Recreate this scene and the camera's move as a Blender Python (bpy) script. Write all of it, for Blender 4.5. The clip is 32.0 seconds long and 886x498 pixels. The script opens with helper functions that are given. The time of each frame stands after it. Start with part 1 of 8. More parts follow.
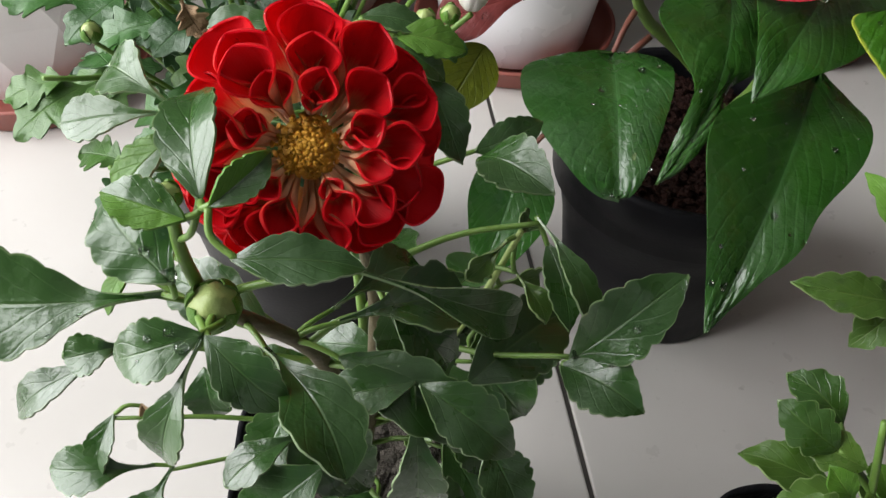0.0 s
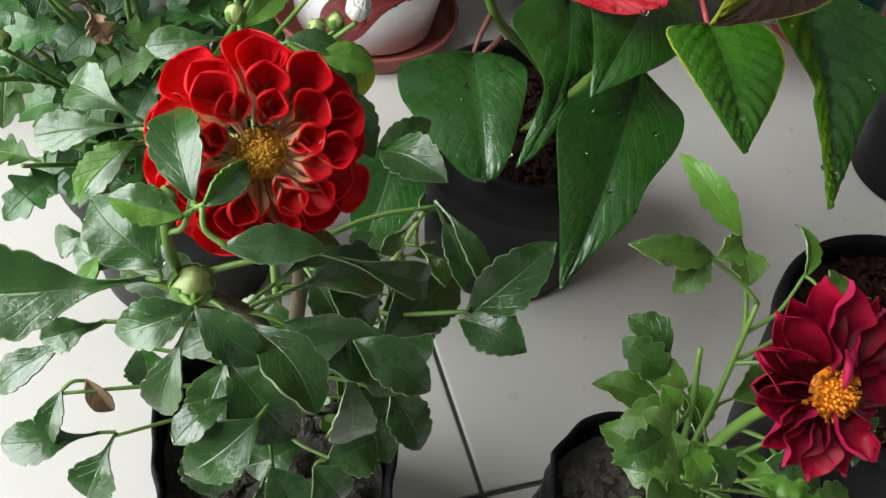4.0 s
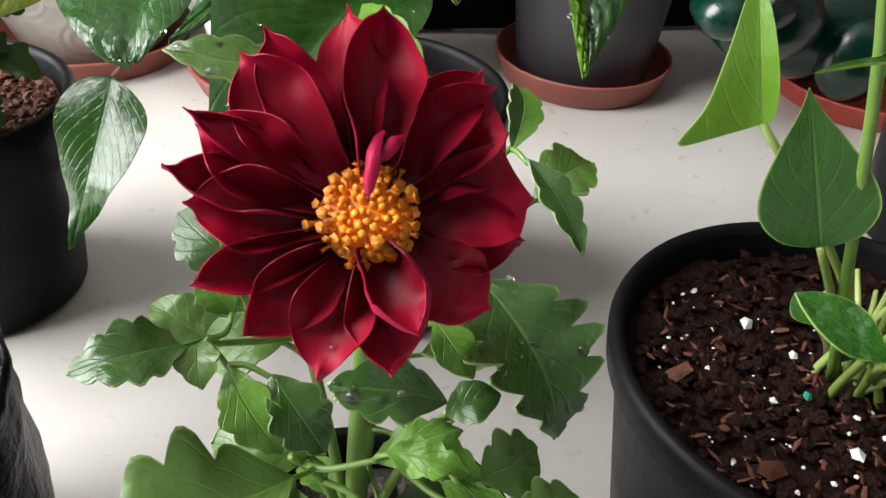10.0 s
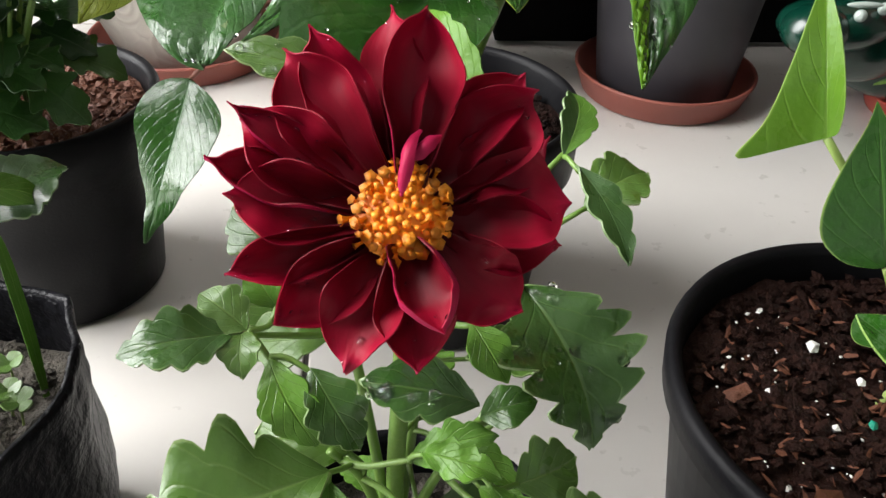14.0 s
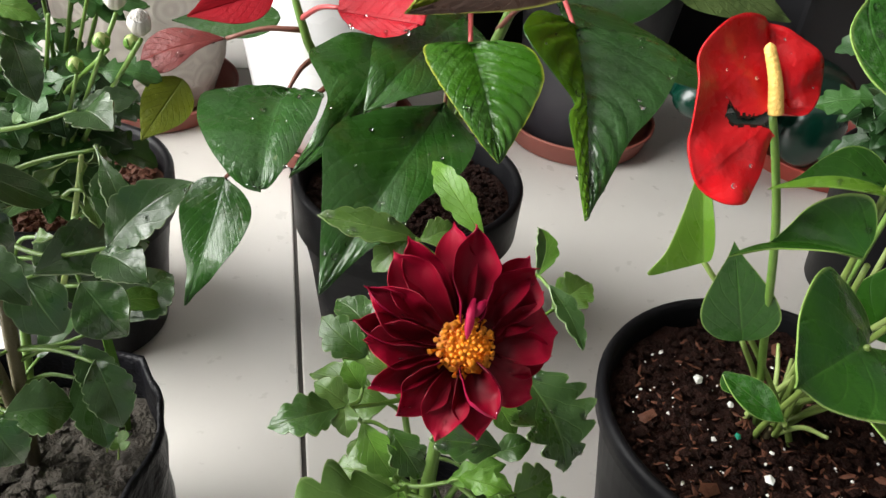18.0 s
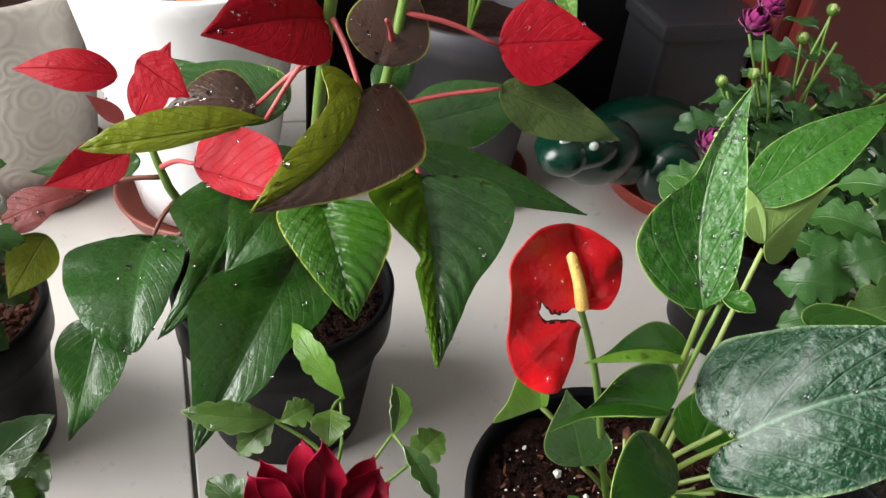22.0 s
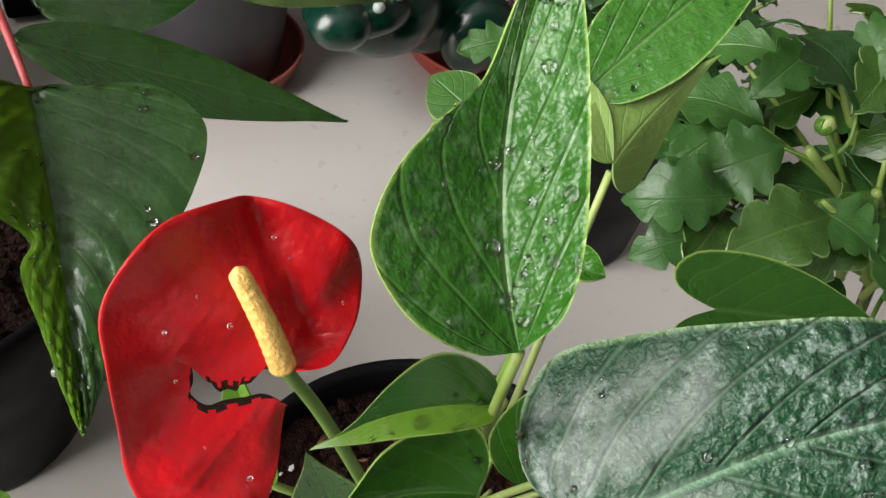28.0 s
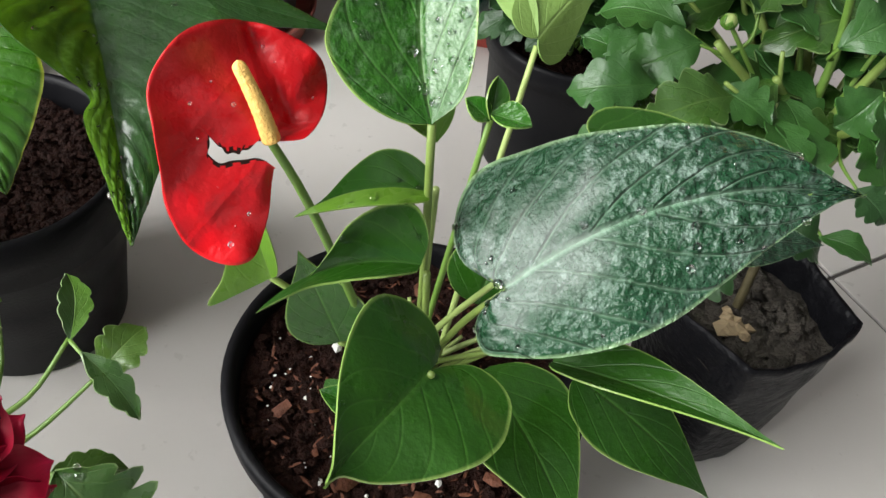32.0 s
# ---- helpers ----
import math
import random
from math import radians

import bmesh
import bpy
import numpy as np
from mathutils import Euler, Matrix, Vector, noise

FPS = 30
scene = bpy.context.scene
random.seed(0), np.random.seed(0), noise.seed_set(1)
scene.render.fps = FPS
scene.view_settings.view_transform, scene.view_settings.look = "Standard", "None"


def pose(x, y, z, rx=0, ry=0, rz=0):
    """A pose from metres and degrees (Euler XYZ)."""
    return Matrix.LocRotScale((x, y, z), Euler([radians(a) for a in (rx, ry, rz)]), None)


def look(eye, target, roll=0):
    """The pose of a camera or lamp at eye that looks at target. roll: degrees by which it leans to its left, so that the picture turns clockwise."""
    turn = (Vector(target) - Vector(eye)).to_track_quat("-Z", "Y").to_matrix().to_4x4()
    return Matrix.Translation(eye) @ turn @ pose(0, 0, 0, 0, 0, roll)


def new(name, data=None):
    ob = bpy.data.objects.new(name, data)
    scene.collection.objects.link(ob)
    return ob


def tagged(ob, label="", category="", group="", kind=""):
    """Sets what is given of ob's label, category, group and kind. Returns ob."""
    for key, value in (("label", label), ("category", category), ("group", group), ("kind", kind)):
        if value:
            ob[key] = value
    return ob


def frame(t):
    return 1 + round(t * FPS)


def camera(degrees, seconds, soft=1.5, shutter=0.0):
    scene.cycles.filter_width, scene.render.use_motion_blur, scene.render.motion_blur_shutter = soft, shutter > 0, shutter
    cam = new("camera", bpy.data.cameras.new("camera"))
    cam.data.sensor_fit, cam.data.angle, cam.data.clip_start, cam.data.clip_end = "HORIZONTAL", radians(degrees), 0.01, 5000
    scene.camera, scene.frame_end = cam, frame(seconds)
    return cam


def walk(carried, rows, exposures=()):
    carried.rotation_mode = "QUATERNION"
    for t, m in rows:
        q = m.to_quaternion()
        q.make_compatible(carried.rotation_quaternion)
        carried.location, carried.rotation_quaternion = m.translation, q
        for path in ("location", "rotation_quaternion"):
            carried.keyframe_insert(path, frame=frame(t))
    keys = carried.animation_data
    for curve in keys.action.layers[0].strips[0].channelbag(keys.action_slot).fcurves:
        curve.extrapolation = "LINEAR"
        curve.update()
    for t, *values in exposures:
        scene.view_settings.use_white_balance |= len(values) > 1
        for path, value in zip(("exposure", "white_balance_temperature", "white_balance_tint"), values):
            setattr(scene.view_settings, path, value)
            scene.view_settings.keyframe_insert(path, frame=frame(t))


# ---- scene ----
cam = camera(55.0, 32.0)
PATH = [
    (0, (-0.1184, -0.1584, 0.4222), (-0.0108, 0.5069, -0.3165), 2.60),
    (0.5, (-0.1250, -0.1839, 0.4427), (-0.0124, 0.4688, -0.3065), 3.00),
    (1, (-0.1365, -0.1916, 0.4636), (-0.0093, 0.4595, -0.2847), 3.83),
    (1.5, (-0.1431, -0.1780, 0.4678), (-0.0055, 0.4726, -0.2790), 4.36),
    (2, (-0.1544, -0.1522, 0.4558), (0.0064, 0.4974, -0.2872), 5.47),
    (2.5, (-0.1659, -0.1273, 0.4365), (0.0651, 0.4990, -0.3081), 10.22),
    (3, (-0.1683, -0.1112, 0.4276), (0.1291, 0.4965, -0.3088), 13.53),
    (3.5, (-0.1686, -0.1326, 0.4283), (0.1527, 0.4660, -0.3055), 14.34),
    (4, (-0.1487, -0.1851, 0.4585), (0.1418, 0.4176, -0.2848), 12.39),
    (4.5, (-0.0901, -0.2259, 0.4734), (0.1415, 0.3931, -0.2771), 7.77),
    (6.5, (-0.0019, -0.2936, 0.4333), (0.2498, 0.3558, -0.2843), 4.58),
    (7, (0.0096, -0.2721, 0.4118), (0.2588, 0.3793, -0.3049), 4.51),
    (7.5, (0.0225, -0.2352, 0.3682), (0.2536, 0.4252, -0.3463), 5.00),
    (8, (0.0286, -0.2104, 0.3507), (0.2267, 0.4781, -0.3469), 4.84),
    (8.5, (0.0328, -0.1896, 0.3384), (0.2094, 0.5126, -0.3513), 4.30),
    (9, (0.0365, -0.1786, 0.3300), (0.2052, 0.5255, -0.3598), 4.14),
    (9.5, (0.0366, -0.2003, 0.3279), (0.1980, 0.5285, -0.3375), 3.61),
    (10, (0.0356, -0.2130, 0.3263), (0.1970, 0.5712, -0.2728), 4.00),
    (10.5, (0.0371, -0.1984, 0.3249), (0.2036, 0.5826, -0.2771), 4.41),
    (11, (0.0315, -0.1738, 0.3249), (0.1965, 0.5992, -0.2877), 4.27),
    (11.5, (0.0329, -0.1520, 0.3076), (0.1907, 0.5911, -0.3427), 4.79),
    (12, (0.0399, -0.1509, 0.3081), (0.1866, 0.5870, -0.3507), 4.87),
    (12.5, (0.0452, -0.1750, 0.3186), (0.1848, 0.5674, -0.3367), 4.00),
    (13, (0.0479, -0.2085, 0.3292), (0.1619, 0.5615, -0.2987), 2.50),
    (13.5, (0.0453, -0.2179, 0.3293), (0.1181, 0.5827, -0.2655), 1.67),
    (14, (0.0442, -0.2160, 0.3252), (0.1113, 0.5880, -0.2657), 2.25),
    (14.5, (0.0439, -0.2173, 0.3272), (0.1103, 0.5883, -0.2615), 2.43),
    (16.5, (0.0308, -0.2502, 0.3609), (0.1264, 0.5508, -0.2301), 3.24),
    (17, (0.0072, -0.2836, 0.3946), (0.1412, 0.5125, -0.1955), 4.48),
    (17.5, (-0.0043, -0.2876, 0.4148), (0.1641, 0.5011, -0.1764), 5.86),
    (18, (-0.0057, -0.2745, 0.4214), (0.1731, 0.5044, -0.1797), 6.21),
    (18.5, (-0.0080, -0.2404, 0.4223), (0.1918, 0.5138, -0.2033), 7.19),
    (19, (-0.0026, -0.2317, 0.4199), (0.2145, 0.4966, -0.2299), 8.16),
    (19.5, (0.0080, -0.2634, 0.4389), (0.2312, 0.4577, -0.2169), 7.95),
    (20, (0.0048, -0.2861, 0.4553), (0.2329, 0.4363, -0.1975), 6.90),
    (20.5, (0.0021, -0.2748, 0.4649), (0.2359, 0.4475, -0.1859), 7.08),
    (21, (-0.0086, -0.2385, 0.4795), (0.2340, 0.4824, -0.1697), 7.31),
    (21.5, (-0.0015, -0.2187, 0.4925), (0.2562, 0.5001, -0.1531), 7.83),
    (22, (0.0173, -0.2525, 0.5066), (0.2955, 0.4825, -0.1119), 6.84),
    (22.5, (0.0626, -0.2815, 0.5071), (0.3833, 0.4422, -0.1039), 5.35),
    (23, (0.0849, -0.2939, 0.4864), (0.4128, 0.4195, -0.1329), 5.28),
    (23.5, (0.0863, -0.2776, 0.4722), (0.4111, 0.4053, -0.1821), 5.65),
    (24, (0.0782, -0.2585, 0.4741), (0.4086, 0.3996, -0.2024), 6.34),
    (24.5, (0.0927, -0.2190, 0.4843), (0.4463, 0.4249, -0.1942), 7.51),
    (25, (0.1008, -0.1957, 0.4771), (0.4789, 0.4324, -0.2029), 8.29),
    (25.5, (0.0926, -0.2173, 0.4715), (0.4815, 0.3986, -0.2137), 8.90),
    (27.5, (0.1117, -0.1610, 0.4632), (0.5347, 0.4031, -0.2459), 11.96),
    (28, (0.1175, -0.1338, 0.4282), (0.5414, 0.4256, -0.2841), 12.27),
    (28.5, (0.1238, -0.1293, 0.4154), (0.5318, 0.4089, -0.3220), 12.32),
    (29, (0.1137, -0.1575, 0.4271), (0.5132, 0.3871, -0.3103), 11.63),
    (29.5, (0.1035, -0.1864, 0.4398), (0.4954, 0.3632, -0.2980), 11.08),
    (30, (0.0962, -0.2284, 0.4549), (0.4838, 0.3360, -0.2740), 10.51),
    (30.5, (0.0940, -0.2462, 0.4534), (0.4872, 0.3194, -0.2715), 10.51),
    (31, (0.0987, -0.2500, 0.4547), (0.4896, 0.3207, -0.2675), 10.18),
    (31.5, (0.0993, -0.2440, 0.4543), (0.4892, 0.3261, -0.2689), 9.99),
    (32, (0.0965, -0.2159, 0.4476), (0.4892, 0.3502, -0.2773), 10.00),
]
walk(cam, [(t, look(eye, target, roll)) for t, eye, target, roll in PATH],
     [(0.0, -0.60, 6300, 12), (1.2, -0.68, 6500, 13), (2.5, -0.50, 6350, 10), (4.5, -0.44, 6200, 7), (7.0, 0.04, 6500, 9), (9.0, 0.24, 6400, 11), (11.2, 0.24, 6400, 12), (12.2, 0.38, 6300, 13), (13.2, 0.30, 6400, 11), (14.5, 0.30, 6400, 11),
      (17.0, 0.10, 6500, 10), (20.0, 0.06, 6500, 9), (23.0, -0.05, 6450, 13), (25.0, -0.08, 6350, 13), (28.0, -0.04, 6600, 13), (29.0, 0.0, 6300, 8), (30.0, 0.06, 6400, 0), (31.0, 0.24, 6450, 12), (32.0, 0.20, 6350, 10)])

# ---- light ----
world = bpy.data.worlds.new("sky")
scene.world = world
world.use_nodes = True
wn = world.node_tree.nodes
sky = wn.new("ShaderNodeTexSky")
sky.sky_type, sky.sun_disc = "NISHITA", False
sky.sun_elevation, sky.sun_rotation = radians(38), radians(250)
wn["Background"].inputs["Strength"].default_value = 0.06
world.node_tree.links.new(sky.outputs[0], wn["Background"].inputs["Color"])
sun_data = bpy.data.lights.new("sun", "SUN")
sun_data.energy, sun_data.angle, sun_data.color = 0.6, radians(14), (1.0, 0.95, 0.88)
sun = new("sun", sun_data)
sun.matrix_world = look((-3, 2.0, 3.0), (0, 0, 0))
WIN_W, WIN_H = 1.2, 2.1          # window in the side wall
win_data = bpy.data.lights.new("window_light", "AREA")
win_data.shape, win_data.size, win_data.size_y, win_data.energy = "RECTANGLE", WIN_W, WIN_H, 112
win_data.color = (1.0, 0.985, 0.96)
window_light = new("window_light", win_data)
window_light.matrix_world = look((-1.17, 0.16, 1.20), (0.0, 0.16, 1.10))
# unseen fill lamp on the camera's side, added to brighten the plants' fronts
fill_data = bpy.data.lights.new("fill_light", "AREA")
fill_data.shape, fill_data.size, fill_data.size_y, fill_data.energy = "RECTANGLE", 1.6, 2.0, 8.0
fill_data.color = (1.0, 0.98, 0.95)
fill_light = new("fill_light", fill_data)
fill_light.matrix_world = look((1.0, -2.80, 1.25), (0.4, 0.0, 0.2))


# ---- materials ----
def material(name):
    m = bpy.data.materials.new(name)
    m.use_nodes = True
    nt = m.node_tree
    return m, nt, nt.nodes["Principled BSDF"], nt.nodes, nt.links


def ramp(nt, src, stops):
    r = nt.nodes.new("ShaderNodeValToRGB")
    el = r.color_ramp.elements
    while len(el) < len(stops):
        el.new(0.5)
    for e, (p, c) in zip(el, stops):
        e.position, e.color = p, (*c, 1)
    nt.links.new(src, r.inputs[0])
    return r.outputs[0]


def math_node(nt, op, a, b=None, clamp=False):
    n = nt.nodes.new("ShaderNodeMath")
    n.operation, n.use_clamp = op, clamp
    for k, v in enumerate((a, b)):
        if v is None:
            continue
        if isinstance(v, (int, float)):
            n.inputs[k].default_value = v
        else:
            nt.links.new(v, n.inputs[k])
    return n.outputs[0]


def mix_color(nt, fac, a, b, mode="MIX"):
    n = nt.nodes.new("ShaderNodeMix")
    n.data_type, n.blend_type = "RGBA", mode
    for k, v in ((0, fac), (6, a), (7, b)):
        if isinstance(v, (int, float)):
            n.inputs[k].default_value = v
        elif isinstance(v, tuple):
            n.inputs[k].default_value = (*v, 1)
        else:
            nt.links.new(v, n.inputs[k])
    return n.outputs[2]


def noise_tex(nt, scale, detail=4.0, coords=None, rough=0.55):
    n = nt.nodes.new("ShaderNodeTexNoise")
    n.inputs["Scale"].default_value, n.inputs["Detail"].default_value, n.inputs["Roughness"].default_value = scale, detail, rough
    if coords is None:
        coords = nt.nodes.new("ShaderNodeNewGeometry").outputs["Position"]
    nt.links.new(coords, n.inputs["Vector"])
    return n.outputs["Fac"]


def bump(nt, bsdf, height, strength=0.3, dist=0.001):
    b = nt.nodes.new("ShaderNodeBump")
    b.inputs["Strength"].default_value, b.inputs["Distance"].default_value = strength, dist
    nt.links.new(height, b.inputs["Height"])
    nt.links.new(b.outputs[0], bsdf.inputs["Normal"])


def leaf_material(name, dark, light, vein, rough=0.4, veins=7.0, slant=0.55, glow=0.25, edge=None, patch=None, relief=0.5, vein_mix=0.6, dust=0.75, coat=0.0, spec=0.4, thin=13.0, rows=0.42, depth=0.0009, coat_rough=0.18):
    """A leaf or petal: ribs from the leaf's own coordinates, mottling, translucency."""
    m, nt, p, nodes, links = material(name)
    uv = nodes.new("ShaderNodeUVMap").outputs[0]
    sep = nodes.new("ShaderNodeSeparateXYZ")
    links.new(uv, sep.inputs[0])
    u, v = sep.outputs[0], sep.outputs[1]
    av = math_node(nt, "ABSOLUTE", math_node(nt, "SUBTRACT", v, 0.5))
    rnd = nodes.new("ShaderNodeObjectInfo").outputs["Random"]
    tone = noise_tex(nt, 55.0, 3.0)
    fine = noise_tex(nt, 420.0, 5.0)
    shade = math_node(nt, "ADD", math_node(nt, "MULTIPLY", tone, 0.75), math_node(nt, "MULTIPLY", rnd, 0.35))
    base = mix_color(nt, math_node(nt, "MULTIPLY", shade, 1.0, True), dark, light)
    base = mix_color(nt, math_node(nt, "MULTIPLY", fine, 0.35), base, dark)
    wave = math_node(nt, "SUBTRACT", math_node(nt, "MULTIPLY", u, veins), math_node(nt, "MULTIPLY", av, slant * veins))
    wob = math_node(nt, "MULTIPLY", math_node(nt, "SUBTRACT", tone, 0.5), 0.14)
    fr = math_node(nt, "ABSOLUTE", math_node(nt, "SUBTRACT", math_node(nt, "FRACT", math_node(nt, "ADD", wave, wob)), 0.5))
    side = math_node(nt, "SUBTRACT", 1.0, math_node(nt, "MULTIPLY", fr, thin), True)
    mid = math_node(nt, "SUBTRACT", 1.0, math_node(nt, "MULTIPLY", av, 34.0), True)
    rib = math_node(nt, "MAXIMUM", math_node(nt, "MULTIPLY", side, rows), mid)
    col = mix_color(nt, math_node(nt, "MULTIPLY", rib, vein_mix), base, vein)
    if patch:
        blot = math_node(nt, "MULTIPLY", math_node(nt, "SUBTRACT", noise_tex(nt, 230.0, 6.0, None, 0.75), 0.50), 9.0, True)
        big = math_node(nt, "MULTIPLY", math_node(nt, "SUBTRACT", noise_tex(nt, 26.0, 2.0), 0.40), 5.0, True)
        col = mix_color(nt, math_node(nt, "MULTIPLY", math_node(nt, "MULTIPLY", blot, big), dust), col, patch)
    if edge:
        rimf = math_node(nt, "MULTIPLY", math_node(nt, "SUBTRACT", av, 0.475), 45.0, True)
        col = mix_color(nt, math_node(nt, "MULTIPLY", rimf, 0.9), col, edge)
    links.new(col, p.inputs["Base Color"])
    rr = math_node(nt, "ADD", math_node(nt, "MULTIPLY", math_node(nt, "SUBTRACT", noise_tex(nt, 75.0, 3.0), 0.5), 0.7), rough, True)
    links.new(rr, p.inputs["Roughness"])
    p.inputs["Coat Weight"].default_value, p.inputs["Coat Roughness"].default_value = coat, coat_rough
    p.inputs["Specular IOR Level"].default_value = spec
    puff = noise_tex(nt, 170.0, 3.0)
    h = math_node(nt, "ADD", math_node(nt, "ADD", math_node(nt, "MULTIPLY", rib, -0.7), math_node(nt, "MULTIPLY", puff, 1.6)), math_node(nt, "MULTIPLY", fine, 0.5))
    bump(nt, p, h, relief, depth)
    tr = nodes.new("ShaderNodeBsdfTranslucent")
    links.new(col, tr.inputs["Color"])
    mx = nodes.new("ShaderNodeMixShader")
    mx.inputs[0].default_value = glow
    links.new(p.outputs[0], mx.inputs[1])
    links.new(tr.outputs[0], mx.inputs[2])
    links.new(mx.outputs[0], nodes["Material Output"].inputs["Surface"])
    return m


def plain_material(name, a, b, rough=0.5, scale=60.0, relief=0.2, metal=0.0, fine=600.0, coat=0.0, dist=0.001, spec=0.5):
    m, nt, p, nodes, links = material(name)
    tone, grain = noise_tex(nt, scale, 4.0), noise_tex(nt, fine, 4.0)
    col = mix_color(nt, tone, a, b)
    col = mix_color(nt, math_node(nt, "MULTIPLY", grain, 0.4), col, a)
    links.new(col, p.inputs["Base Color"])
    p.inputs["Metallic"].default_value, p.inputs["Specular IOR Level"].default_value = metal, spec
    p.inputs["Coat Weight"].default_value = coat
    links.new(math_node(nt, "ADD", math_node(nt, "MULTIPLY", math_node(nt, "SUBTRACT", tone, 0.5), 0.3), rough), p.inputs["Roughness"])
    bump(nt, p, math_node(nt, "ADD", math_node(nt, "MULTIPLY", tone, 0.6), grain), relief, dist)
    return m


def petal_material(name, stops, rough=0.42, glow=0.25, streak=26.0, sheen=0.3, relief=0.45):
    m, nt, p, nodes, links = material(name)
    uv = nodes.new("ShaderNodeUVMap").outputs[0]
    sep = nodes.new("ShaderNodeSeparateXYZ")
    links.new(uv, sep.inputs[0])
    mapping = nodes.new("ShaderNodeMapping")
    mapping.inputs["Scale"].default_value = (2.0, streak, 1.0)
    links.new(uv, mapping.inputs["Vector"])
    lines = noise_tex(nt, 1.0, 3.0, mapping.outputs[0])
    tone = noise_tex(nt, 130.0, 3.0)
    pos = math_node(nt, "ADD", sep.outputs[0], math_node(nt, "MULTIPLY", math_node(nt, "SUBTRACT", lines, 0.5), 0.22))
    col = ramp(nt, pos, stops)
    dark = mix_color(nt, 1.0, col, (0.62, 0.55, 0.6), "MULTIPLY")
    col = mix_color(nt, math_node(nt, "MULTIPLY", tone, 0.55), col, dark)
    links.new(col, p.inputs["Base Color"])
    p.inputs["Roughness"].default_value, p.inputs["Specular IOR Level"].default_value = rough, 0.18
    p.inputs["Sheen Weight"].default_value, p.inputs["Sheen Roughness"].default_value = sheen, 0.4
    bump(nt, p, math_node(nt, "ADD", lines, noise_tex(nt, 190.0, 3.0)), relief, 0.0008)
    tr = nodes.new("ShaderNodeBsdfTranslucent")
    links.new(col, tr.inputs["Color"])
    mx = nodes.new("ShaderNodeMixShader")
    mx.inputs[0].default_value = glow
    links.new(p.outputs[0], mx.inputs[1])
    links.new(tr.outputs[0], mx.inputs[2])
    links.new(mx.outputs[0], nodes["Material Output"].inputs["Surface"])
    return m


def glass_material(name, color, rough=0.0, ior=1.33):
    m, nt, p, nodes, links = material(name)
    p.inputs["Base Color"].default_value = (*color, 1)
    p.inputs["Transmission Weight"].default_value = 1.0
    p.inputs["Roughness"].default_value, p.inputs["IOR"].default_value = rough, ior
    return m


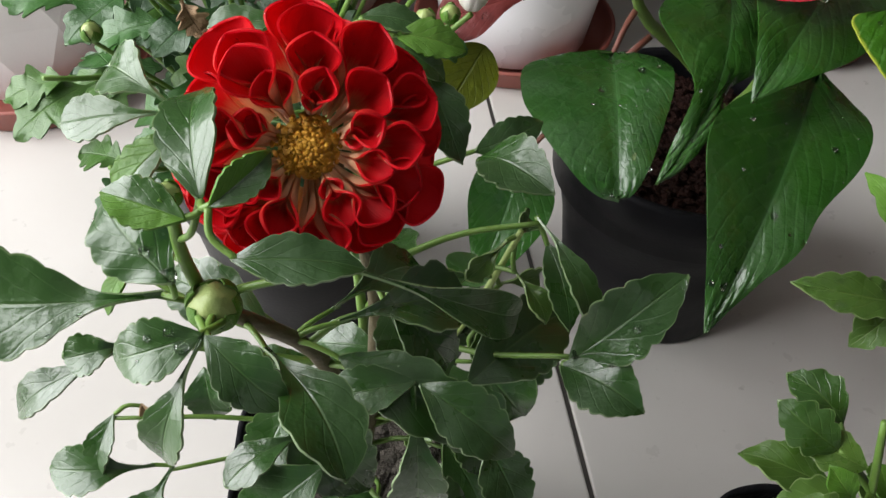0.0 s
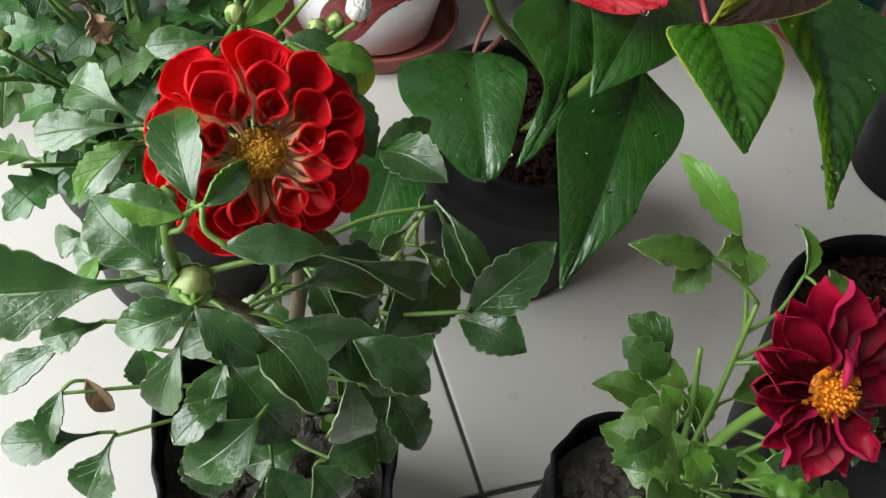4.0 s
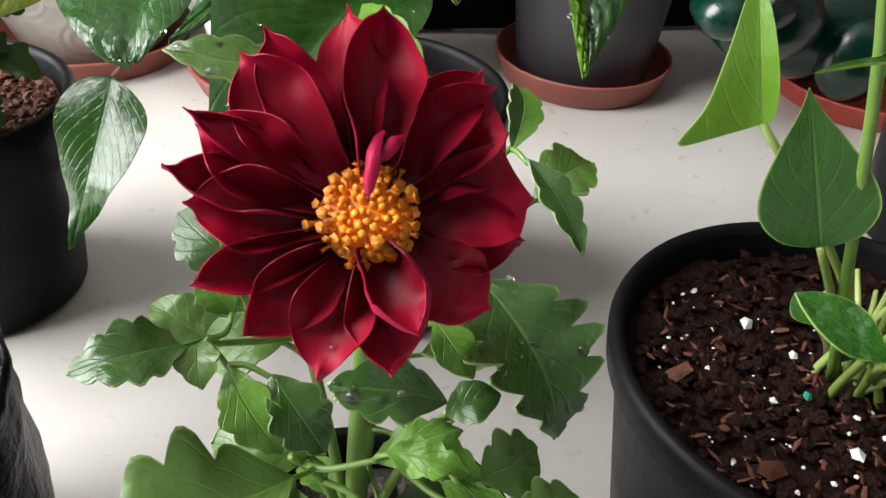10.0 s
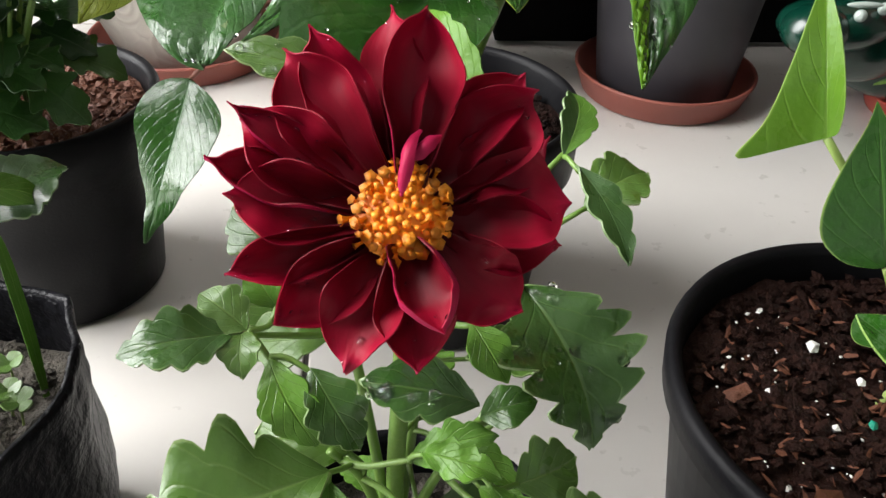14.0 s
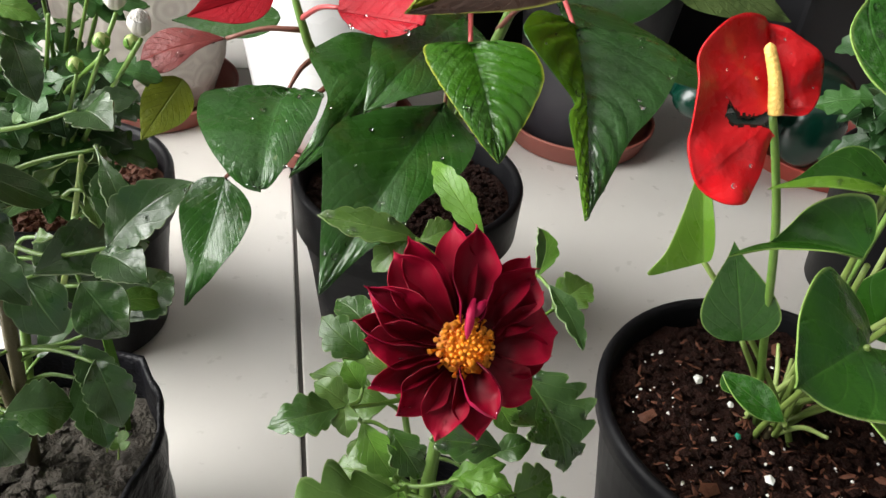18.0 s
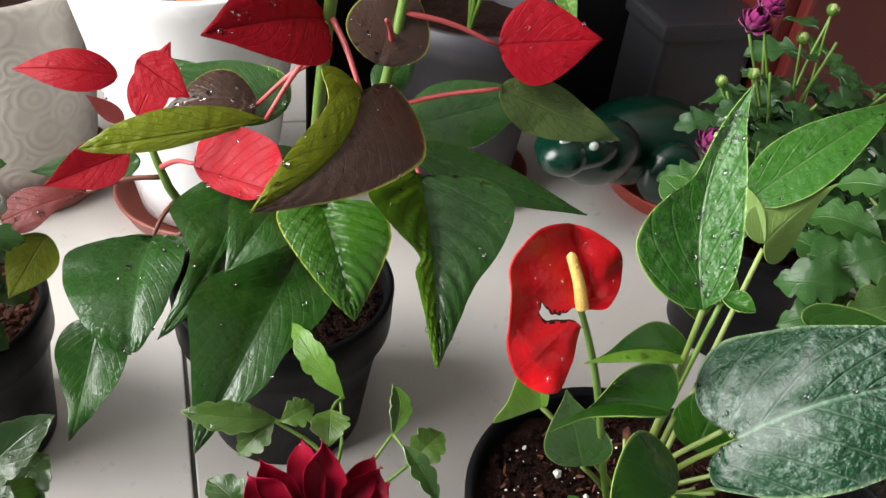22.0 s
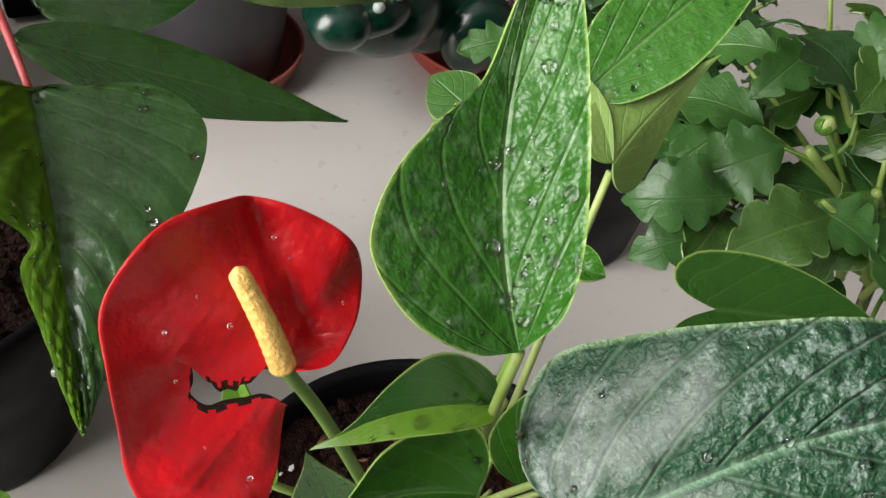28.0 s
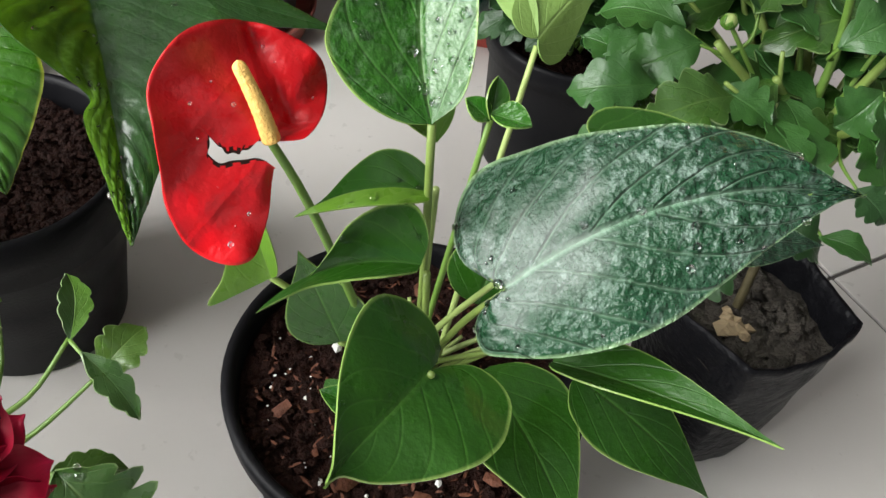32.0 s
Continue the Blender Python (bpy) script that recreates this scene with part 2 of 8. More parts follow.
MAT = {
    "water": glass_material("water_drop", (1, 1, 1)),
    # anthurium
    "an_top": leaf_material("anthurium_leaf", (0.010, 0.050, 0.004), (0.030, 0.110, 0.008), (0.08, 0.20, 0.03), 0.34, 5.0, 0.9, 0.10, (0.22, 0.34, 0.08), None, 0.55, 0.35, coat=0.5, spec=0.2),
    "an_dust": leaf_material("dusty_anthurium_leaf", (0.004, 0.034, 0.012), (0.010, 0.062, 0.022), (0.20, 0.34, 0.22), 0.20, 6.0, 0.9, 0.06, (0.20, 0.32, 0.16), (0.44, 0.58, 0.50), 1.0, 0.7, dust=0.32, coat=0.5, rows=0.6, depth=0.0026, coat_rough=0.24),
    "an_bright": leaf_material("young_anthurium_leaf", (0.014, 0.095, 0.005), (0.044, 0.180, 0.010), (0.18, 0.34, 0.10), 0.24, 5.0, 0.9, 0.14, (0.26, 0.42, 0.10), (0.34, 0.50, 0.30), 0.6, 0.4, dust=0.20, coat=0.6, depth=0.0018),
    "an_under": leaf_material("anthurium_leaf_back", (0.14, 0.24, 0.05), (0.20, 0.32, 0.08), (0.30, 0.42, 0.14), 0.5, 5.0, 0.9, 0.15, None, None, 0.4, 0.5),
    "spathe": None,
    # poinsettia
    "po_top": leaf_material("poinsettia_leaf", (0.012, 0.056, 0.008), (0.036, 0.118, 0.014), (0.06, 0.165, 0.045), 0.27, 12.0, 0.70, 0.12, None, None, 0.45, 0.5, coat=0.5, spec=0.4, thin=7.0, rows=0.34, depth=0.0010),
    "po_bright": leaf_material("bright_poinsettia_leaf", (0.022, 0.10, 0.006), (0.066, 0.205, 0.010), (0.010, 0.055, 0.004), 0.34, 9.0, 0.75, 0.18, (0.42, 0.48, 0.05), None, 0.6, 0.6, coat=0.25, spec=0.6, thin=7.0),
    # brightened lime: light shining through a leaf half is put into the colour
    "po_backlit": leaf_material("backlit_poinsettia_leaf", (0.11, 0.28, 0.008), (0.20, 0.42, 0.014), (0.025, 0.10, 0.006), 0.36, 9.0, 0.75, 0.48, None, None, 0.4, 0.9, coat=0.2, thin=6.0),
    "po_under": leaf_material("poinsettia_leaf_back", (0.06, 0.10, 0.025), (0.10, 0.15, 0.04), (0.14, 0.20, 0.06), 0.5, 9.0, 0.75, 0.15, None, None, 0.9, 0.5),
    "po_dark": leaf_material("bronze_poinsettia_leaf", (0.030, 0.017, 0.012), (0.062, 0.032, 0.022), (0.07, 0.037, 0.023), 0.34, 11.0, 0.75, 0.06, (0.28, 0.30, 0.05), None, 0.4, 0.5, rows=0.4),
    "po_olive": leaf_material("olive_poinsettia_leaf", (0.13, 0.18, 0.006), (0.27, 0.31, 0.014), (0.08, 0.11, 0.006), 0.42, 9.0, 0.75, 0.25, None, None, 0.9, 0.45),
    "po_red": leaf_material("red_bract", (0.30, 0.003, 0.010), (0.45, 0.007, 0.020), (0.20, 0.003, 0.008), 0.50, 8.0, 0.75, 0.30, None, None, 0.7, 0.45, spec=0.2),
    "po_maroon": leaf_material("maroon_poinsettia_leaf", (0.13, 0.020, 0.018), (0.24, 0.040, 0.035), (0.28, 0.06, 0.05), 0.42, 8.0, 0.75, 0.15, None, None, 0.6, 0.4),
    # dahlias and the rest
    "da_top": leaf_material("dahlia_leaf", (0.012, 0.046, 0.006), (0.038, 0.100, 0.017), (0.13, 0.22, 0.07), 0.32, 5.0, 0.8, 0.15, (0.14, 0.21, 0.09), None, 0.40, 0.28, coat=0.15, spec=0.7, rows=0.24),
    "da_pale": leaf_material("pale_dahlia_leaf", (0.020, 0.068, 0.012), (0.055, 0.130, 0.026), (0.15, 0.26, 0.08), 0.30, 5.0, 0.8, 0.20, (0.18, 0.27, 0.11), None, 0.40, 0.28, coat=0.15, spec=0.7, rows=0.24),
    "da_lime": leaf_material("young_dahlia_leaf", (0.060, 0.165, 0.014), (0.125, 0.265, 0.030), (0.24, 0.42, 0.08), 0.42, 6.0, 0.8, 0.22, None, None, 0.6, 0.5),
    "da_under": leaf_material("dahlia_leaf_back", (0.10, 0.18, 0.07), (0.16, 0.25, 0.10), (0.22, 0.32, 0.14), 0.55, 6.0, 0.8, 0.15, None, None, 0.6, 0.5),
    "ch_top": leaf_material("mum_leaf", (0.018, 0.075, 0.012), (0.050, 0.150, 0.024), (0.10, 0.21, 0.05), 0.42, 4.0, 0.9, 0.15, None, None, 0.5, 0.25, spec=0.55, rows=0.24),
    "ch_dark": leaf_material("dark_mum_leaf", (0.010, 0.045, 0.010), (0.026, 0.085, 0.016), (0.07, 0.15, 0.04), 0.45, 4.0, 0.9, 0.12, None, None, 0.5, 0.25, spec=0.55, rows=0.24),
    "ch_light": leaf_material("light_mum_leaf", (0.040, 0.115, 0.016), (0.095, 0.200, 0.036), (0.15, 0.26, 0.07), 0.42, 4.0, 0.9, 0.18, None, None, 0.5, 0.25, spec=0.55, rows=0.24),
    "wi_top": leaf_material("light_dahlia_leaf", (0.020, 0.068, 0.008), (0.058, 0.140, 0.020), (0.17, 0.28, 0.07), 0.32, 5.0, 0.8, 0.20, (0.17, 0.26, 0.09), None, 0.45, 0.35, coat=0.15, spec=0.6, rows=0.42),
    "wi_pale": leaf_material("yellowish_dahlia_leaf", (0.050, 0.125, 0.014), (0.115, 0.215, 0.034), (0.24, 0.35, 0.10), 0.34, 5.0, 0.8, 0.24, (0.24, 0.34, 0.12), None, 0.45, 0.35, coat=0.1, spec=0.6, rows=0.42),
    "an_lime": leaf_material("lime_anthurium_leaf", (0.085, 0.210, 0.012), (0.150, 0.300, 0.026), (0.24, 0.40, 0.08), 0.30, 5.0, 0.9, 0.28, (0.26, 0.40, 0.09), None, 0.35, 0.4, coat=0.3),
    "dry": leaf_material("dry_leaf", (0.20, 0.12, 0.06), (0.38, 0.27, 0.15), (0.26, 0.16, 0.08), 0.7, 5.0, 0.9, 0.15, None, None, 1.0, 0.5),
    "variegated": leaf_material("variegated_leaf", (0.07, 0.19, 0.03), (0.12, 0.28, 0.04), (0.16, 0.34, 0.06), 0.3, 4.0, 0.9, 0.15, None, (0.50, 0.58, 0.18), 0.4, 0.3, coat=0.3),
    "stem_green": plain_material("green_stem", (0.08, 0.17, 0.025), (0.17, 0.28, 0.05), 0.42, 90.0, 0.2),
    "stem_pale": plain_material("pale_stem", (0.26, 0.36, 0.10), (0.36, 0.45, 0.15), 0.45, 90.0, 0.2),
    "stem_olive": plain_material("olive_stem", (0.13, 0.20, 0.04), (0.22, 0.30, 0.07), 0.45, 90.0, 0.2),
    "tuber": plain_material("tuber_skin", (0.30, 0.22, 0.12), (0.46, 0.36, 0.22), 0.8, 150.0, 0.6),
    "stem_brown": plain_material("brown_stem", (0.055, 0.045, 0.020), (0.110, 0.090, 0.036), 0.6, 120.0, 0.5),
    "stem_red": plain_material("red_stalk", (0.38, 0.05, 0.06), (0.52, 0.10, 0.09), 0.4, 120.0, 0.2),
    "stem_maroon": plain_material("maroon_stalk", (0.16, 0.05, 0.04), (0.24, 0.10, 0.06), 0.45, 120.0, 0.2),
    "bud": plain_material("flower_bud", (0.20, 0.28, 0.07), (0.36, 0.42, 0.16), 0.4, 150.0, 0.3),
    "pot": plain_material("black_pot_plastic", (0.004, 0.004, 0.005), (0.009, 0.009, 0.010), 0.42, 25.0, 0.15, spec=0.11),
    "bag": plain_material("black_grow_bag", (0.004, 0.004, 0.005), (0.012, 0.012, 0.014), 0.36, 38.0, 0.9, dist=0.004, spec=0.09, fine=85.0),
    "grey_pot": plain_material("grey_pot", (0.030, 0.028, 0.033), (0.046, 0.043, 0.050), 0.5, 30.0, 0.1),
    "terracotta": plain_material("terracotta_plastic", (0.22, 0.060, 0.045), (0.30, 0.09, 0.065), 0.5, 20.0, 0.1),
    "red_saucer": plain_material("red_saucer", (0.38, 0.05, 0.035), (0.46, 0.075, 0.05), 0.45, 20.0, 0.1),
    "white_pot": plain_material("white_glaze", (0.76, 0.76, 0.76), (0.84, 0.84, 0.84), 0.25, 12.0, 0.05, coat=0.4),
    "facet_pot": plain_material("white_matt_pot", (0.60, 0.58, 0.56), (0.70, 0.69, 0.67), 0.5, 14.0, 0.1),
    "soil": plain_material("potting_soil", (0.003, 0.0013, 0.001), (0.045, 0.015, 0.009), 0.65, 170.0, 1.0, fine=700.0, dist=0.004, spec=0.15),
    "clay_soil": plain_material("grey_clay_soil", (0.030, 0.026, 0.020), (0.125, 0.108, 0.085), 0.9, 90.0, 1.0, fine=500.0, dist=0.004),
    "bark": plain_material("bark_chip", (0.05, 0.018, 0.010), (0.20, 0.075, 0.040), 0.6, 200.0, 0.8, spec=0.25),
    "perlite": plain_material("perlite", (0.70, 0.68, 0.64), (0.85, 0.84, 0.80), 0.7, 300.0, 0.5),
    "bead": plain_material("green_bead", (0.01, 0.20, 0.13), (0.02, 0.28, 0.18), 0.3, 100.0, 0.1),
    "frog": plain_material("green_glaze", (0.0008, 0.018, 0.011), (0.0015, 0.036, 0.021), 0.22, 60.0, 0.25, coat=0.3),
    "eye": plain_material("pale_glaze", (0.34, 0.40, 0.36), (0.44, 0.50, 0.46), 0.15, 35.0, 0.1, coat=0.6),
    "wood": plain_material("dark_red_wood", (0.075, 0.010, 0.008), (0.13, 0.018, 0.014), 0.4, 12.0, 0.1),
    "wall": plain_material("wall_paint", (0.16, 0.15, 0.14), (0.20, 0.19, 0.175), 0.8, 4.0, 0.2),
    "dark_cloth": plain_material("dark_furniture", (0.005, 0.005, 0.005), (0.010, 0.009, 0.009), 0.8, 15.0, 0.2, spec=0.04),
    "frame": plain_material("white_window_frame", (0.70, 0.70, 0.70), (0.78, 0.78, 0.78), 0.4, 10.0, 0.05),
    "ceiling": plain_material("ceiling_paint", (0.50, 0.50, 0.49), (0.57, 0.57, 0.56), 0.9, 5.0, 0.1),
    "spadix": plain_material("spadix", (0.80, 0.46, 0.10), (0.88, 0.62, 0.20), 0.5, 260.0, 0.8, fine=900.0),
    "disc_orange": plain_material("orange_florets", (0.66, 0.17, 0.002), (0.90, 0.36, 0.008), 0.5, 420.0, 0.4),
    "disc_yellow": plain_material("yellow_florets", (0.50, 0.22, 0.010), (0.72, 0.42, 0.03), 0.5, 300.0, 0.5),
    "disc_gold": plain_material("gold_florets", (0.80, 0.48, 0.02), (0.92, 0.62, 0.06), 0.5, 300.0, 0.5),
    "burnt": plain_material("burnt_edge", (0.008, 0.004, 0.003), (0.03, 0.012, 0.008), 0.85, 200.0, 0.6, spec=0.1),
    "orange": plain_material("orange_petal", (0.62, 0.20, 0.02), (0.74, 0.30, 0.04), 0.45, 80.0, 0.2),
    "grey_box": plain_material("grey_plastic", (0.016, 0.016, 0.018), (0.026, 0.026, 0.029), 0.5, 20.0, 0.1),
}
MAT["spathe"] = leaf_material("red_spathe", (0.39, 0.004, 0.006), (0.58, 0.007, 0.012), (0.34, 0.002, 0.003), 0.32, 3.0, 1.1, 0.10, None, None, 0.6, 0.25, coat=0.25, spec=0.25)
MAT["spathe_back"] = leaf_material("spathe_back", (0.50, 0.03, 0.03), (0.62, 0.06, 0.05), (0.66, 0.10, 0.08), 0.4, 4.0, 1.1, 0.15)
MAT["petal_red"] = petal_material("red_dahlia_petal", [(0.05, (0.92, 0.62, 0.34)), (0.40, (0.90, 0.40, 0.20)), (0.60, (0.84, 0.020, 0.022)), (1.0, (0.80, 0.008, 0.022))], 0.34, 0.46, 26.0, 0.0)
MAT["petal_red_back"] = petal_material("red_dahlia_petal_back", [(0.05, (0.93, 0.66, 0.36)), (0.56, (0.92, 0.50, 0.28)), (0.80, (0.84, 0.07, 0.04)), (1.0, (0.72, 0.008, 0.020))], 0.4, 0.35, 26.0, 0.0)
MAT["petal_wine"] = petal_material("burgundy_petal", [(0.0, (0.05, 0.0004, 0.002)), (0.45, (0.16, 0.0008, 0.010)), (0.85, (0.31, 0.0016, 0.022)), (1.0, (0.38, 0.004, 0.040))], 0.50, 0.16, 12.0, 0.0, 0.16)
MAT["petal_wine_back"] = petal_material("burgundy_petal_back", [(0.0, (0.36, 0.008, 0.050)), (1.0, (0.44, 0.016, 0.078))], 0.45, 0.20, 12.0, 0.0, 0.2)
MAT["petal_yellow"] = petal_material("yellow_petal", [(0.0, (0.82, 0.60, 0.06)), (0.4, (0.86, 0.78, 0.24)), (1.0, (0.88, 0.84, 0.42))], 0.45, 0.25)
MAT["petal_white"] = petal_material("cream_petal", [(0.0, (0.62, 0.62, 0.36)), (0.5, (0.82, 0.81, 0.70)), (1.0, (0.88, 0.88, 0.84))], 0.5, 0.40)
MAT["petal_purple"] = petal_material("magenta_petal", [(0.0, (0.20, 0.01, 0.09)), (1.0, (0.36, 0.03, 0.19))], 0.45, 0.2)


def tile_material():
    m, nt, p, nodes, links = material("cream_tile")
    rnd = nodes.new("ShaderNodeObjectInfo").outputs["Random"]
    a, b = noise_tex(nt, 7.0, 5.0), noise_tex(nt, 60.0, 5.0)
    col = ramp(nt, a, [(0.3, (0.505, 0.485, 0.450)), (0.7, (0.555, 0.537, 0.502))])
    col = mix_color(nt, math_node(nt, "MULTIPLY", rnd, 0.12), col, (0.45, 0.43, 0.395))
    spots = math_node(nt, "MULTIPLY", math_node(nt, "SUBTRACT", noise_tex(nt, 110.0, 2.0), 0.70), 9.0, True)
    col = mix_color(nt, math_node(nt, "MULTIPLY", spots, 0.35), col, (0.20, 0.18, 0.15))
    links.new(col, p.inputs["Base Color"])
    links.new(math_node(nt, "ADD", math_node(nt, "MULTIPLY", b, 0.07), 0.25), p.inputs["Roughness"])
    bump(nt, p, a, 0.05, 0.002)
    return m


MAT["tile"] = tile_material()
MAT["grout"] = plain_material("dark_grout", (0.05, 0.045, 0.04), (0.12, 0.11, 0.10), 0.9, 120.0, 0.6)


# ---- building kit ----
def mesh_from(name, verts, faces, mats, slots=None, uvs=None, smooth=True):
    me = bpy.data.meshes.new(name)
    me.from_pydata([tuple(v) for v in verts], [], faces)
    for m in mats:
        me.materials.append(MAT[m])
    if slots is not None:
        me.polygons.foreach_set("material_index", slots)
    if uvs is not None:
        layer = me.uv_layers.new(name="UVMap")
        idx = np.empty(len(me.loops), int)
        me.loops.foreach_get("vertex_index", idx)
        layer.data.foreach_set("uv", np.asarray(uvs, float)[idx].ravel())
    me.polygons.foreach_set("use_smooth", [smooth] * len(me.polygons))
    me.update()
    return me


def thing(name, at, label, category, group="", kind=""):
    ob = new(name)
    ob.location = at
    ob.empty_display_size = 0.02
    return tagged(ob, label, category, group, kind)


def under(name, me, parent, label="", kind=""):
    """Links a mesh that is laid out in world coordinates under a thing or a part."""
    ob = new(name, me)
    ob.parent = parent
    ob.matrix_parent_inverse = parent.matrix_basis.inverted()
    return tagged(ob, label, "", "", kind)


def spline(points, n):
    """Catmull-Rom through points, n samples."""
    p = np.asarray(points, float)
    p = np.vstack([2 * p[0] - p[1], p, 2 * p[-1] - p[-2]])
    t = np.linspace(0, len(p) - 3, n)
    k = np.minimum(t.astype(int), len(p) - 4)
    f = (t - k)[:, None]
    a, b, c, d = p[k], p[k + 1], p[k + 2], p[k + 3]
    return 0.5 * (2 * b + (c - a) * f + (2 * a - 5 * b + 4 * c - d) * f**2 + (3 * b - a - 3 * c + d) * f**3)


SHAPES = {
    "heart": [(0, 0), (-0.13, 0.16), (-0.22, 0.38), (-0.215, 0.66), (-0.11, 0.92), (0.08, 1.0), (0.30, 0.95), (0.54, 0.73), (0.74, 0.42), (0.87, 0.15), (0.94, 0.05), (1, 0)],
    "cordate": [(0, 0), (-0.05, 0.15), (-0.085, 0.42), (-0.06, 0.75), (0.03, 0.95), (0.15, 1.0), (0.33, 0.86), (0.54, 0.57), (0.74, 0.28), (0.88, 0.10), (1, 0)],
    "spear": [(0, 0), (0.0, 0.25), (0.06, 0.70), (0.22, 1.0), (0.42, 0.92), (0.66, 0.55), (0.86, 0.18), (1, 0)],
    "poin": [(0, 0), (0.03, 0.35), (0.14, 0.78), (0.30, 1.0), (0.50, 0.93), (0.70, 0.62), (0.88, 0.24), (1, 0)],
    "spat": [(0, 0.06), (0.18, 0.08), (0.34, 0.25), (0.52, 0.72), (0.70, 1.0), (0.86, 0.86), (0.96, 0.42), (1, 0)],
    "oval": [(0, 0.02), (0.10, 0.35), (0.30, 0.86), (0.50, 1.0), (0.72, 0.80), (0.90, 0.38), (1, 0)],
    "lobed": [(0, 0.06), (0.16, 0.10), (0.24, 0.42), (0.33, 0.74), (0.37, 0.46), (0.46, 0.66), (0.56, 1.0), (0.61, 0.96), (0.63, 0.60), (0.73, 0.70), (0.82, 0.72), (0.85, 0.44), (0.94, 0.30), (1, 0)],
    "petal": [(0, 0.30), (0.25, 0.55), (0.55, 0.93), (0.78, 1.0), (0.93, 0.62), (1, 0)],
    "shell": [(0, 0.22), (0.25, 0.42), (0.50, 0.80), (0.72, 1.0), (0.90, 0.88), (0.98, 0.45), (1, 0)],
    "pointed": [(0, 0.30), (0.25, 0.66), (0.50, 1.0), (0.72, 0.92), (0.90, 0.46), (1, 0)],
    "blunt": [(0, 0.3), (0.25, 0.62), (0.52, 0.95), (0.76, 1.0), (0.91, 0.84), (0.98, 0.48), (1, 0)],
    "strap": [(0, 0.5), (0.3, 0.9), (0.7, 1.0), (0.93, 0.7), (1, 0)],
}


def blade(name, base, tip, normal, width, shape="oval", top="da_top", back="da_under", bow=0.0, fold=0.0, cup=0.0, wave=0.0, teeth=0, bite=0.12,
          quilt=0.0, curl=0.0, twist=0.0, ns=22, nv=4, seed=0, thick=0.0006, side=0.0, drops=0, half=None, skew=0.0, roll=None, sides=None):
    """A leaf or petal as a closed thin solid. bow: rise of the middle; fold: halves lifted into a V; cup: edges lifted; curl: the last third bent back;
    side: sideways sweep of the midrib; sides: an outline of its own for each half. Returns the mesh and places for drops on its upper face."""
    rng = np.random.default_rng(seed + 7)
    base, tip, normal = np.array(base, float), np.array(tip, float), np.array(normal, float)
    length = np.linalg.norm(tip - base)
    ex = (tip - base) / length
    ez = normal - ex * (normal @ ex)
    ez /= np.linalg.norm(ez)
    ey = np.cross(ez, ex)
    halves = [spline(o, ns) for o in (sides or [SHAPES[shape]] * 2)]
    middle = np.maximum(sum(h[:, 0] for h in halves) / 2, 0.0)
    s = np.linspace(0, 1, ns)
    hw = width / 2
    cols = np.linspace(-1, 1, 2 * nv + 1)
    grid = np.zeros((ns, len(cols), 3))
    uv = np.zeros((ns, len(cols), 2))
    ph = rng.uniform(0, 6.28, 4)
    for k, c in enumerate(cols):
        a = abs(c)
        half_out = halves[0 if c > 0 else 1]
        xs, e = half_out[:, 0], np.maximum(half_out[:, 1], 0.0)
        e[-1] = 0.0
        if teeth:
            fr = (s * teeth + (0.17 if c < 0 else 0.55)) % 1.0
            saw = 1 - np.abs(fr - 0.38) ** 1.6 / 0.465
            e = e * (1 + bite * (saw - 0.7) * np.clip(4 * (s - 0.12), 0, 1) * a**2 * 1.25)
        x = (middle + (xs - middle) * a) * length
        if teeth:
            x = x + 0.35 * bite * a**2 * saw * length / teeth * np.clip(4 * (s - 0.15), 0, 1) * (1 - s)
        y = c * e * hw * (1 + skew * (1 if c > 0 else -1))
        r = x / length
        yy = np.abs(y)
        z = bow * length * 4 * r * (1 - r) + fold * yy + cup * yy**2 / max(hw, 1e-6)
        z += wave * hw * a * np.sin(r * 9 + ph[0] + (1.5 if c < 0 else 0)) + 0.4 * wave * hw * a * np.sin(r * 21 + ph[1])
        if quilt:
            z += quilt * hw * np.sin(np.pi * (r * 9.0 - a * 0.75 * 4.5 * 0.75)) ** 2 * np.minimum(1, 5 * a) * (1 - a**4)
        z -= curl * length * np.clip((r - 0.55) / 0.45, 0, 1) ** 2
        y = y + side * length * 4 * r * (1 - r)
        if roll:
            q = np.clip((r - roll[2]) / (roll[3] - roll[2]), 0, 1)
            phi = roll[0] + (roll[1] - roll[0]) * q * q * (3 - 2 * q)
            y, z = e * hw / phi * np.sin(phi * c), z - cup * yy**2 / max(hw, 1e-6) + e * hw / phi * (1 - np.cos(phi * c))
        ang = twist * r
        y, z = y * np.cos(ang) - z * np.sin(ang), y * np.sin(ang) + z * np.cos(ang)
        grid[:, k] = base + x[:, None] * ex + y[:, None] * ey + z[:, None] * ez
        uv[:, k, 0], uv[:, k, 1] = np.clip(r * 0.98 + 0.01, 0, 1), 0.5 + 0.5 * c
    # normals of the sheet, for its thickness
    du, dv = np.gradient(grid, axis=0), np.gradient(grid, axis=1)
    nrm = np.cross(du, dv)
    ln = np.linalg.norm(nrm, axis=2, keepdims=True)
    nrm = np.where(ln > 1e-12, nrm / np.maximum(ln, 1e-12), ez)
    m = len(cols)
    up, dn = grid + nrm * thick / 2, grid - nrm * thick / 2
    verts = np.concatenate([up.reshape(-1, 3), dn.reshape(-1, 3)])
    uvs = np.concatenate([uv.reshape(-1, 2)] * 2)
    n = ns * m
    faces, slots = [], []
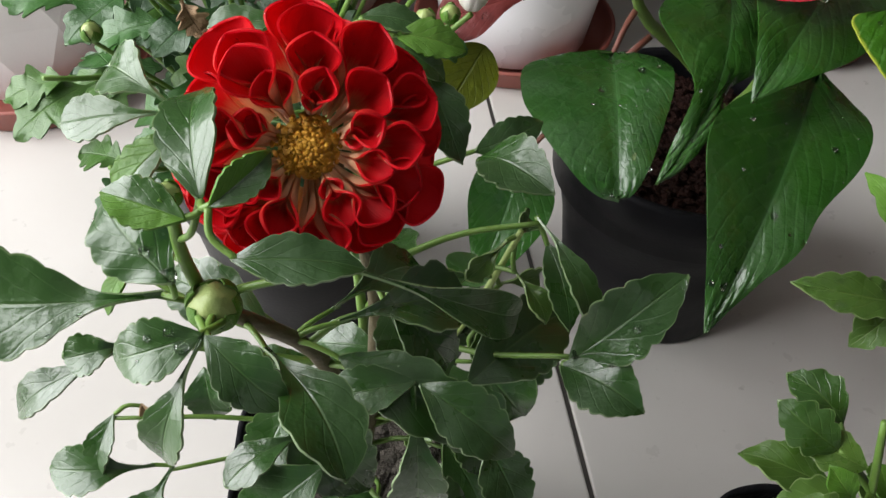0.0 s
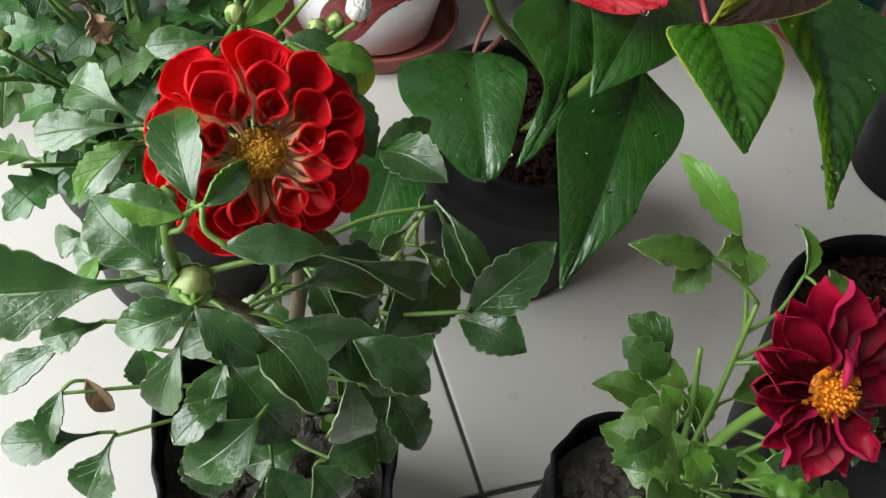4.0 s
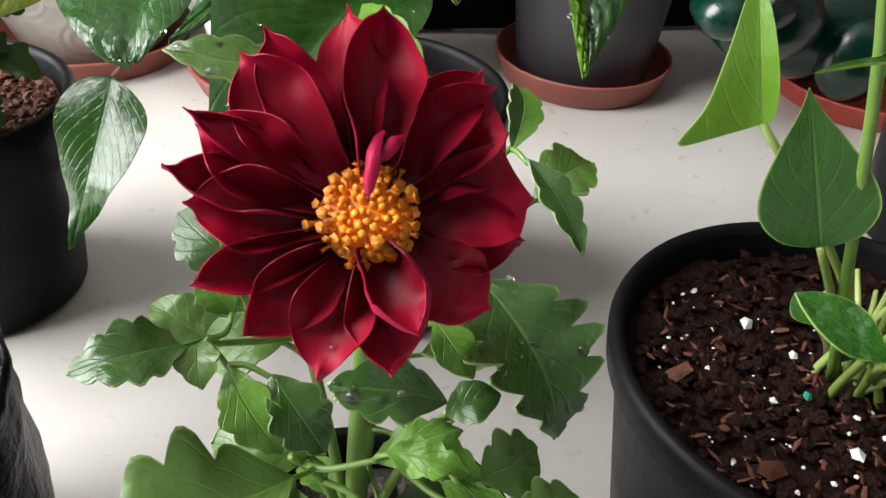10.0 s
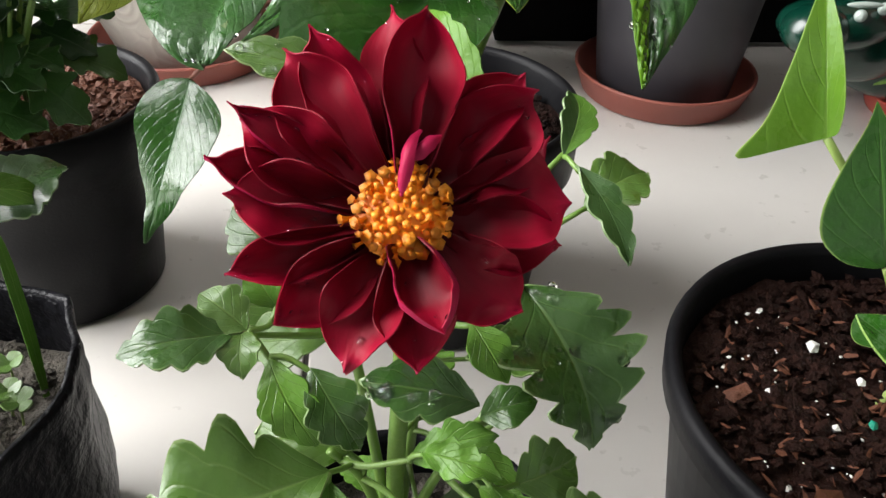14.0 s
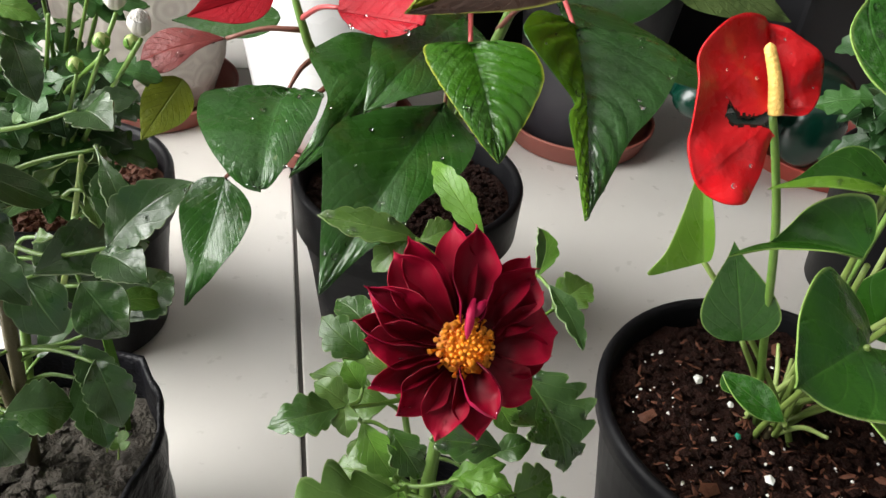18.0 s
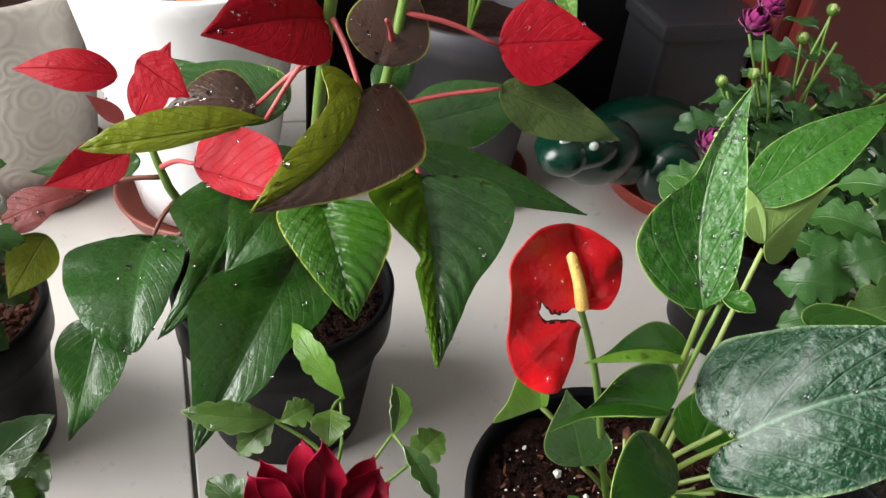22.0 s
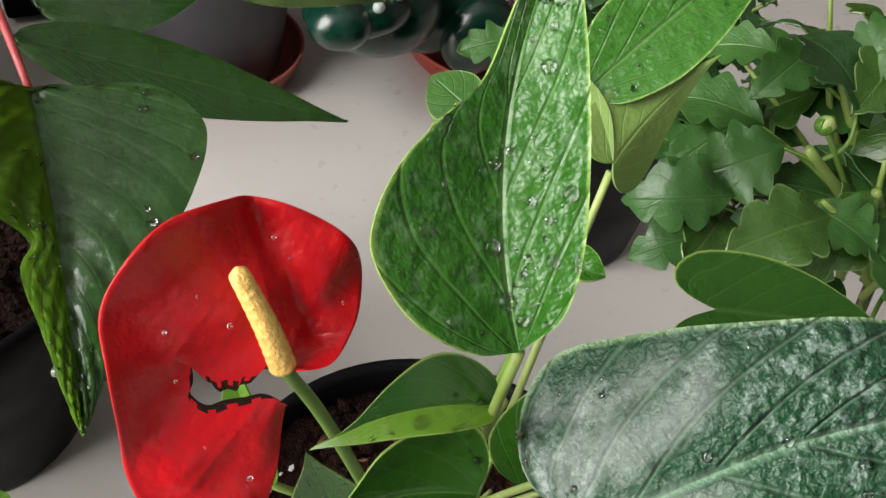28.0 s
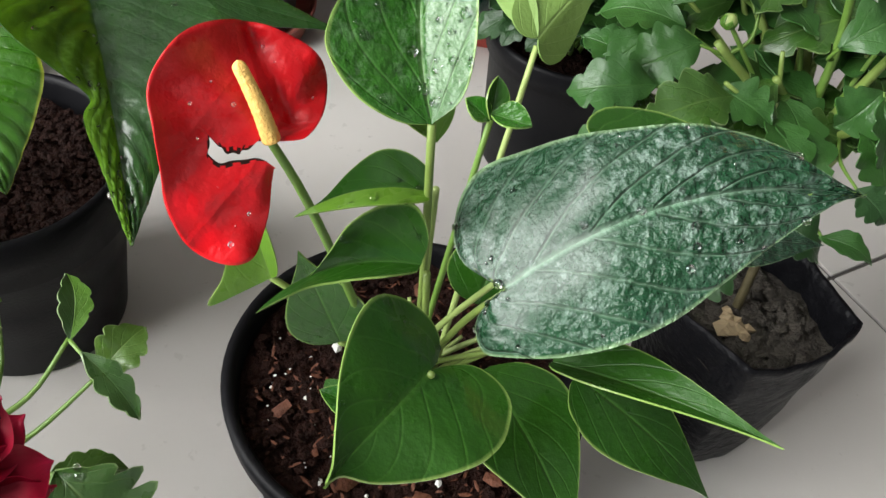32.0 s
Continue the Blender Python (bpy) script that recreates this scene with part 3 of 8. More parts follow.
    for i in range(ns - 1):
        for k in range(m - 1):
            a, b, c, d = i * m + k, (i + 1) * m + k, (i + 1) * m + k + 1, i * m + k + 1
            faces += [(a, b, c, d), (n + a, n + d, n + c, n + b)]
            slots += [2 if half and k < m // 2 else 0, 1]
        a, b = i * m, (i + 1) * m
        faces += [(b, a, n + a, n + b), (a + m - 1, b + m - 1, n + b + m - 1, n + a + m - 1)]
        slots += [0, 0]
    me = mesh_from(name, verts, faces, [top, back] + ([half] if half else []), slots, uvs)
    # the rim stays a crisp edge, so that the faces keep their own shading up to it
    rim = np.array([(q + i * m, q + (i + 1) * m) for q in (0, m - 1, n, n + m - 1) for i in range(ns - 1)])
    ends = np.zeros(len(me.edges) * 2, dtype=np.int32)
    me.edges.foreach_get("vertices", ends)
    ends = np.sort(ends.reshape(-1, 2), axis=1)
    crisp = me.attributes.new("sharp_edge", "BOOLEAN", "EDGE")
    crisp.data.foreach_set("value", np.isin(ends[:, 0] * 100000 + ends[:, 1], rim[:, 0] * 100000 + rim[:, 1]))
    spots = []
    for _ in range(drops):
        i, k = int(rng.uniform(0.12, 0.85) * ns), int(rng.integers(0, m - 1))
        j, h = rng.uniform(0, 1, 2)
        i2 = min(i + 1, ns - 1)
        spots.append(((up[i, k] * (1 - j) + up[i2, k] * j) * (1 - h) + (up[i, k + 1] * (1 - j) + up[i2, k + 1] * j) * h, nrm[i, k]))
    return me, spots


def drop_mesh(spots, seed=0, size=0.0014):
    """Water beads lying on a leaf, joined."""
    rng = np.random.default_rng(seed + 31)
    verts, faces = [], []
    for p, nz in spots:
        r = size * (0.3 + 1.1 * rng.uniform() ** 2.5)
        nz = nz / np.linalg.norm(nz)
        t = np.cross(nz, [0.3, 0.5, 0.81])
        t /= np.linalg.norm(t)
        b = np.cross(nz, t)
        o = len(verts)
        for h, q in ((-0.05, 1.0), (0.28, 0.92), (0.52, 0.6)):
            for w in range(8):
                verts.append(p + nz * h * r + q * r * (t * math.cos(w * math.pi / 4) + b * math.sin(w * math.pi / 4)))
        verts += [p + nz * 0.64 * r, p - nz * 0.06 * r]
        for ring in range(2):
            for w in range(8):
                a, c = o + ring * 8 + w, o + ring * 8 + (w + 1) % 8
                faces.append((a, c, c + 8, a + 8))
        for w in range(8):
            faces += [(o + 16 + w, o + 16 + (w + 1) % 8, o + 24), (o + (w + 1) % 8, o + w, o + 25)]
    return mesh_from("dew", verts, faces, ["water"])


LEAF_BASES = []


def leaf(parent, base, tip, normal, width, label="", name="leaf", drops=0, seed=0, **kw):
    me, spots = blade(name, base, tip, normal, width, seed=seed, drops=drops, **kw)
    ob = under(name, me, parent, label)
    LEAF_BASES.append((parent, np.array(base, float), np.array(tip, float)))
    if drops:
        under("dew", drop_mesh(spots, seed), ob, "clear water drops", "stuff")
    return ob


def tube_mesh(name, points, r0, r1, mat, n=14, sides=8, knobs=0.0):
    c = spline(points, n)
    t = np.gradient(c, axis=0)
    t /= np.linalg.norm(t, axis=1, keepdims=True)
    ref = np.array([0.31, 0.87, 0.38])
    verts, faces = [], []
    for i in range(n):
        a = np.cross(t[i], ref)
        a /= np.linalg.norm(a)
        b = np.cross(t[i], a)
        r = r0 + (r1 - r0) * i / (n - 1)
        r *= 1 + knobs * math.sin(i * 2.1)
        for k in range(sides):
            w = 2 * math.pi * k / sides
            verts.append(c[i] + r * (a * math.cos(w) + b * math.sin(w)))
    for i in range(n - 1):
        for k in range(sides):
            faces.append((i * sides + k, i * sides + (k + 1) % sides, (i + 1) * sides + (k + 1) % sides, (i + 1) * sides + k))
    faces += [tuple(range(sides))[::-1], tuple((n - 1) * sides + k for k in range(sides))]
    return mesh_from(name, verts, faces, [mat])


def stalk(parent, points, r0, r1, mat="stem_green", name="stem", label="", **kw):
    return under(name, tube_mesh(name, points, r0, r1, mat, **kw), parent, label)


def turned(name, profile, center, mat, seg=48, wobble=0.0, seed=0, close=False, square=0.0):
    """A body of revolution from (radius, height) pairs; wobble dents it, square makes it boxy."""
    rng = np.random.default_rng(seed)
    ph = rng.uniform(0, 6.28, 6)
    verts, faces = [], []
    for j, (r, z) in enumerate(profile):
        for k in range(seg):
            w = 2 * math.pi * k / seg
            q = r
            if square:
                q *= 1 + square * (1 / max(abs(math.cos(w)), abs(math.sin(w))) - 1.15)
            if wobble:
                q *= 1 + wobble * (math.sin(3 * w + ph[0] + 9 * z) + 0.6 * math.sin(5 * w + ph[1] - 14 * z) + 0.35 * math.sin(11 * w + ph[2] + 60 * z) + 0.25 * math.sin(17 * w + ph[4] - 95 * z))
            dz = wobble * 0.05 * math.sin(4 * w + ph[3]) * (1 if z > 0.03 else 0)
            verts.append((center[0] + q * math.cos(w), center[1] + q * math.sin(w), center[2] + z + dz))
    n = len(profile)
    for j in range(n - 1):
        for k in range(seg):
            faces.append((j * seg + k, j * seg + (k + 1) % seg, (j + 1) * seg + (k + 1) % seg, (j + 1) * seg + k))
    faces.append(tuple(range(seg))[::-1])
    if close:
        faces.append(tuple((n - 1) * seg + k for k in range(seg)))
    return mesh_from(name, verts, faces, [mat])


def soil_mesh(center, radius, mat, seed=0, rough=0.004, n=40, square=0.0):
    """A lumpy bed of earth."""
    verts, faces = [], []
    rings = 14
    for j in range(rings + 1):
        for k in range(n):
            w = 2 * math.pi * k / n
            r = radius * j / rings
            if square:
                r *= 1 + square * (1 / max(abs(math.cos(w)), abs(math.sin(w))) - 1.15)
            x, y = center[0] + r * math.cos(w), center[1] + r * math.sin(w)
            h = noise.fractal(Vector((x * 70, y * 70, seed)), 0.8, 2.0, 4) * rough
            verts.append((x, y, center[2] + h))
    for j in range(rings):
        for k in range(n):
            faces.append((j * n + k, (j + 1) * n + k, (j + 1) * n + (k + 1) % n, j * n + (k + 1) % n))
    return mesh_from("soil", verts, faces, [mat])


def lumps(name, center, radius, count, mat, size, seed=0, flat=0.5, long=1.0, z=0.0, spread=None):
    """Many small crumbs, joined."""
    rng = np.random.default_rng(seed)
    verts, faces = [], []
    ico = [(0, 0, 1), (0.9, 0, 0.3), (0.28, 0.85, 0.3), (-0.72, 0.53, 0.3), (-0.72, -0.53, 0.3), (0.28, -0.85, 0.3), (0, 0, -0.7)]
    tris = [(0, 1, 2), (0, 2, 3), (0, 3, 4), (0, 4, 5), (0, 5, 1), (6, 2, 1), (6, 3, 2), (6, 4, 3), (6, 5, 4), (6, 1, 5)]
    for _ in range(count):
        r, w = radius * math.sqrt(rng.uniform()), rng.uniform(0, 6.283)
        p = np.array([center[0] + r * math.cos(w), center[1] + r * math.sin(w), center[2] + z + rng.uniform(-0.001, 0.002)])
        s = size * rng.uniform(0.5, 1.5)
        e = Euler(rng.uniform((-0.5, -0.5, 0), (0.5, 0.5, 6.28))).to_matrix()
        o = len(verts)
        for v in ico:
            q = np.array(v) * (1 + rng.uniform(-0.25, 0.25, 3))
            verts.append(p + np.array(e @ Vector((q[0] * s * long, q[1] * s, q[2] * s * flat))))
        faces += [tuple(o + i for i in t) for t in tris]
    return mesh_from(name, verts, faces, [mat], smooth=False)


# ---- the room ----
def box_mesh(name, lo, hi, mat, bevel=0.0):
    bm = bmesh.new()
    bmesh.ops.create_cube(bm, size=1.0)
    for v in bm.verts:
        v.co = Vector([l + (h - l) * (c + 0.5) for l, h, c in zip(lo, hi, v.co)])
    if bevel:
        bmesh.ops.bevel(bm, geom=list(bm.edges), offset=bevel, segments=2, affect="EDGES", profile=0.6)
    me = bpy.data.meshes.new(name)
    bm.to_mesh(me)
    bm.free()
    me.materials.append(MAT[mat])
    return me


def structure(name, me, label, category):
    return tagged(new(name, me), label, category, "", "structure")


X0, X1, Y0, Y1, Z1 = -1.20, 3.2, -2.9, 1.60, 2.65
TILE = 0.605
floor = structure("floor", box_mesh("floor", (X0, Y0, -0.06), (X1, Y1, -0.0025), "grout"), "dark grout bed under cream floor tiles", "floor")
tile_data = {}
for i in range(-4, 6):
    for k in range(-5, 3):
        lo = (max(i * TILE + 0.0016, X0), max(k * TILE + 0.0016, Y0))
        hi = (min((i + 1) * TILE - 0.0016, X1), min((k + 1) * TILE - 0.0016, Y1))
        if hi[0] - lo[0] < 0.01 or hi[1] - lo[1] < 0.01:
            continue
        key = (round(hi[0] - lo[0], 3), round(hi[1] - lo[1], 3))
        if key not in tile_data:
            tile_data[key] = box_mesh("tile", (0, 0, -0.008), (key[0], key[1], 0.0), "tile", 0.0012)
        t = new("tile", tile_data[key])
        t.location = (lo[0], lo[1], 0)
        t.parent = floor
ceiling = structure("ceiling", box_mesh("ceiling", (X0 - 0.12, Y0 - 0.12, Z1), (X1 + 0.12, Y1 + 0.12, Z1 + 0.1), "ceiling"), "white painted ceiling", "ceiling")
wall_north = structure("wall_north", box_mesh("wall_north", (X0, Y1, 0), (X1, Y1 + 0.12, Z1), "wall"), "grey painted wall behind the plants", "wall")
wall_east = structure("wall_east", box_mesh("wall_east", (X1, Y0, 0), (X1 + 0.12, Y1 + 0.12, Z1), "wall"), "grey painted side wall", "wall")


def wall_with_hole(name, axis, at, span, hole, label):
    """A wall across one axis with an opening: four pieces joined into one mesh."""
    (a, b), (h0, h1, z0, z1) = span, hole
    bm = bmesh.new()
    for lo, hi in (((a, 0), (h0, Z1)), ((h1, 0), (b, Z1)), ((h0, 0), (h1, z0)), ((h0, z1), (h1, Z1))):
        if hi[0] - lo[0] < 0.001 or hi[1] - lo[1] < 0.001:
            continue
        g = bmesh.ops.create_cube(bm, size=1.0)["verts"]
        for v in g:
            p, q, r = lo[0] + (hi[0] - lo[0]) * (v.co.x + 0.5), at - 0.12 * (v.co.y + 0.5), lo[1] + (hi[1] - lo[1]) * (v.co.z + 0.5)
            v.co = Vector((q, p, r)) if axis == "x" else Vector((p, q, r))
    me = bpy.data.meshes.new(name)
    bm.to_mesh(me)
    bm.free()
    me.materials.append(MAT["wall"])
    return structure(name, me, label, "wall")


wall_with_hole("wall_west", "x", X0, (Y0, Y1 + 0.12), (-0.45, 0.85, 0.10, 2.30), "grey wall with a wide window opening")
# out of view; the doorway is assumed
wall_with_hole("wall_south", "y", Y0, (X0, X1), (-1.2, 0.4, 0.0, 2.2), "grey wall with an open doorway")
window_1 = structure("window_1", box_mesh("window_1", (X0 - 0.10, -0.45, 0.06), (X0 + 0.03, 0.85, 0.098), "frame", 0.004), "white painted window sill and frame", "window")
for y in (-0.43, 0.20, 0.83):
    b = new("window_frame", box_mesh("window_frame", (X0 - 0.11, y - 0.018, 0.10), (X0 - 0.07, y + 0.018, 2.30), "frame", 0.003))
    b.parent = window_1

# dark furniture close behind the pots
cabinet = thing("wooden_cabinet", (1.17, 0.66, 0), "dark red wooden cabinet standing behind the flower pots", "cabinet")
under("body", box_mesh("body", (0.64, 0.47, 0.03), (1.70, 0.85, 0.95), "wood", 0.006), cabinet)
under("door", box_mesh("door", (0.66, 0.450, 0.04), (1.17, 0.469, 0.93), "wood", 0.005), cabinet)
under("door", box_mesh("door", (1.19, 0.450, 0.04), (1.68, 0.469, 0.93), "wood", 0.005), cabinet)
under("plinth", box_mesh("plinth", (0.65, 0.475, 0.0), (1.69, 0.84, 0.03), "wood", 0.003), cabinet)
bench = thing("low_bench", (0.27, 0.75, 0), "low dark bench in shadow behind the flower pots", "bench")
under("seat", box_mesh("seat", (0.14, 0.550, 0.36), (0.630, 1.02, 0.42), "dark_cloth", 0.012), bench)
# near-black sheet set forward to stand in for the shade behind the pots
under("dark_panel", box_mesh("dark_panel", (0.15, 0.556, 0.004), (0.620, 0.576, 0.36), "dark_cloth", 0.004), bench)
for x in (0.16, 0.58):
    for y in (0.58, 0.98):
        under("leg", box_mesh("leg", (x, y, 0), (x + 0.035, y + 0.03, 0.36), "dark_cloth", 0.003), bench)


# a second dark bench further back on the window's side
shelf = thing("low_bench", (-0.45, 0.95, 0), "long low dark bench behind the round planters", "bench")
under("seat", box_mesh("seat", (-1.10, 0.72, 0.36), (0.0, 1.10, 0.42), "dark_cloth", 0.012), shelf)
under("dark_panel", box_mesh("dark_panel", (-1.08, 0.735, 0.004), (-0.02, 0.755, 0.36), "dark_cloth", 0.004), shelf)
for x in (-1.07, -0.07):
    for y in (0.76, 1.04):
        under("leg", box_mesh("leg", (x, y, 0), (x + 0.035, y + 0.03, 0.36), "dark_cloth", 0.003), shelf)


# ---- pots and bags ----
def nursery_pot(parent, c, r, rb, h, soil_z, soil="soil", band=0.014, mat="pot", seed=0, crumbs=1100):
    """A thin-walled plastic pot with a rolled rim band."""
    step = 0.0028
    prof = [(rb - 0.004, 0.0), (rb, 0.003), (rb + (r - step - rb) * 0.5, h * 0.48), (r - step - 0.001, h - band - 0.001), (r - step, h - band),
            (r, h - band + 0.001), (r + 0.001, h - 0.003), (r, h - 0.0006), (r - 0.002, h), (r - 0.004, h - 0.001),
            (r - 0.0052, h - 0.004), (r - 0.0065, soil_z - 0.01)]
    under("pot", turned("pot", prof, (c[0], c[1], 0), mat, 64), parent, "smooth black plastic nursery pot")
    bed = under("soil", soil_mesh((c[0], c[1], soil_z), r - 0.0062, soil, seed, 0.006), parent)
    under("loose_soil", lumps("loose_soil", (c[0], c[1], soil_z), r - 0.010, crumbs, soil, 0.0024, seed + 1, 0.8, 1.3, 0.0016), bed, "", "stuff")
    return bed


def grow_bag(parent, c, r, h, soil_z, seed=0, square=0.35, soil="clay_soil", taper=0.0):
    """A black polythene bag of earth, its mouth rolled and crumpled."""
    prof = [(r * 0.80, 0.0), (r * 0.93, 0.004), (r * 1.0, h * 0.2), (r * 1.02, h * 0.42), (r * 0.99, h * 0.62), (r * 1.03, h * 0.78), (r * 1.0, h * 0.88), (r * 1.04, h * 0.96),
            (r * 1.03, h), (r * 0.985, h - 0.001), (r * 0.98, h * 0.95), (r * 0.97, soil_z - 0.006)]
    prof = [(q * (1 - taper * (1 - min(1, z / h))), z) for q, z in prof]
    under("bag", turned("bag", prof, (c[0], c[1], 0), "bag", 96, 0.022, seed, False, square), parent, "crumpled black polythene grow bag")
    bed = under("soil", soil_mesh((c[0], c[1], soil_z), r * 0.96, soil, seed, 0.006, 40, square), parent, "cracked grey clay soil")
    under("loose_soil", lumps("loose_soil", (c[0], c[1], soil_z), r * 0.8, 120, soil, 0.004, seed + 1, 0.6, 1.2, 0.001), bed, "", "stuff")
    return bed


def saucer(parent, c, r, h=0.022, mat="terracotta"):
    prof = [(r * 0.86, 0.0), (r * 0.90, 0.002), (r * 0.985, h - 0.003), (r * 1.0, h - 0.002), (r * 1.0, h), (r * 0.97, h), (r * 0.955, h - 0.003), (r * 0.87, 0.006), (r * 0.02, 0.005)]
    return under("saucer", turned("saucer", prof, (c[0], c[1], 0), mat, 56, close=True), parent)


AN, PO, CH = (0.220, -0.027), (0.072, 0.183), (-0.145, 0.205)
anthurium = thing("potted_anthurium", (*AN, 0), "red anthurium with glossy heart-shaped leaves in a black nursery pot", "potted plant")
poinsettia = thing("potted_poinsettia", (*PO, 0), "red and green poinsettia wet with drops in a black plastic pot", "potted plant")
red_dahlia = thing("red_dahlia_plant", (-0.12, 0.003, 0), "red dahlia in full bloom growing from a black grow bag", "potted plant")
wine_dahlia = thing("burgundy_dahlia_plant", (0.05, -0.06, 0), "burgundy dahlia with an orange centre growing in a black bag", "potted plant")
yellow_dahlia = thing("yellow_dahlia_plant", (0.415, -0.05, 0), "yellow dahlia with leafy stems in a crumpled black bag", "potted plant")
white_mum = thing("white_chrysanthemum", (*CH, 0), "white chrysanthemum with small buds in a black pot", "potted plant")
nursery_pot(anthurium, AN, 0.082, 0.062, 0.128, 0.114, seed=3)
nursery_pot(poinsettia, PO, 0.073, 0.055, 0.130, 0.112, band=0.034, seed=5)
nursery_pot(white_mum, CH, 0.068, 0.054, 0.122, 0.108, band=0.03, seed=7, soil="bark")
grow_bag(red_dahlia, (-0.12, 0.003), 0.055, 0.113, 0.084, 11)
grow_bag(wine_dahlia, (0.05, -0.06), 0.050, 0.092, 0.076, 12, 0.15)
grow_bag(yellow_dahlia, (0.417, -0.052), 0.0485, 0.123, 0.100, 14, 0.45, taper=0.22)


# ---- leaves: base, tip, facing, width ----

# anthurium
leaf(anthurium, (0.2112, -0.0866, 0.2543), (0.3114, -0.1188, 0.2885), (-0.2, -0.45, 0.87), 0.0786, seed=114, top='an_dust',back='an_under',bow=.12,cup=-.22,fold=.04,quilt=.06,wave=.05,drops=40,ns=44,nv=8, side=0.09,
     sides=[[(0, 0), (-0.03, 0.13), (-0.09, 0.4), (-0.1, 0.66), (-0.05, 0.91), (0.04, 1.0), (0.2, 0.86), (0.42, 0.67), (0.65, 0.54), (0.79, 0.4), (0.88, 0.21), (0.95, 0.07), (1, 0)], [(0, 0), (-0.04, 0), (-0.1, 0.07), (-0.1, 0.3), (-0.03, 0.48), (0.09, 0.69), (0.25, 0.83), (0.41, 0.8), (0.55, 0.64), (0.7, 0.42), (0.82, 0.23), (0.92, 0.08), (1, 0)]])
leaf(anthurium, (0.1834, -0.094, 0.2356), (0.1355, -0.1185, 0.2387), (-0.219, -0.543, 0.811), 0.0588, seed=115, top='an_top',back='an_under',bow=.05,curl=-.2,fold=.26,wave=.03,drops=6,ns=40,nv=7, side=0,
     sides=[[[0, 0], [-0.13, 0.09], [-0.28, 0.31], [-0.31, 0.62], [-0.22, 0.88], [0.0, 1.0], [0.25, 0.94], [0.51, 0.69], [0.74, 0.34], [0.85, 0.08], [0.94, 0.01], [1, 0]], [[0, 0], [-0.13, 0.0], [-0.25, 0.15], [-0.27, 0.41], [-0.16, 0.77], [0.05, 0.95], [0.29, 0.86], [0.5, 0.6], [0.69, 0.31], [0.85, 0.09], [1, 0]]])
leaf(anthurium, (0.2149, -0.0816, 0.2021), (0.2174, -0.1460, 0.1855), (0.1, -0.6, 0.8), 0.0455, seed=116, shape='spear',top='an_top',back='an_under',bow=.1,fold=.1,ns=28,nv=5)
leaf(anthurium, (0.2431, -0.0988, 0.2059), (0.2791, -0.1470, 0.1730), (0.1, -0.5, 0.85), 0.0347, seed=117, shape='spear',top='an_top',back='an_under',bow=.08,ns=26,nv=5)
leaf(anthurium, (0.2332, -0.0954, 0.2155), (0.2690, -0.1602, 0.2365), (0.15, -0.25, 0.95), 0.0211, seed=118, shape='spear',top='an_top',back='an_under',fold=.6,bow=.04,ns=28,nv=5)
leaf(anthurium, (0.1925, -0.0672, 0.2526), (0.1392, -0.0689, 0.2558), (-0.2, -0.35, 0.9), 0.0252, seed=119, top='an_top', back='an_under', fold=.45,cup=.8,bow=-.04,ns=40,nv=7,drops=5, side=-0.14,
     sides=[[[0, 0], [0.09, 0.4], [0.29, 0.67], [0.51, 0.53], [0.67, 0.31], [0.84, 0.18], [1, 0]], [[0, 0], [-0.05, 0.57], [0.02, 1.0], [0.18, 0.99], [0.37, 0.73], [0.5, 0.32], [0.64, 0], [0.81, 0], [1, 0]]])
# lower half coloured lime where light falls on it, upper half left dark
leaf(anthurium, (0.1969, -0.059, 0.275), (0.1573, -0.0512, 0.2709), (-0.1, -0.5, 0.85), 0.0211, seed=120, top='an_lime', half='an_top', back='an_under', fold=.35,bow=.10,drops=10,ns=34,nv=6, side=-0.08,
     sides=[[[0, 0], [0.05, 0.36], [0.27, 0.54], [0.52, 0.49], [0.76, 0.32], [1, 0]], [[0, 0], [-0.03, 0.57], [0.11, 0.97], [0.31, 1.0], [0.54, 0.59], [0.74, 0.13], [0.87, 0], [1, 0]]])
leaf(anthurium, (0.1564, -0.0311, 0.2232), (0.153, -0.0132, 0.2592), (-0.45, -0.75, 0.45), 0.0432, seed=121, top='an_lime', back='an_lime', fold=.35,bow=.05,ns=30,nv=5, side=0,
     sides=[[(0, 0), (-0.05, 0.49), (-0.08, 1.0), (0.14, 0.66), (0.48, 0.37), (0.78, 0.16), (1, 0)], [(0, 0), (0.04, 0.13), (0.27, 0.2), (0.66, 0.15), (1, 0)]])
leaf(anthurium, (0.189, -0.0678, 0.3094), (0.2206, -0.0173, 0.3716), (-0.35, -0.75, 0.55), 0.0496, seed=122, top='an_bright', back='an_under', fold=.38,bow=-.04,drops=90,ns=48,nv=8, side=0.09,
     sides=[[(0, 0), (-0.01, 0.37), (0.04, 0.77), (0.15, 1.0), (0.24, 0.96), (0.35, 0.77), (0.45, 0.5), (0.55, 0.23), (0.72, 0.14), (0.86, 0.09), (1, 0)], [(0, 0), (0.09, 0.37), (0.24, 0.56), (0.43, 0.58), (0.62, 0.46), (0.8, 0.23), (0.92, 0.08), (1, 0)]])
leaf(anthurium, (0.2693, 0.0156, 0.2901), (0.3594, 0.0358, 0.3277), (-0.55, -0.45, 0.7), 0.0311, seed=162, shape='spear',top='an_bright',back='an_under',fold=.15,bow=.06,drops=20,ns=32,nv=6)
leaf(anthurium, (0.2688, -0.0040, 0.2794), (0.3042, 0.0034, 0.3044), (-0.35, -0.8, 0.3), 0.0292, seed=260, shape='cordate',top='an_under',back='an_bright',fold=-.3,bow=-.10,ns=26,nv=5)
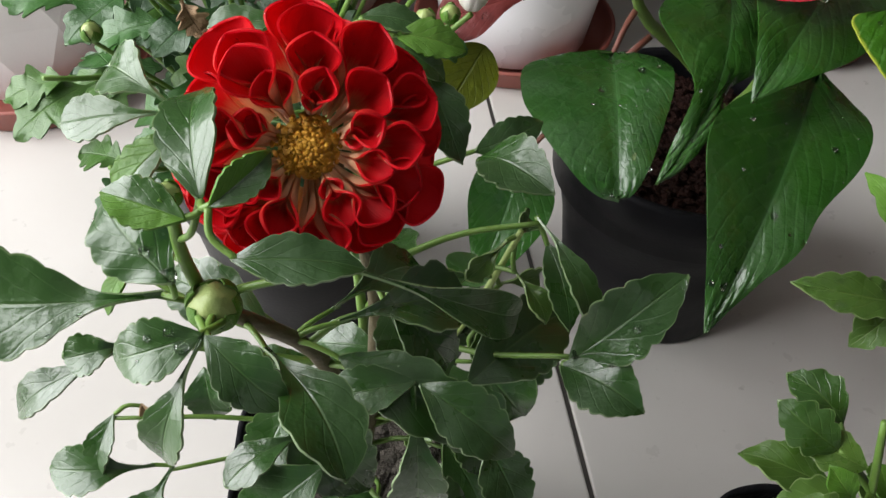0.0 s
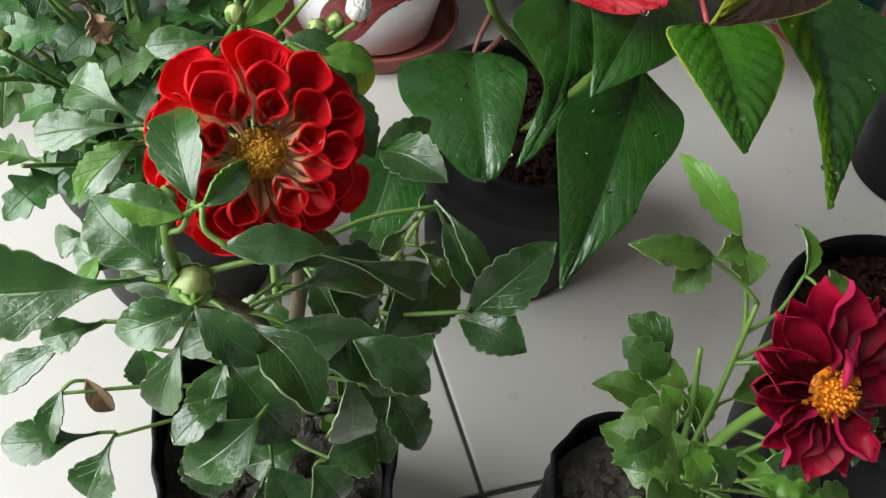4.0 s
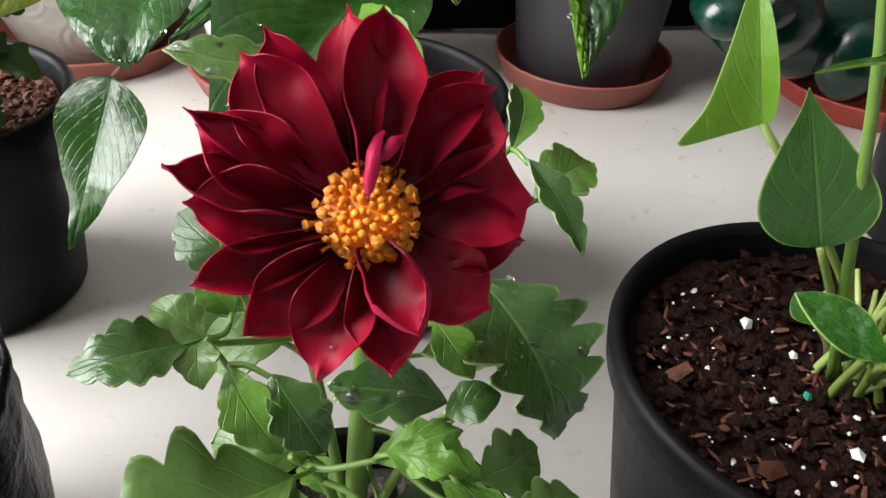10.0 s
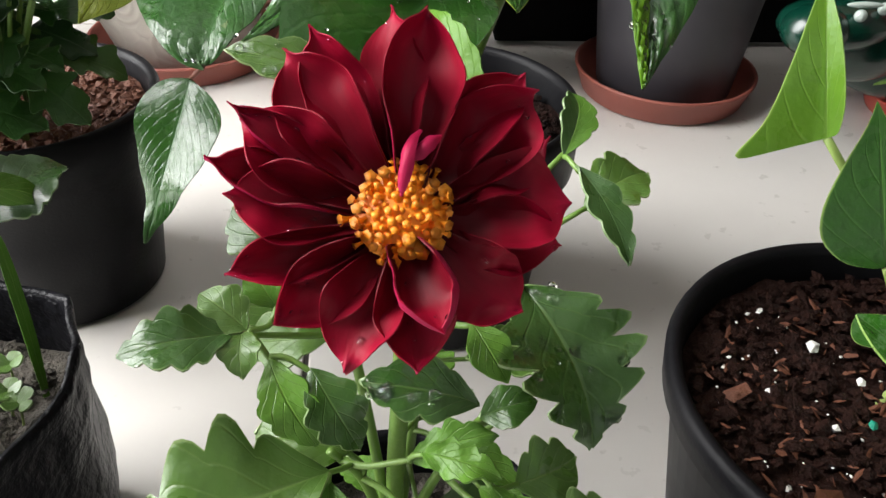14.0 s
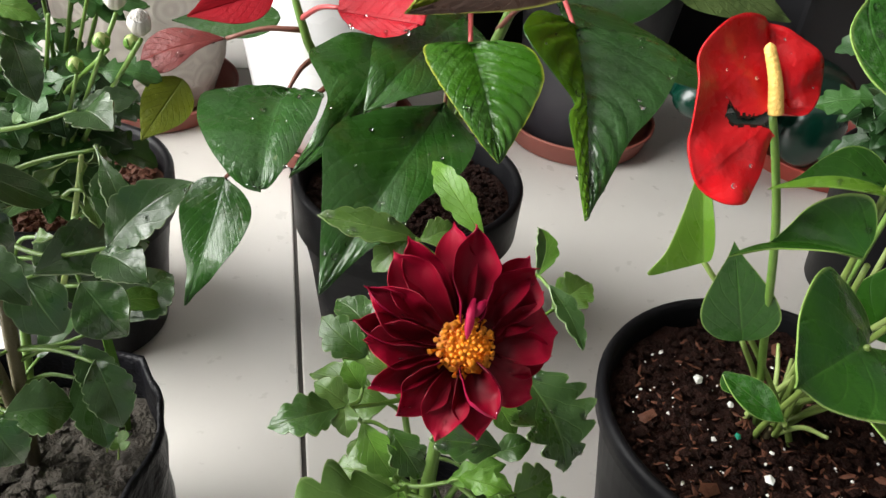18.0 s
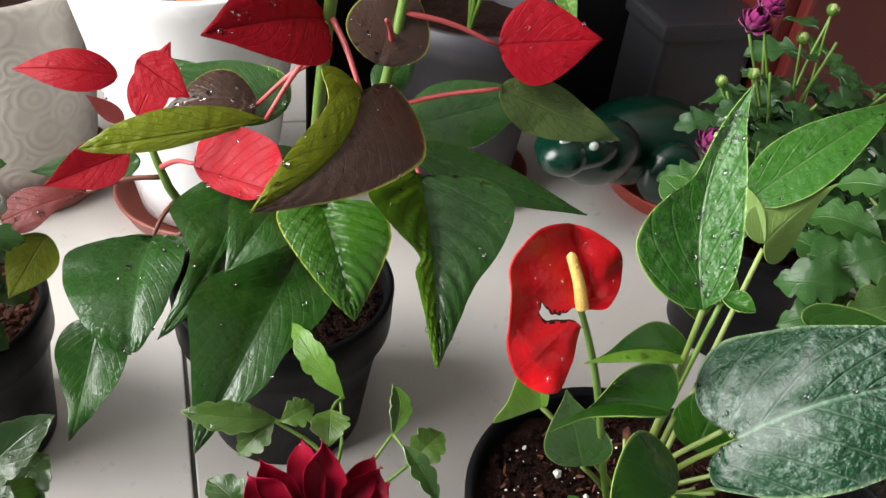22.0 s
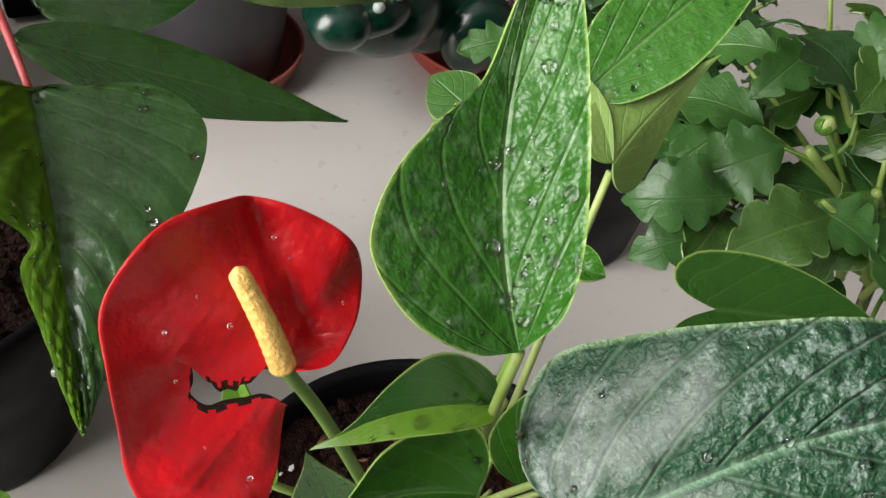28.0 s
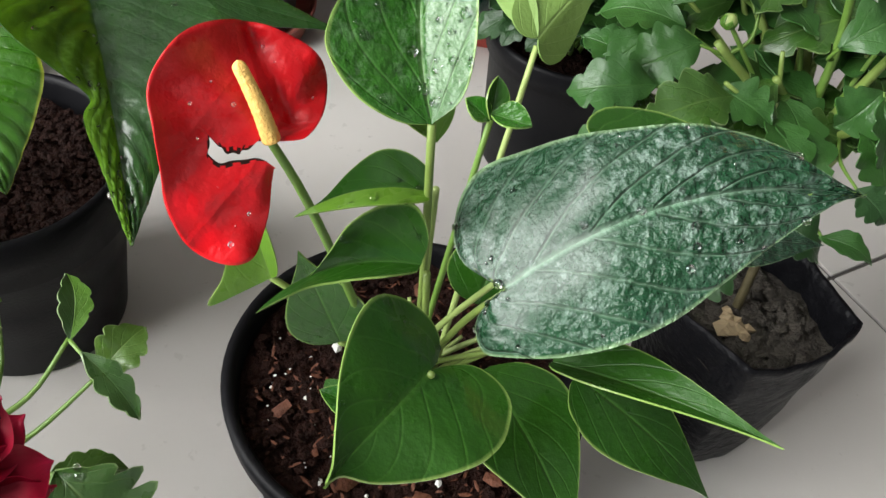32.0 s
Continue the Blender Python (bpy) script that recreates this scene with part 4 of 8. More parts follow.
leaf(anthurium, (0.2689, -0.0037, 0.2798), (0.2583, 0.0262, 0.2988), (-0.6, -0.7, 0.2), 0.0133, seed=261, shape='oval',top='an_under',back='an_bright',fold=-.3,bow=-.06,ns=22,nv=4)
leaf(anthurium, (0.2456, -0.0165, 0.2567), (0.2380, -0.0094, 0.2638), (-0.3, -0.4, 0.85), 0.0092, seed=260, shape='oval',top='an_bright',back='an_under',fold=.5)
leaf(anthurium, (0.2461, -0.0148, 0.2587), (0.2568, -0.0269, 0.2591), (0.1, -0.5, 0.85), 0.0119, seed=261, shape='oval',top='an_bright',back='an_under',fold=.6)
leaf(anthurium, (0.2456, -0.0165, 0.2567), (0.2522, -0.0071, 0.2687), (0, -0.8, 0.5), 0.0098, seed=262, shape='oval',top='an_top',back='an_under',fold=.6)
leaf(anthurium, (0.2840, -0.0461, 0.2548), (0.3361, -0.0707, 0.2508), (-0.2, -0.55, 0.8), 0.0349, seed=164, shape='heart',top='an_top',back='an_under',ns=26,nv=5)
leaf(anthurium, (0.3145, -0.0787, 0.2314), (0.3520, -0.0981, 0.2310), (-0.1, -0.6, 0.8), 0.0215, seed=165, shape='spear',top='an_dust',back='an_under',ns=24,nv=4)
leaf(anthurium, (0.1780, -0.0428, 0.1906), (0.1657, -0.0319, 0.2339), (-0.5, -0.6, 0.6), 0.0308, seed=166, shape='spear',top='an_top',back='an_under',fold=.1,ns=24,nv=4)
leaf(anthurium, (0.1873, -0.0729, 0.1735), (0.1641, -0.0571, 0.1862), (-0.3, -0.3, 0.9), 0.0144, seed=167, shape='oval',top='an_bright',back='an_under',fold=.3)
leaf(anthurium, (0.2322, -0.0496, 0.1952), (0.2578, -0.0274, 0.2234), (-0.4, -0.6, 0.7), 0.0325, seed=168, shape='spear',top='an_top',back='an_under',ns=24,nv=4)
leaf(anthurium, (0.2061, -0.0191, 0.3215), (0.2020, -0.0051, 0.3233), (-0.2, -0.7, 0.6), 0.0130, seed=170, shape='oval',top='an_top',back='an_under')
leaf(anthurium, (0.1726, -0.0599, 0.1767), (0.1695, -0.0504, 0.1807), (-0.4, -0.4, 0.8), 0.0090, seed=171, shape='oval',top='an_top',back='an_under')

leaf(anthurium, (0.1966, -0.0591, 0.2944), (0.1817, -0.0607, 0.3101), (-0.1, -0.8, 0.5), 0.0219, "pale green sheath below the upright leaf", seed=300, top='an_lime', back='an_under', fold=.4, ns=22,
     sides=[[(0, 0), (0.29, 0.05), (0.77, 0.06), (1, 0)], [(0, 0), (0.09, 0.54), (0.37, 1.0), (0.7, 0.48), (1, 0)]])

# poinsettia
leaf(poinsettia, (0.0434, 0.1374, 0.2398), (-0.004, 0.0583, 0.2092), (-0.05, -0.75, 0.66), 0.0618, seed=129, top='po_top',back='po_under',quilt=.08,wave=.1,bow=.06,ns=30,nv=6,drops=4, side=0.07,
     sides=[[(0, 0), (0.01, 0.4), (0.17, 0.49), (0.33, 0.49), (0.49, 0.18), (0.72, 0.18), (0.92, 0.11), (1, 0)], [(0, 0), (0.11, 0.66), (0.33, 1.0), (0.47, 0.58), (0.57, 0.34), (0.77, 0.19), (0.92, 0.08), (1, 0)]])
leaf(poinsettia, (-0.0041, 0.1293, 0.2149), (-0.0174, 0.0588, 0.2008), (-0.2, -0.75, 0.6), 0.0734, seed=130, top='po_top',back='po_under',quilt=.09,bow=.12,fold=.12,wave=.05,ns=32,nv=6,drops=16, side=0.0,
     sides=[[(0, 0), (-0.02, 0.31), (0.12, 0.57), (0.35, 0.6), (0.6, 0.47), (0.88, 0.28), (0.99, 0.12), (1, 0)], [(0, 0), (0.06, 0.53), (0.22, 0.98), (0.45, 1.0), (0.69, 0.79), (0.89, 0.5), (0.98, 0.23), (1, 0)]])
leaf(poinsettia, (-0.0380, 0.1250, 0.1660), (-0.0630, 0.1008, 0.0975), (-0.35, -0.75, 0.35), 0.0400, seed=128, top='po_top',back='po_under',quilt=.06,bow=.05,fold=.12,wave=.10,ns=28,nv=5, side=0.03,
     sides=[[(0, 0), (0.05, 0.62), (0.16, 0.98), (0.32, 1.0), (0.52, 0.76), (0.72, 0.44), (0.88, 0.16), (1, 0)], [(0, 0), (0.06, 0.60), (0.18, 0.92), (0.36, 0.88), (0.56, 0.62), (0.76, 0.30), (0.90, 0.10), (1, 0)]])
leaf(poinsettia, (0.0735, 0.1036, 0.2214), (0.007, 0.0121, 0.1774), (-0.12, -0.72, 0.66), 0.0688, seed=178, top='po_top',back='po_under',quilt=.06,bow=.07,fold=.22,wave=.05,ns=34,nv=7,drops=24, side=0.0,
     sides=[[(0, 0), (0.08, 0.41), (0.15, 0.71), (0.31, 0.75), (0.52, 0.5), (0.67, 0.45), (0.81, 0.22), (0.95, 0.06), (1, 0)], [(0, 0), (0.18, 0.53), (0.37, 0.93), (0.52, 1.0), (0.68, 0.68), (0.87, 0.28), (0.94, 0.12), (1, 0)]])
leaf(poinsettia, (0.0771, 0.0751, 0.2659), (0.0843, 0.0289, 0.2327), (0, -0.75, 0.65), 0.054, seed=131, top='po_bright',back='po_under',quilt=.12,bow=.08,fold=.1,ns=60,nv=7,drops=16, side=0,
     sides=[[[0, 0], [0.03, 0.63], [0.16, 0.96], [0.41, 1.0], [0.66, 0.67], [0.82, 0.37], [0.95, 0.12], [1, 0]], [[0, 0], [-0.04, 0.71], [0.09, 0.83], [0.33, 0.72], [0.61, 0.49], [0.85, 0.23], [1, 0]]])
# the half lit from behind gets its own brighter lime
leaf(poinsettia, (0.1292, 0.0869, 0.2688), (0.1176, 0.0024, 0.2204), (0.15, -0.75, 0.6), 0.0834, seed=132, top='po_top',half='po_backlit',back='po_under',quilt=.08,fold=.30,bow=.06,ns=64,nv=7,drops=50, side=0.0,
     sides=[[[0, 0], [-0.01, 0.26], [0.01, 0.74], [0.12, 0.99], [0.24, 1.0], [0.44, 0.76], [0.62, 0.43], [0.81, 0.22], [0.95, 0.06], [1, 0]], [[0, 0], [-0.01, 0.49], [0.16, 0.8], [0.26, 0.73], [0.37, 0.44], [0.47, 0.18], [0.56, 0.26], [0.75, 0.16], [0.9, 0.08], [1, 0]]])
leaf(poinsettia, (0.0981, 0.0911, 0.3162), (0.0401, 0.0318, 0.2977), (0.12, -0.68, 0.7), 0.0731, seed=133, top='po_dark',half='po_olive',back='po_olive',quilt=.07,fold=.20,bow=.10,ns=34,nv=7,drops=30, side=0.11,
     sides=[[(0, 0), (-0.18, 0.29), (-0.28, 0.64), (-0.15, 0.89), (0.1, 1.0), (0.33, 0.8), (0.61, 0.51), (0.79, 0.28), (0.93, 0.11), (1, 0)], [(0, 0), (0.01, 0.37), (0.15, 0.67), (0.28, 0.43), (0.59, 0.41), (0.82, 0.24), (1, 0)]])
leaf(poinsettia, (0.0573, 0.1203, 0.2885), (-0.0302, 0.1188, 0.2799), (0, -0.9, 0.45), 0.0256, seed=134, top='po_olive',back='po_olive',quilt=.10,bow=.06,ns=30,nv=5, side=0,
     sides=[[[0, 0], [0.22, 0.22], [0.56, 0.49], [0.78, 0.39], [0.92, 0.21], [1, 0]], [[0, 0], [0.2, 0.71], [0.49, 1.0], [0.75, 0.77], [0.89, 0.39], [1, 0]]])
leaf(poinsettia, (0.0557, 0.1462, 0.2823), (0.0106, 0.1539, 0.2782), (0, -0.35, 0.93), 0.0397, seed=135, shape='poin',top='po_dark',back='po_olive',quilt=.08,bow=.15,ns=26,nv=5,drops=40)
leaf(poinsettia, (0.1840, 0.1304, 0.2926), (0.2538, 0.1122, 0.2653), (-0.1, -0.85, 0.5), 0.0309, seed=177, shape='poin',top='po_under',back='po_under',quilt=.08,fold=-.3,wave=.1,ns=26,nv=5)
leaf(poinsettia, (0.1297, 0.1175, 0.2680), (0.2341, 0.0955, 0.2270), (0.1, -0.45, 0.9), 0.0274, seed=178, shape='poin',top='po_top',back='po_under',quilt=.08,ns=26,nv=5)
leaf(poinsettia, (0.1400, 0.1556, 0.2560), (0.2253, 0.1637, 0.2700), (0, -0.5, 0.85), 0.0449, seed=179, shape='poin',top='po_top',back='po_under',quilt=.08,ns=26,nv=5)
leaf(poinsettia, (-0.0343, 0.1488, 0.2349), (-0.0768, 0.1439, 0.2242), (-0.1, -0.65, 0.75), 0.0228, seed=180, top='po_maroon',half='po_maroon',back='po_olive',quilt=.05,bow=.10,ns=26,nv=5,drops=14, side=0,
     sides=[[[0, 0], [0.31, 0.32], [0.66, 0.94], [0.93, 0.71], [1, 0]], [[0, 0], [0.24, 0.53], [0.59, 1.0], [0.87, 0.75], [1, 0]]])
leaf(poinsettia, (-0.0565, 0.1390, 0.2168), (-0.0778, 0.1209, 0.1917), (-0.2, -0.85, 0.35), 0.0258, seed=278, shape='poin',top='po_olive',back='po_olive',quilt=.06,ns=22,nv=4)
leaf(poinsettia, (-0.0064, 0.1704, 0.2379), (-0.0630, 0.1747, 0.2335), (0, -0.6, 0.8), 0.0234, seed=181, shape='poin',top='po_top',back='po_under',quilt=.08,ns=24,nv=4)
leaf(poinsettia, (0.0731, 0.1642, 0.2681), (0.0412, 0.1984, 0.2801), (0, -0.7, 0.7), 0.0336, seed=183, shape='poin',top='po_bright',back='po_under',quilt=.12,ns=24,nv=4,drops=10)
leaf(poinsettia, (0.0319, 0.1825, 0.2699), (0.0141, 0.2021, 0.2836), (0, -0.7, 0.7), 0.0216, seed=281, shape='poin',top='po_top',back='po_under',quilt=.12,ns=22,nv=4)
leaf(poinsettia, (0.0735, 0.1600, 0.2727), (0.0108, 0.1859, 0.2852), (0, -0.6, 0.8), 0.0372, seed=185, shape='poin',top='po_top',back='po_under',quilt=.12,ns=26,nv=5,drops=10)
leaf(poinsettia, (0.1202, 0.1510, 0.2841), (0.1455, 0.1647, 0.2972), (0, -0.6, 0.8), 0.0214, seed=184, shape='poin',top='po_top',back='po_under',quilt=.1)
leaf(poinsettia, (-0.0122, 0.1849, 0.2827), (-0.0640, 0.1974, 0.2831), (0, -0.7, 0.7), 0.0230, seed=131, shape='poin',top='po_red',back='po_red',quilt=.06,bow=.12,name='bract',ns=26,nv=5,drops=4)
leaf(poinsettia, (-0.0116, 0.1689, 0.2642), (-0.0287, 0.1758, 0.2777), (0.2, -0.9, 0.3), 0.0096, seed=229, shape='poin',top='po_maroon',back='po_red',name='bract')
leaf(poinsettia, (-0.0041, 0.1615, 0.2711), (0.0165, 0.1694, 0.3082), (-0.4, -0.85, 0.3), 0.0217, seed=132, shape='poin',top='po_red',back='po_red',quilt=.05,name='bract',ns=26,nv=5)
leaf(poinsettia, (-0.0094, 0.1349, 0.2660), (-0.0496, 0.1253, 0.2564), (0, -0.8, 0.6), 0.0237, seed=133, shape='poin',top='po_red',back='po_red',quilt=.05,fold=.3,name='bract',ns=26,nv=5)
leaf(poinsettia, (0.022, 0.1248, 0.2607), (0.0568, 0.0797, 0.2731), (-0.3, -0.8, 0.6), 0.0511, seed=134, top='po_red',back='po_red',quilt=.06,wave=.06,name='bract',ns=30,nv=6,drops=12, side=0.0,
     sides=[[[0, 0], [-0.07, 0.47], [0.08, 0.8], [0.37, 1.0], [0.76, 0.91], [1.0, 0.61], [1, 0]], [[0, 0], [0.19, 0.24], [0.47, 0.32], [0.75, 0.28], [1, 0]]])
leaf(poinsettia, (0.0865, 0.1241, 0.3383), (0.0288, 0.0849, 0.3503), (-0.1, -0.75, 0.65), 0.0474, seed=135, shape='poin',top='po_red',back='po_red',quilt=.07,bow=.08,fold=.15,name='bract',ns=30,nv=6,drops=18)
leaf(poinsettia, (0.1822, 0.1363, 0.3155), (0.2341, 0.1216, 0.3233), (0, -0.85, 0.5), 0.0442, seed=136, shape='poin',top='po_red',back='po_red',quilt=.06,name='bract',ns=30,nv=6,drops=10)
leaf(poinsettia, (0.0025, 0.0967, 0.3347), (0.0218, 0.0829, 0.3237), (-0.5, -0.7, 0.5), 0.0193, seed=137, shape='poin',top='po_red',back='po_red',quilt=.05,name='bract')
leaf(poinsettia, (0.1178, 0.1396, 0.3057), (0.1372, 0.1639, 0.3443), (-0.1, -0.8, 0.55), 0.0442, seed=136, shape='poin',top='po_dark',back='po_red',quilt=.07,ns=26,nv=5,drops=26)

leaf(poinsettia, (0.0850, 0.1320, 0.2560), (0.0300, 0.0720, 0.2330), (-0.1, -0.6, 0.8), 0.0520, seed=190, shape='poin',top='po_top',back='po_under',quilt=.06,bow=.08,fold=.1,wave=.06,ns=30,nv=6)

# red dahlia
leaf(red_dahlia, (-0.1582, -0.0383, 0.2812), (-0.2038, -0.0346, 0.2799), (-0.3, -0.5, 0.8), 0.0233, seed=146, shape='spat',top='da_pale',back='da_under',teeth=9,bite=.10,bow=.04,ns=44,nv=5,drops=5,fold=0.26,wave=0.08,curl=0.05,twist=-0.11,side=0.03)
leaf(red_dahlia, (-0.1547, 0.0003, 0.2997), (-0.1726, 0.0179, 0.3007), (-0.3, -0.6, 0.7), 0.0142, seed=147, shape='spat',top='da_pale',back='da_under',teeth=9,bite=.11,ns=44,bow=0.14,fold=0.25,wave=0.09,curl=0.07,twist=0.19,side=-0.02)
leaf(red_dahlia, (-0.1548, -0.0004, 0.2990), (-0.1828, 0.0052, 0.2933), (-0.2, -0.5, 0.8), 0.0111, seed=245, shape='spat',top='da_pale',back='da_under',teeth=9,bite=.11,ns=44,bow=0.09,fold=0.18,wave=0.06,curl=-0.00,twist=-0.01,side=-0.00)
leaf(red_dahlia, (-0.1450, -0.0427, 0.3115), (-0.1467, -0.0120, 0.3163), (-0.3, -0.6, 0.7), 0.0132, seed=148, shape='oval',top='da_pale',back='da_under',teeth=9,bite=.10,fold=.35,ns=44,nv=5,bow=0.11,wave=0.09,curl=0.10,twist=0.12,side=-0.01)
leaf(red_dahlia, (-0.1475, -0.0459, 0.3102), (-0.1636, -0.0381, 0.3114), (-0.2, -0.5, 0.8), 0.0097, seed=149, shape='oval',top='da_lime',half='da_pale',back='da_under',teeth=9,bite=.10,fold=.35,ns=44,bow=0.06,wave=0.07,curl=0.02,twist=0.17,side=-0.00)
leaf(red_dahlia, (-0.1541, -0.0430, 0.2896), (-0.1700, -0.0226, 0.2969), (-0.3, -0.5, 0.8), 0.0168, seed=150, shape='oval',top='da_pale',back='da_under',teeth=9,bite=.10,bow=.08,ns=44,drops=5,fold=0.08,wave=0.12,curl=0.11,twist=-0.12,side=0.01)
leaf(red_dahlia, (-0.1433, -0.0458, 0.3129), (-0.1315, -0.0361, 0.3170), (0.2, -0.7, 0.6), 0.0072, seed=151, shape='oval',top='da_lime',half='da_top',back='da_under',teeth=9,bite=.10,fold=.5,ns=44,bow=0.09,wave=0.08,curl=0.09,twist=0.13,side=-0.00)
leaf(red_dahlia, (-0.1402, -0.0526, 0.3061), (-0.1157, -0.0547, 0.3031), (0, -0.45, 0.9), 0.0103, seed=152, shape='oval',top='da_top',back='da_under',teeth=9,bite=.10,bow=.08,fold=.1,ns=44,wave=0.07,curl=0.02,twist=-0.32,side=0.00)
leaf(red_dahlia, (-0.1482, -0.0551, 0.2880), (-0.1673, -0.0547, 0.2818), (-0.2, -0.5, 0.8), 0.0124, seed=153, shape='oval',top='da_pale',back='da_under',teeth=9,bite=.11,ns=44,drops=4,bow=0.13,fold=0.20,wave=0.06,curl=0.12,twist=-0.08,side=0.04)
leaf(red_dahlia, (-0.1476, -0.0554, 0.2878), (-0.1325, -0.0659, 0.2759), (0.1, -0.5, 0.8), 0.0118, seed=154, shape='oval',top='da_top',back='da_under',teeth=9,bite=.11,ns=44,bow=0.10,fold=0.23,wave=0.06,curl=0.01,twist=0.29,side=-0.03)
leaf(red_dahlia, (-0.1483, -0.0559, 0.2875), (-0.1597, -0.0688, 0.2647), (-0.4, -0.5, 0.8), 0.0107, seed=194, shape='spat',top='da_pale',back='da_under',teeth=9,bite=.11,ns=44,bow=0.13,fold=0.27,wave=0.07,curl=0.06,twist=-0.02,side=0.04)
leaf(red_dahlia, (-0.1094, -0.0313, 0.2620), (-0.0939, -0.0378, 0.2393), (0.2, -0.6, 0.7), 0.0137, seed=195, shape='oval',top='da_top',back='da_under',teeth=9,bite=.11,fold=.3,ns=44,bow=0.05,wave=0.06,curl=0.11,twist=-0.14,side=0.01)
leaf(red_dahlia, (-0.1203, -0.0443, 0.2923), (-0.0768, -0.0384, 0.2621), (0.2, -0.5, 0.8), 0.0109, seed=196, shape='spat',top='da_top',back='da_under',bow=.12,ns=44,fold=0.27,wave=0.08,curl=0.10,twist=0.30,side=-0.03)
leaf(red_dahlia, (-0.0648, -0.0384, 0.2423), (-0.0365, -0.0322, 0.2653), (0.1, -0.6, 0.75), 0.0179, seed=197, shape='oval',top='da_top',back='da_under',teeth=9,bite=.11,ns=44,drops=6,bow=0.13,fold=0.25,wave=0.11,curl=0.07,twist=-0.12,side=0.03)
leaf(red_dahlia, (-0.0672, -0.0387, 0.2411), (-0.0502, -0.0553, 0.2429), (0.2, -0.5, 0.8), 0.0171, seed=198, shape='oval',top='da_top',back='da_under',teeth=9,bite=.11,ns=44,bow=0.12,fold=0.26,wave=0.06,curl=0.07,twist=0.20,side=0.03)
leaf(red_dahlia, (-0.0902, -0.0352, 0.2305), (-0.0568, -0.0080, 0.2226), (0, -0.5, 0.85), 0.0229, seed=199, shape='oval',top='da_top',back='da_under',teeth=9,bite=.11,ns=44,bow=0.11,fold=0.21,wave=0.06,curl=0.00,twist=0.03,side=0.04)
leaf(red_dahlia, (-0.1055, -0.0477, 0.2536), (-0.1296, -0.0467, 0.2465), (0, -0.4, 0.9), 0.0117, seed=200, shape='oval',top='da_top',back='da_under',teeth=9,bite=.11,ns=44,bow=0.11,fold=0.23,wave=0.05,curl=0.01,twist=0.05,side=0.00)
leaf(red_dahlia, (-0.1048, -0.0485, 0.2534), (-0.0833, -0.0630, 0.2418), (0.2, -0.5, 0.8), 0.0150, seed=201, shape='oval',top='da_top',back='da_under',teeth=9,bite=.11,ns=44,bow=0.14,fold=0.20,wave=0.08,curl=0.07,twist=0.13,side=0.00)
leaf(red_dahlia, (-0.1063, -0.0482, 0.2532), (-0.1066, -0.0632, 0.2142), (0, -0.7, 0.7), 0.0148, seed=202, shape='spat',top='da_pale',back='da_under',teeth=9,bite=.11,ns=44,bow=0.08,fold=0.18,wave=0.11,curl=0.09,twist=-0.14,side=-0.00)
leaf(red_dahlia, (-0.1119, 0.0263, 0.3048), (-0.0942, 0.0237, 0.3001), (0.1, -0.4, 0.9), 0.0080, seed=203, shape='oval',top='da_pale',back='da_under',teeth=9,bite=.11,ns=44,bow=0.12,fold=0.16,wave=0.06,curl=0.02,twist=-0.13,side=0.03)
leaf(red_dahlia, (-0.1038, 0.0217, 0.3019), (-0.0861, 0.0191, 0.2983), (0.2, -0.5, 0.8), 0.0096, seed=301, shape='oval',top='da_lime',back='da_under',teeth=9,bite=.11,fold=.3,ns=44,bow=0.09,wave=0.06,curl=0.04,twist=0.30,side=0.03)
leaf(red_dahlia, (-0.1061, 0.0217, 0.3011), (-0.0913, 0.0156, 0.2925), (0.1, -0.6, 0.8), 0.0088, seed=302, shape='oval',top='da_pale',back='da_under',teeth=9,bite=.11,ns=44,bow=0.12,fold=0.24,wave=0.12,curl=0.07,twist=-0.22,side=-0.02)
leaf(red_dahlia, (-0.0970, 0.0192, 0.2941), (-0.0882, 0.0030, 0.2750), (0.5, -0.6, 0.5), 0.0130, seed=303, shape='oval',top='da_top',back='da_under',teeth=9,bite=.11,ns=44,bow=0.07,fold=0.17,wave=0.11,curl=0.02,twist=0.22,side=-0.03)
leaf(red_dahlia, (-0.0812, 0.0228, 0.2615), (-0.0597, 0.0310, 0.2645), (0.2, -0.5, 0.8), 0.0110, seed=195, shape='oval',top='da_top',back='da_under',teeth=9,bite=.11,ns=44,bow=0.05,fold=0.10,wave=0.10,curl=0.03,twist=0.07,side=-0.03)
leaf(red_dahlia, (-0.0805, 0.0213, 0.2604), (-0.0642, -0.0024, 0.2674), (0.2, -0.5, 0.8), 0.0176, seed=293, shape='oval',top='da_top',back='da_under',teeth=9,bite=.11,ns=44,bow=0.11,fold=0.27,wave=0.07,curl=0.02,twist=0.30,side=0.03)
leaf(red_dahlia, (-0.0696, -0.0077, 0.2647), (-0.0575, -0.0347, 0.2524), (0.3, -0.7, 0.5), 0.0093, seed=196, shape='spat',top='da_pale',back='da_under',teeth=9,bite=.11,ns=44,bow=0.13,fold=0.17,wave=0.10,curl=0.13,twist=-0.27,side=-0.04)
leaf(red_dahlia, (-0.0671, -0.0120, 0.2589), (-0.0640, -0.0324, 0.2471), (0.1, -0.7, 0.6), 0.0102, seed=294, shape='oval',top='da_pale',back='da_under',teeth=9,bite=.11,ns=44,bow=0.11,fold=0.20,wave=0.09,curl=0.03,twist=-0.11,side=0.01)
leaf(red_dahlia, (-0.1723, -0.0259, 0.2496), (-0.1894, -0.0294, 0.2496), (-0.2, -0.5, 0.8), 0.0105, seed=197, shape='spat',top='da_pale',back='da_under',teeth=9,bite=.11,ns=44,bow=0.13,fold=0.25,wave=0.11,curl=0.07,twist=-0.12,side=0.03)
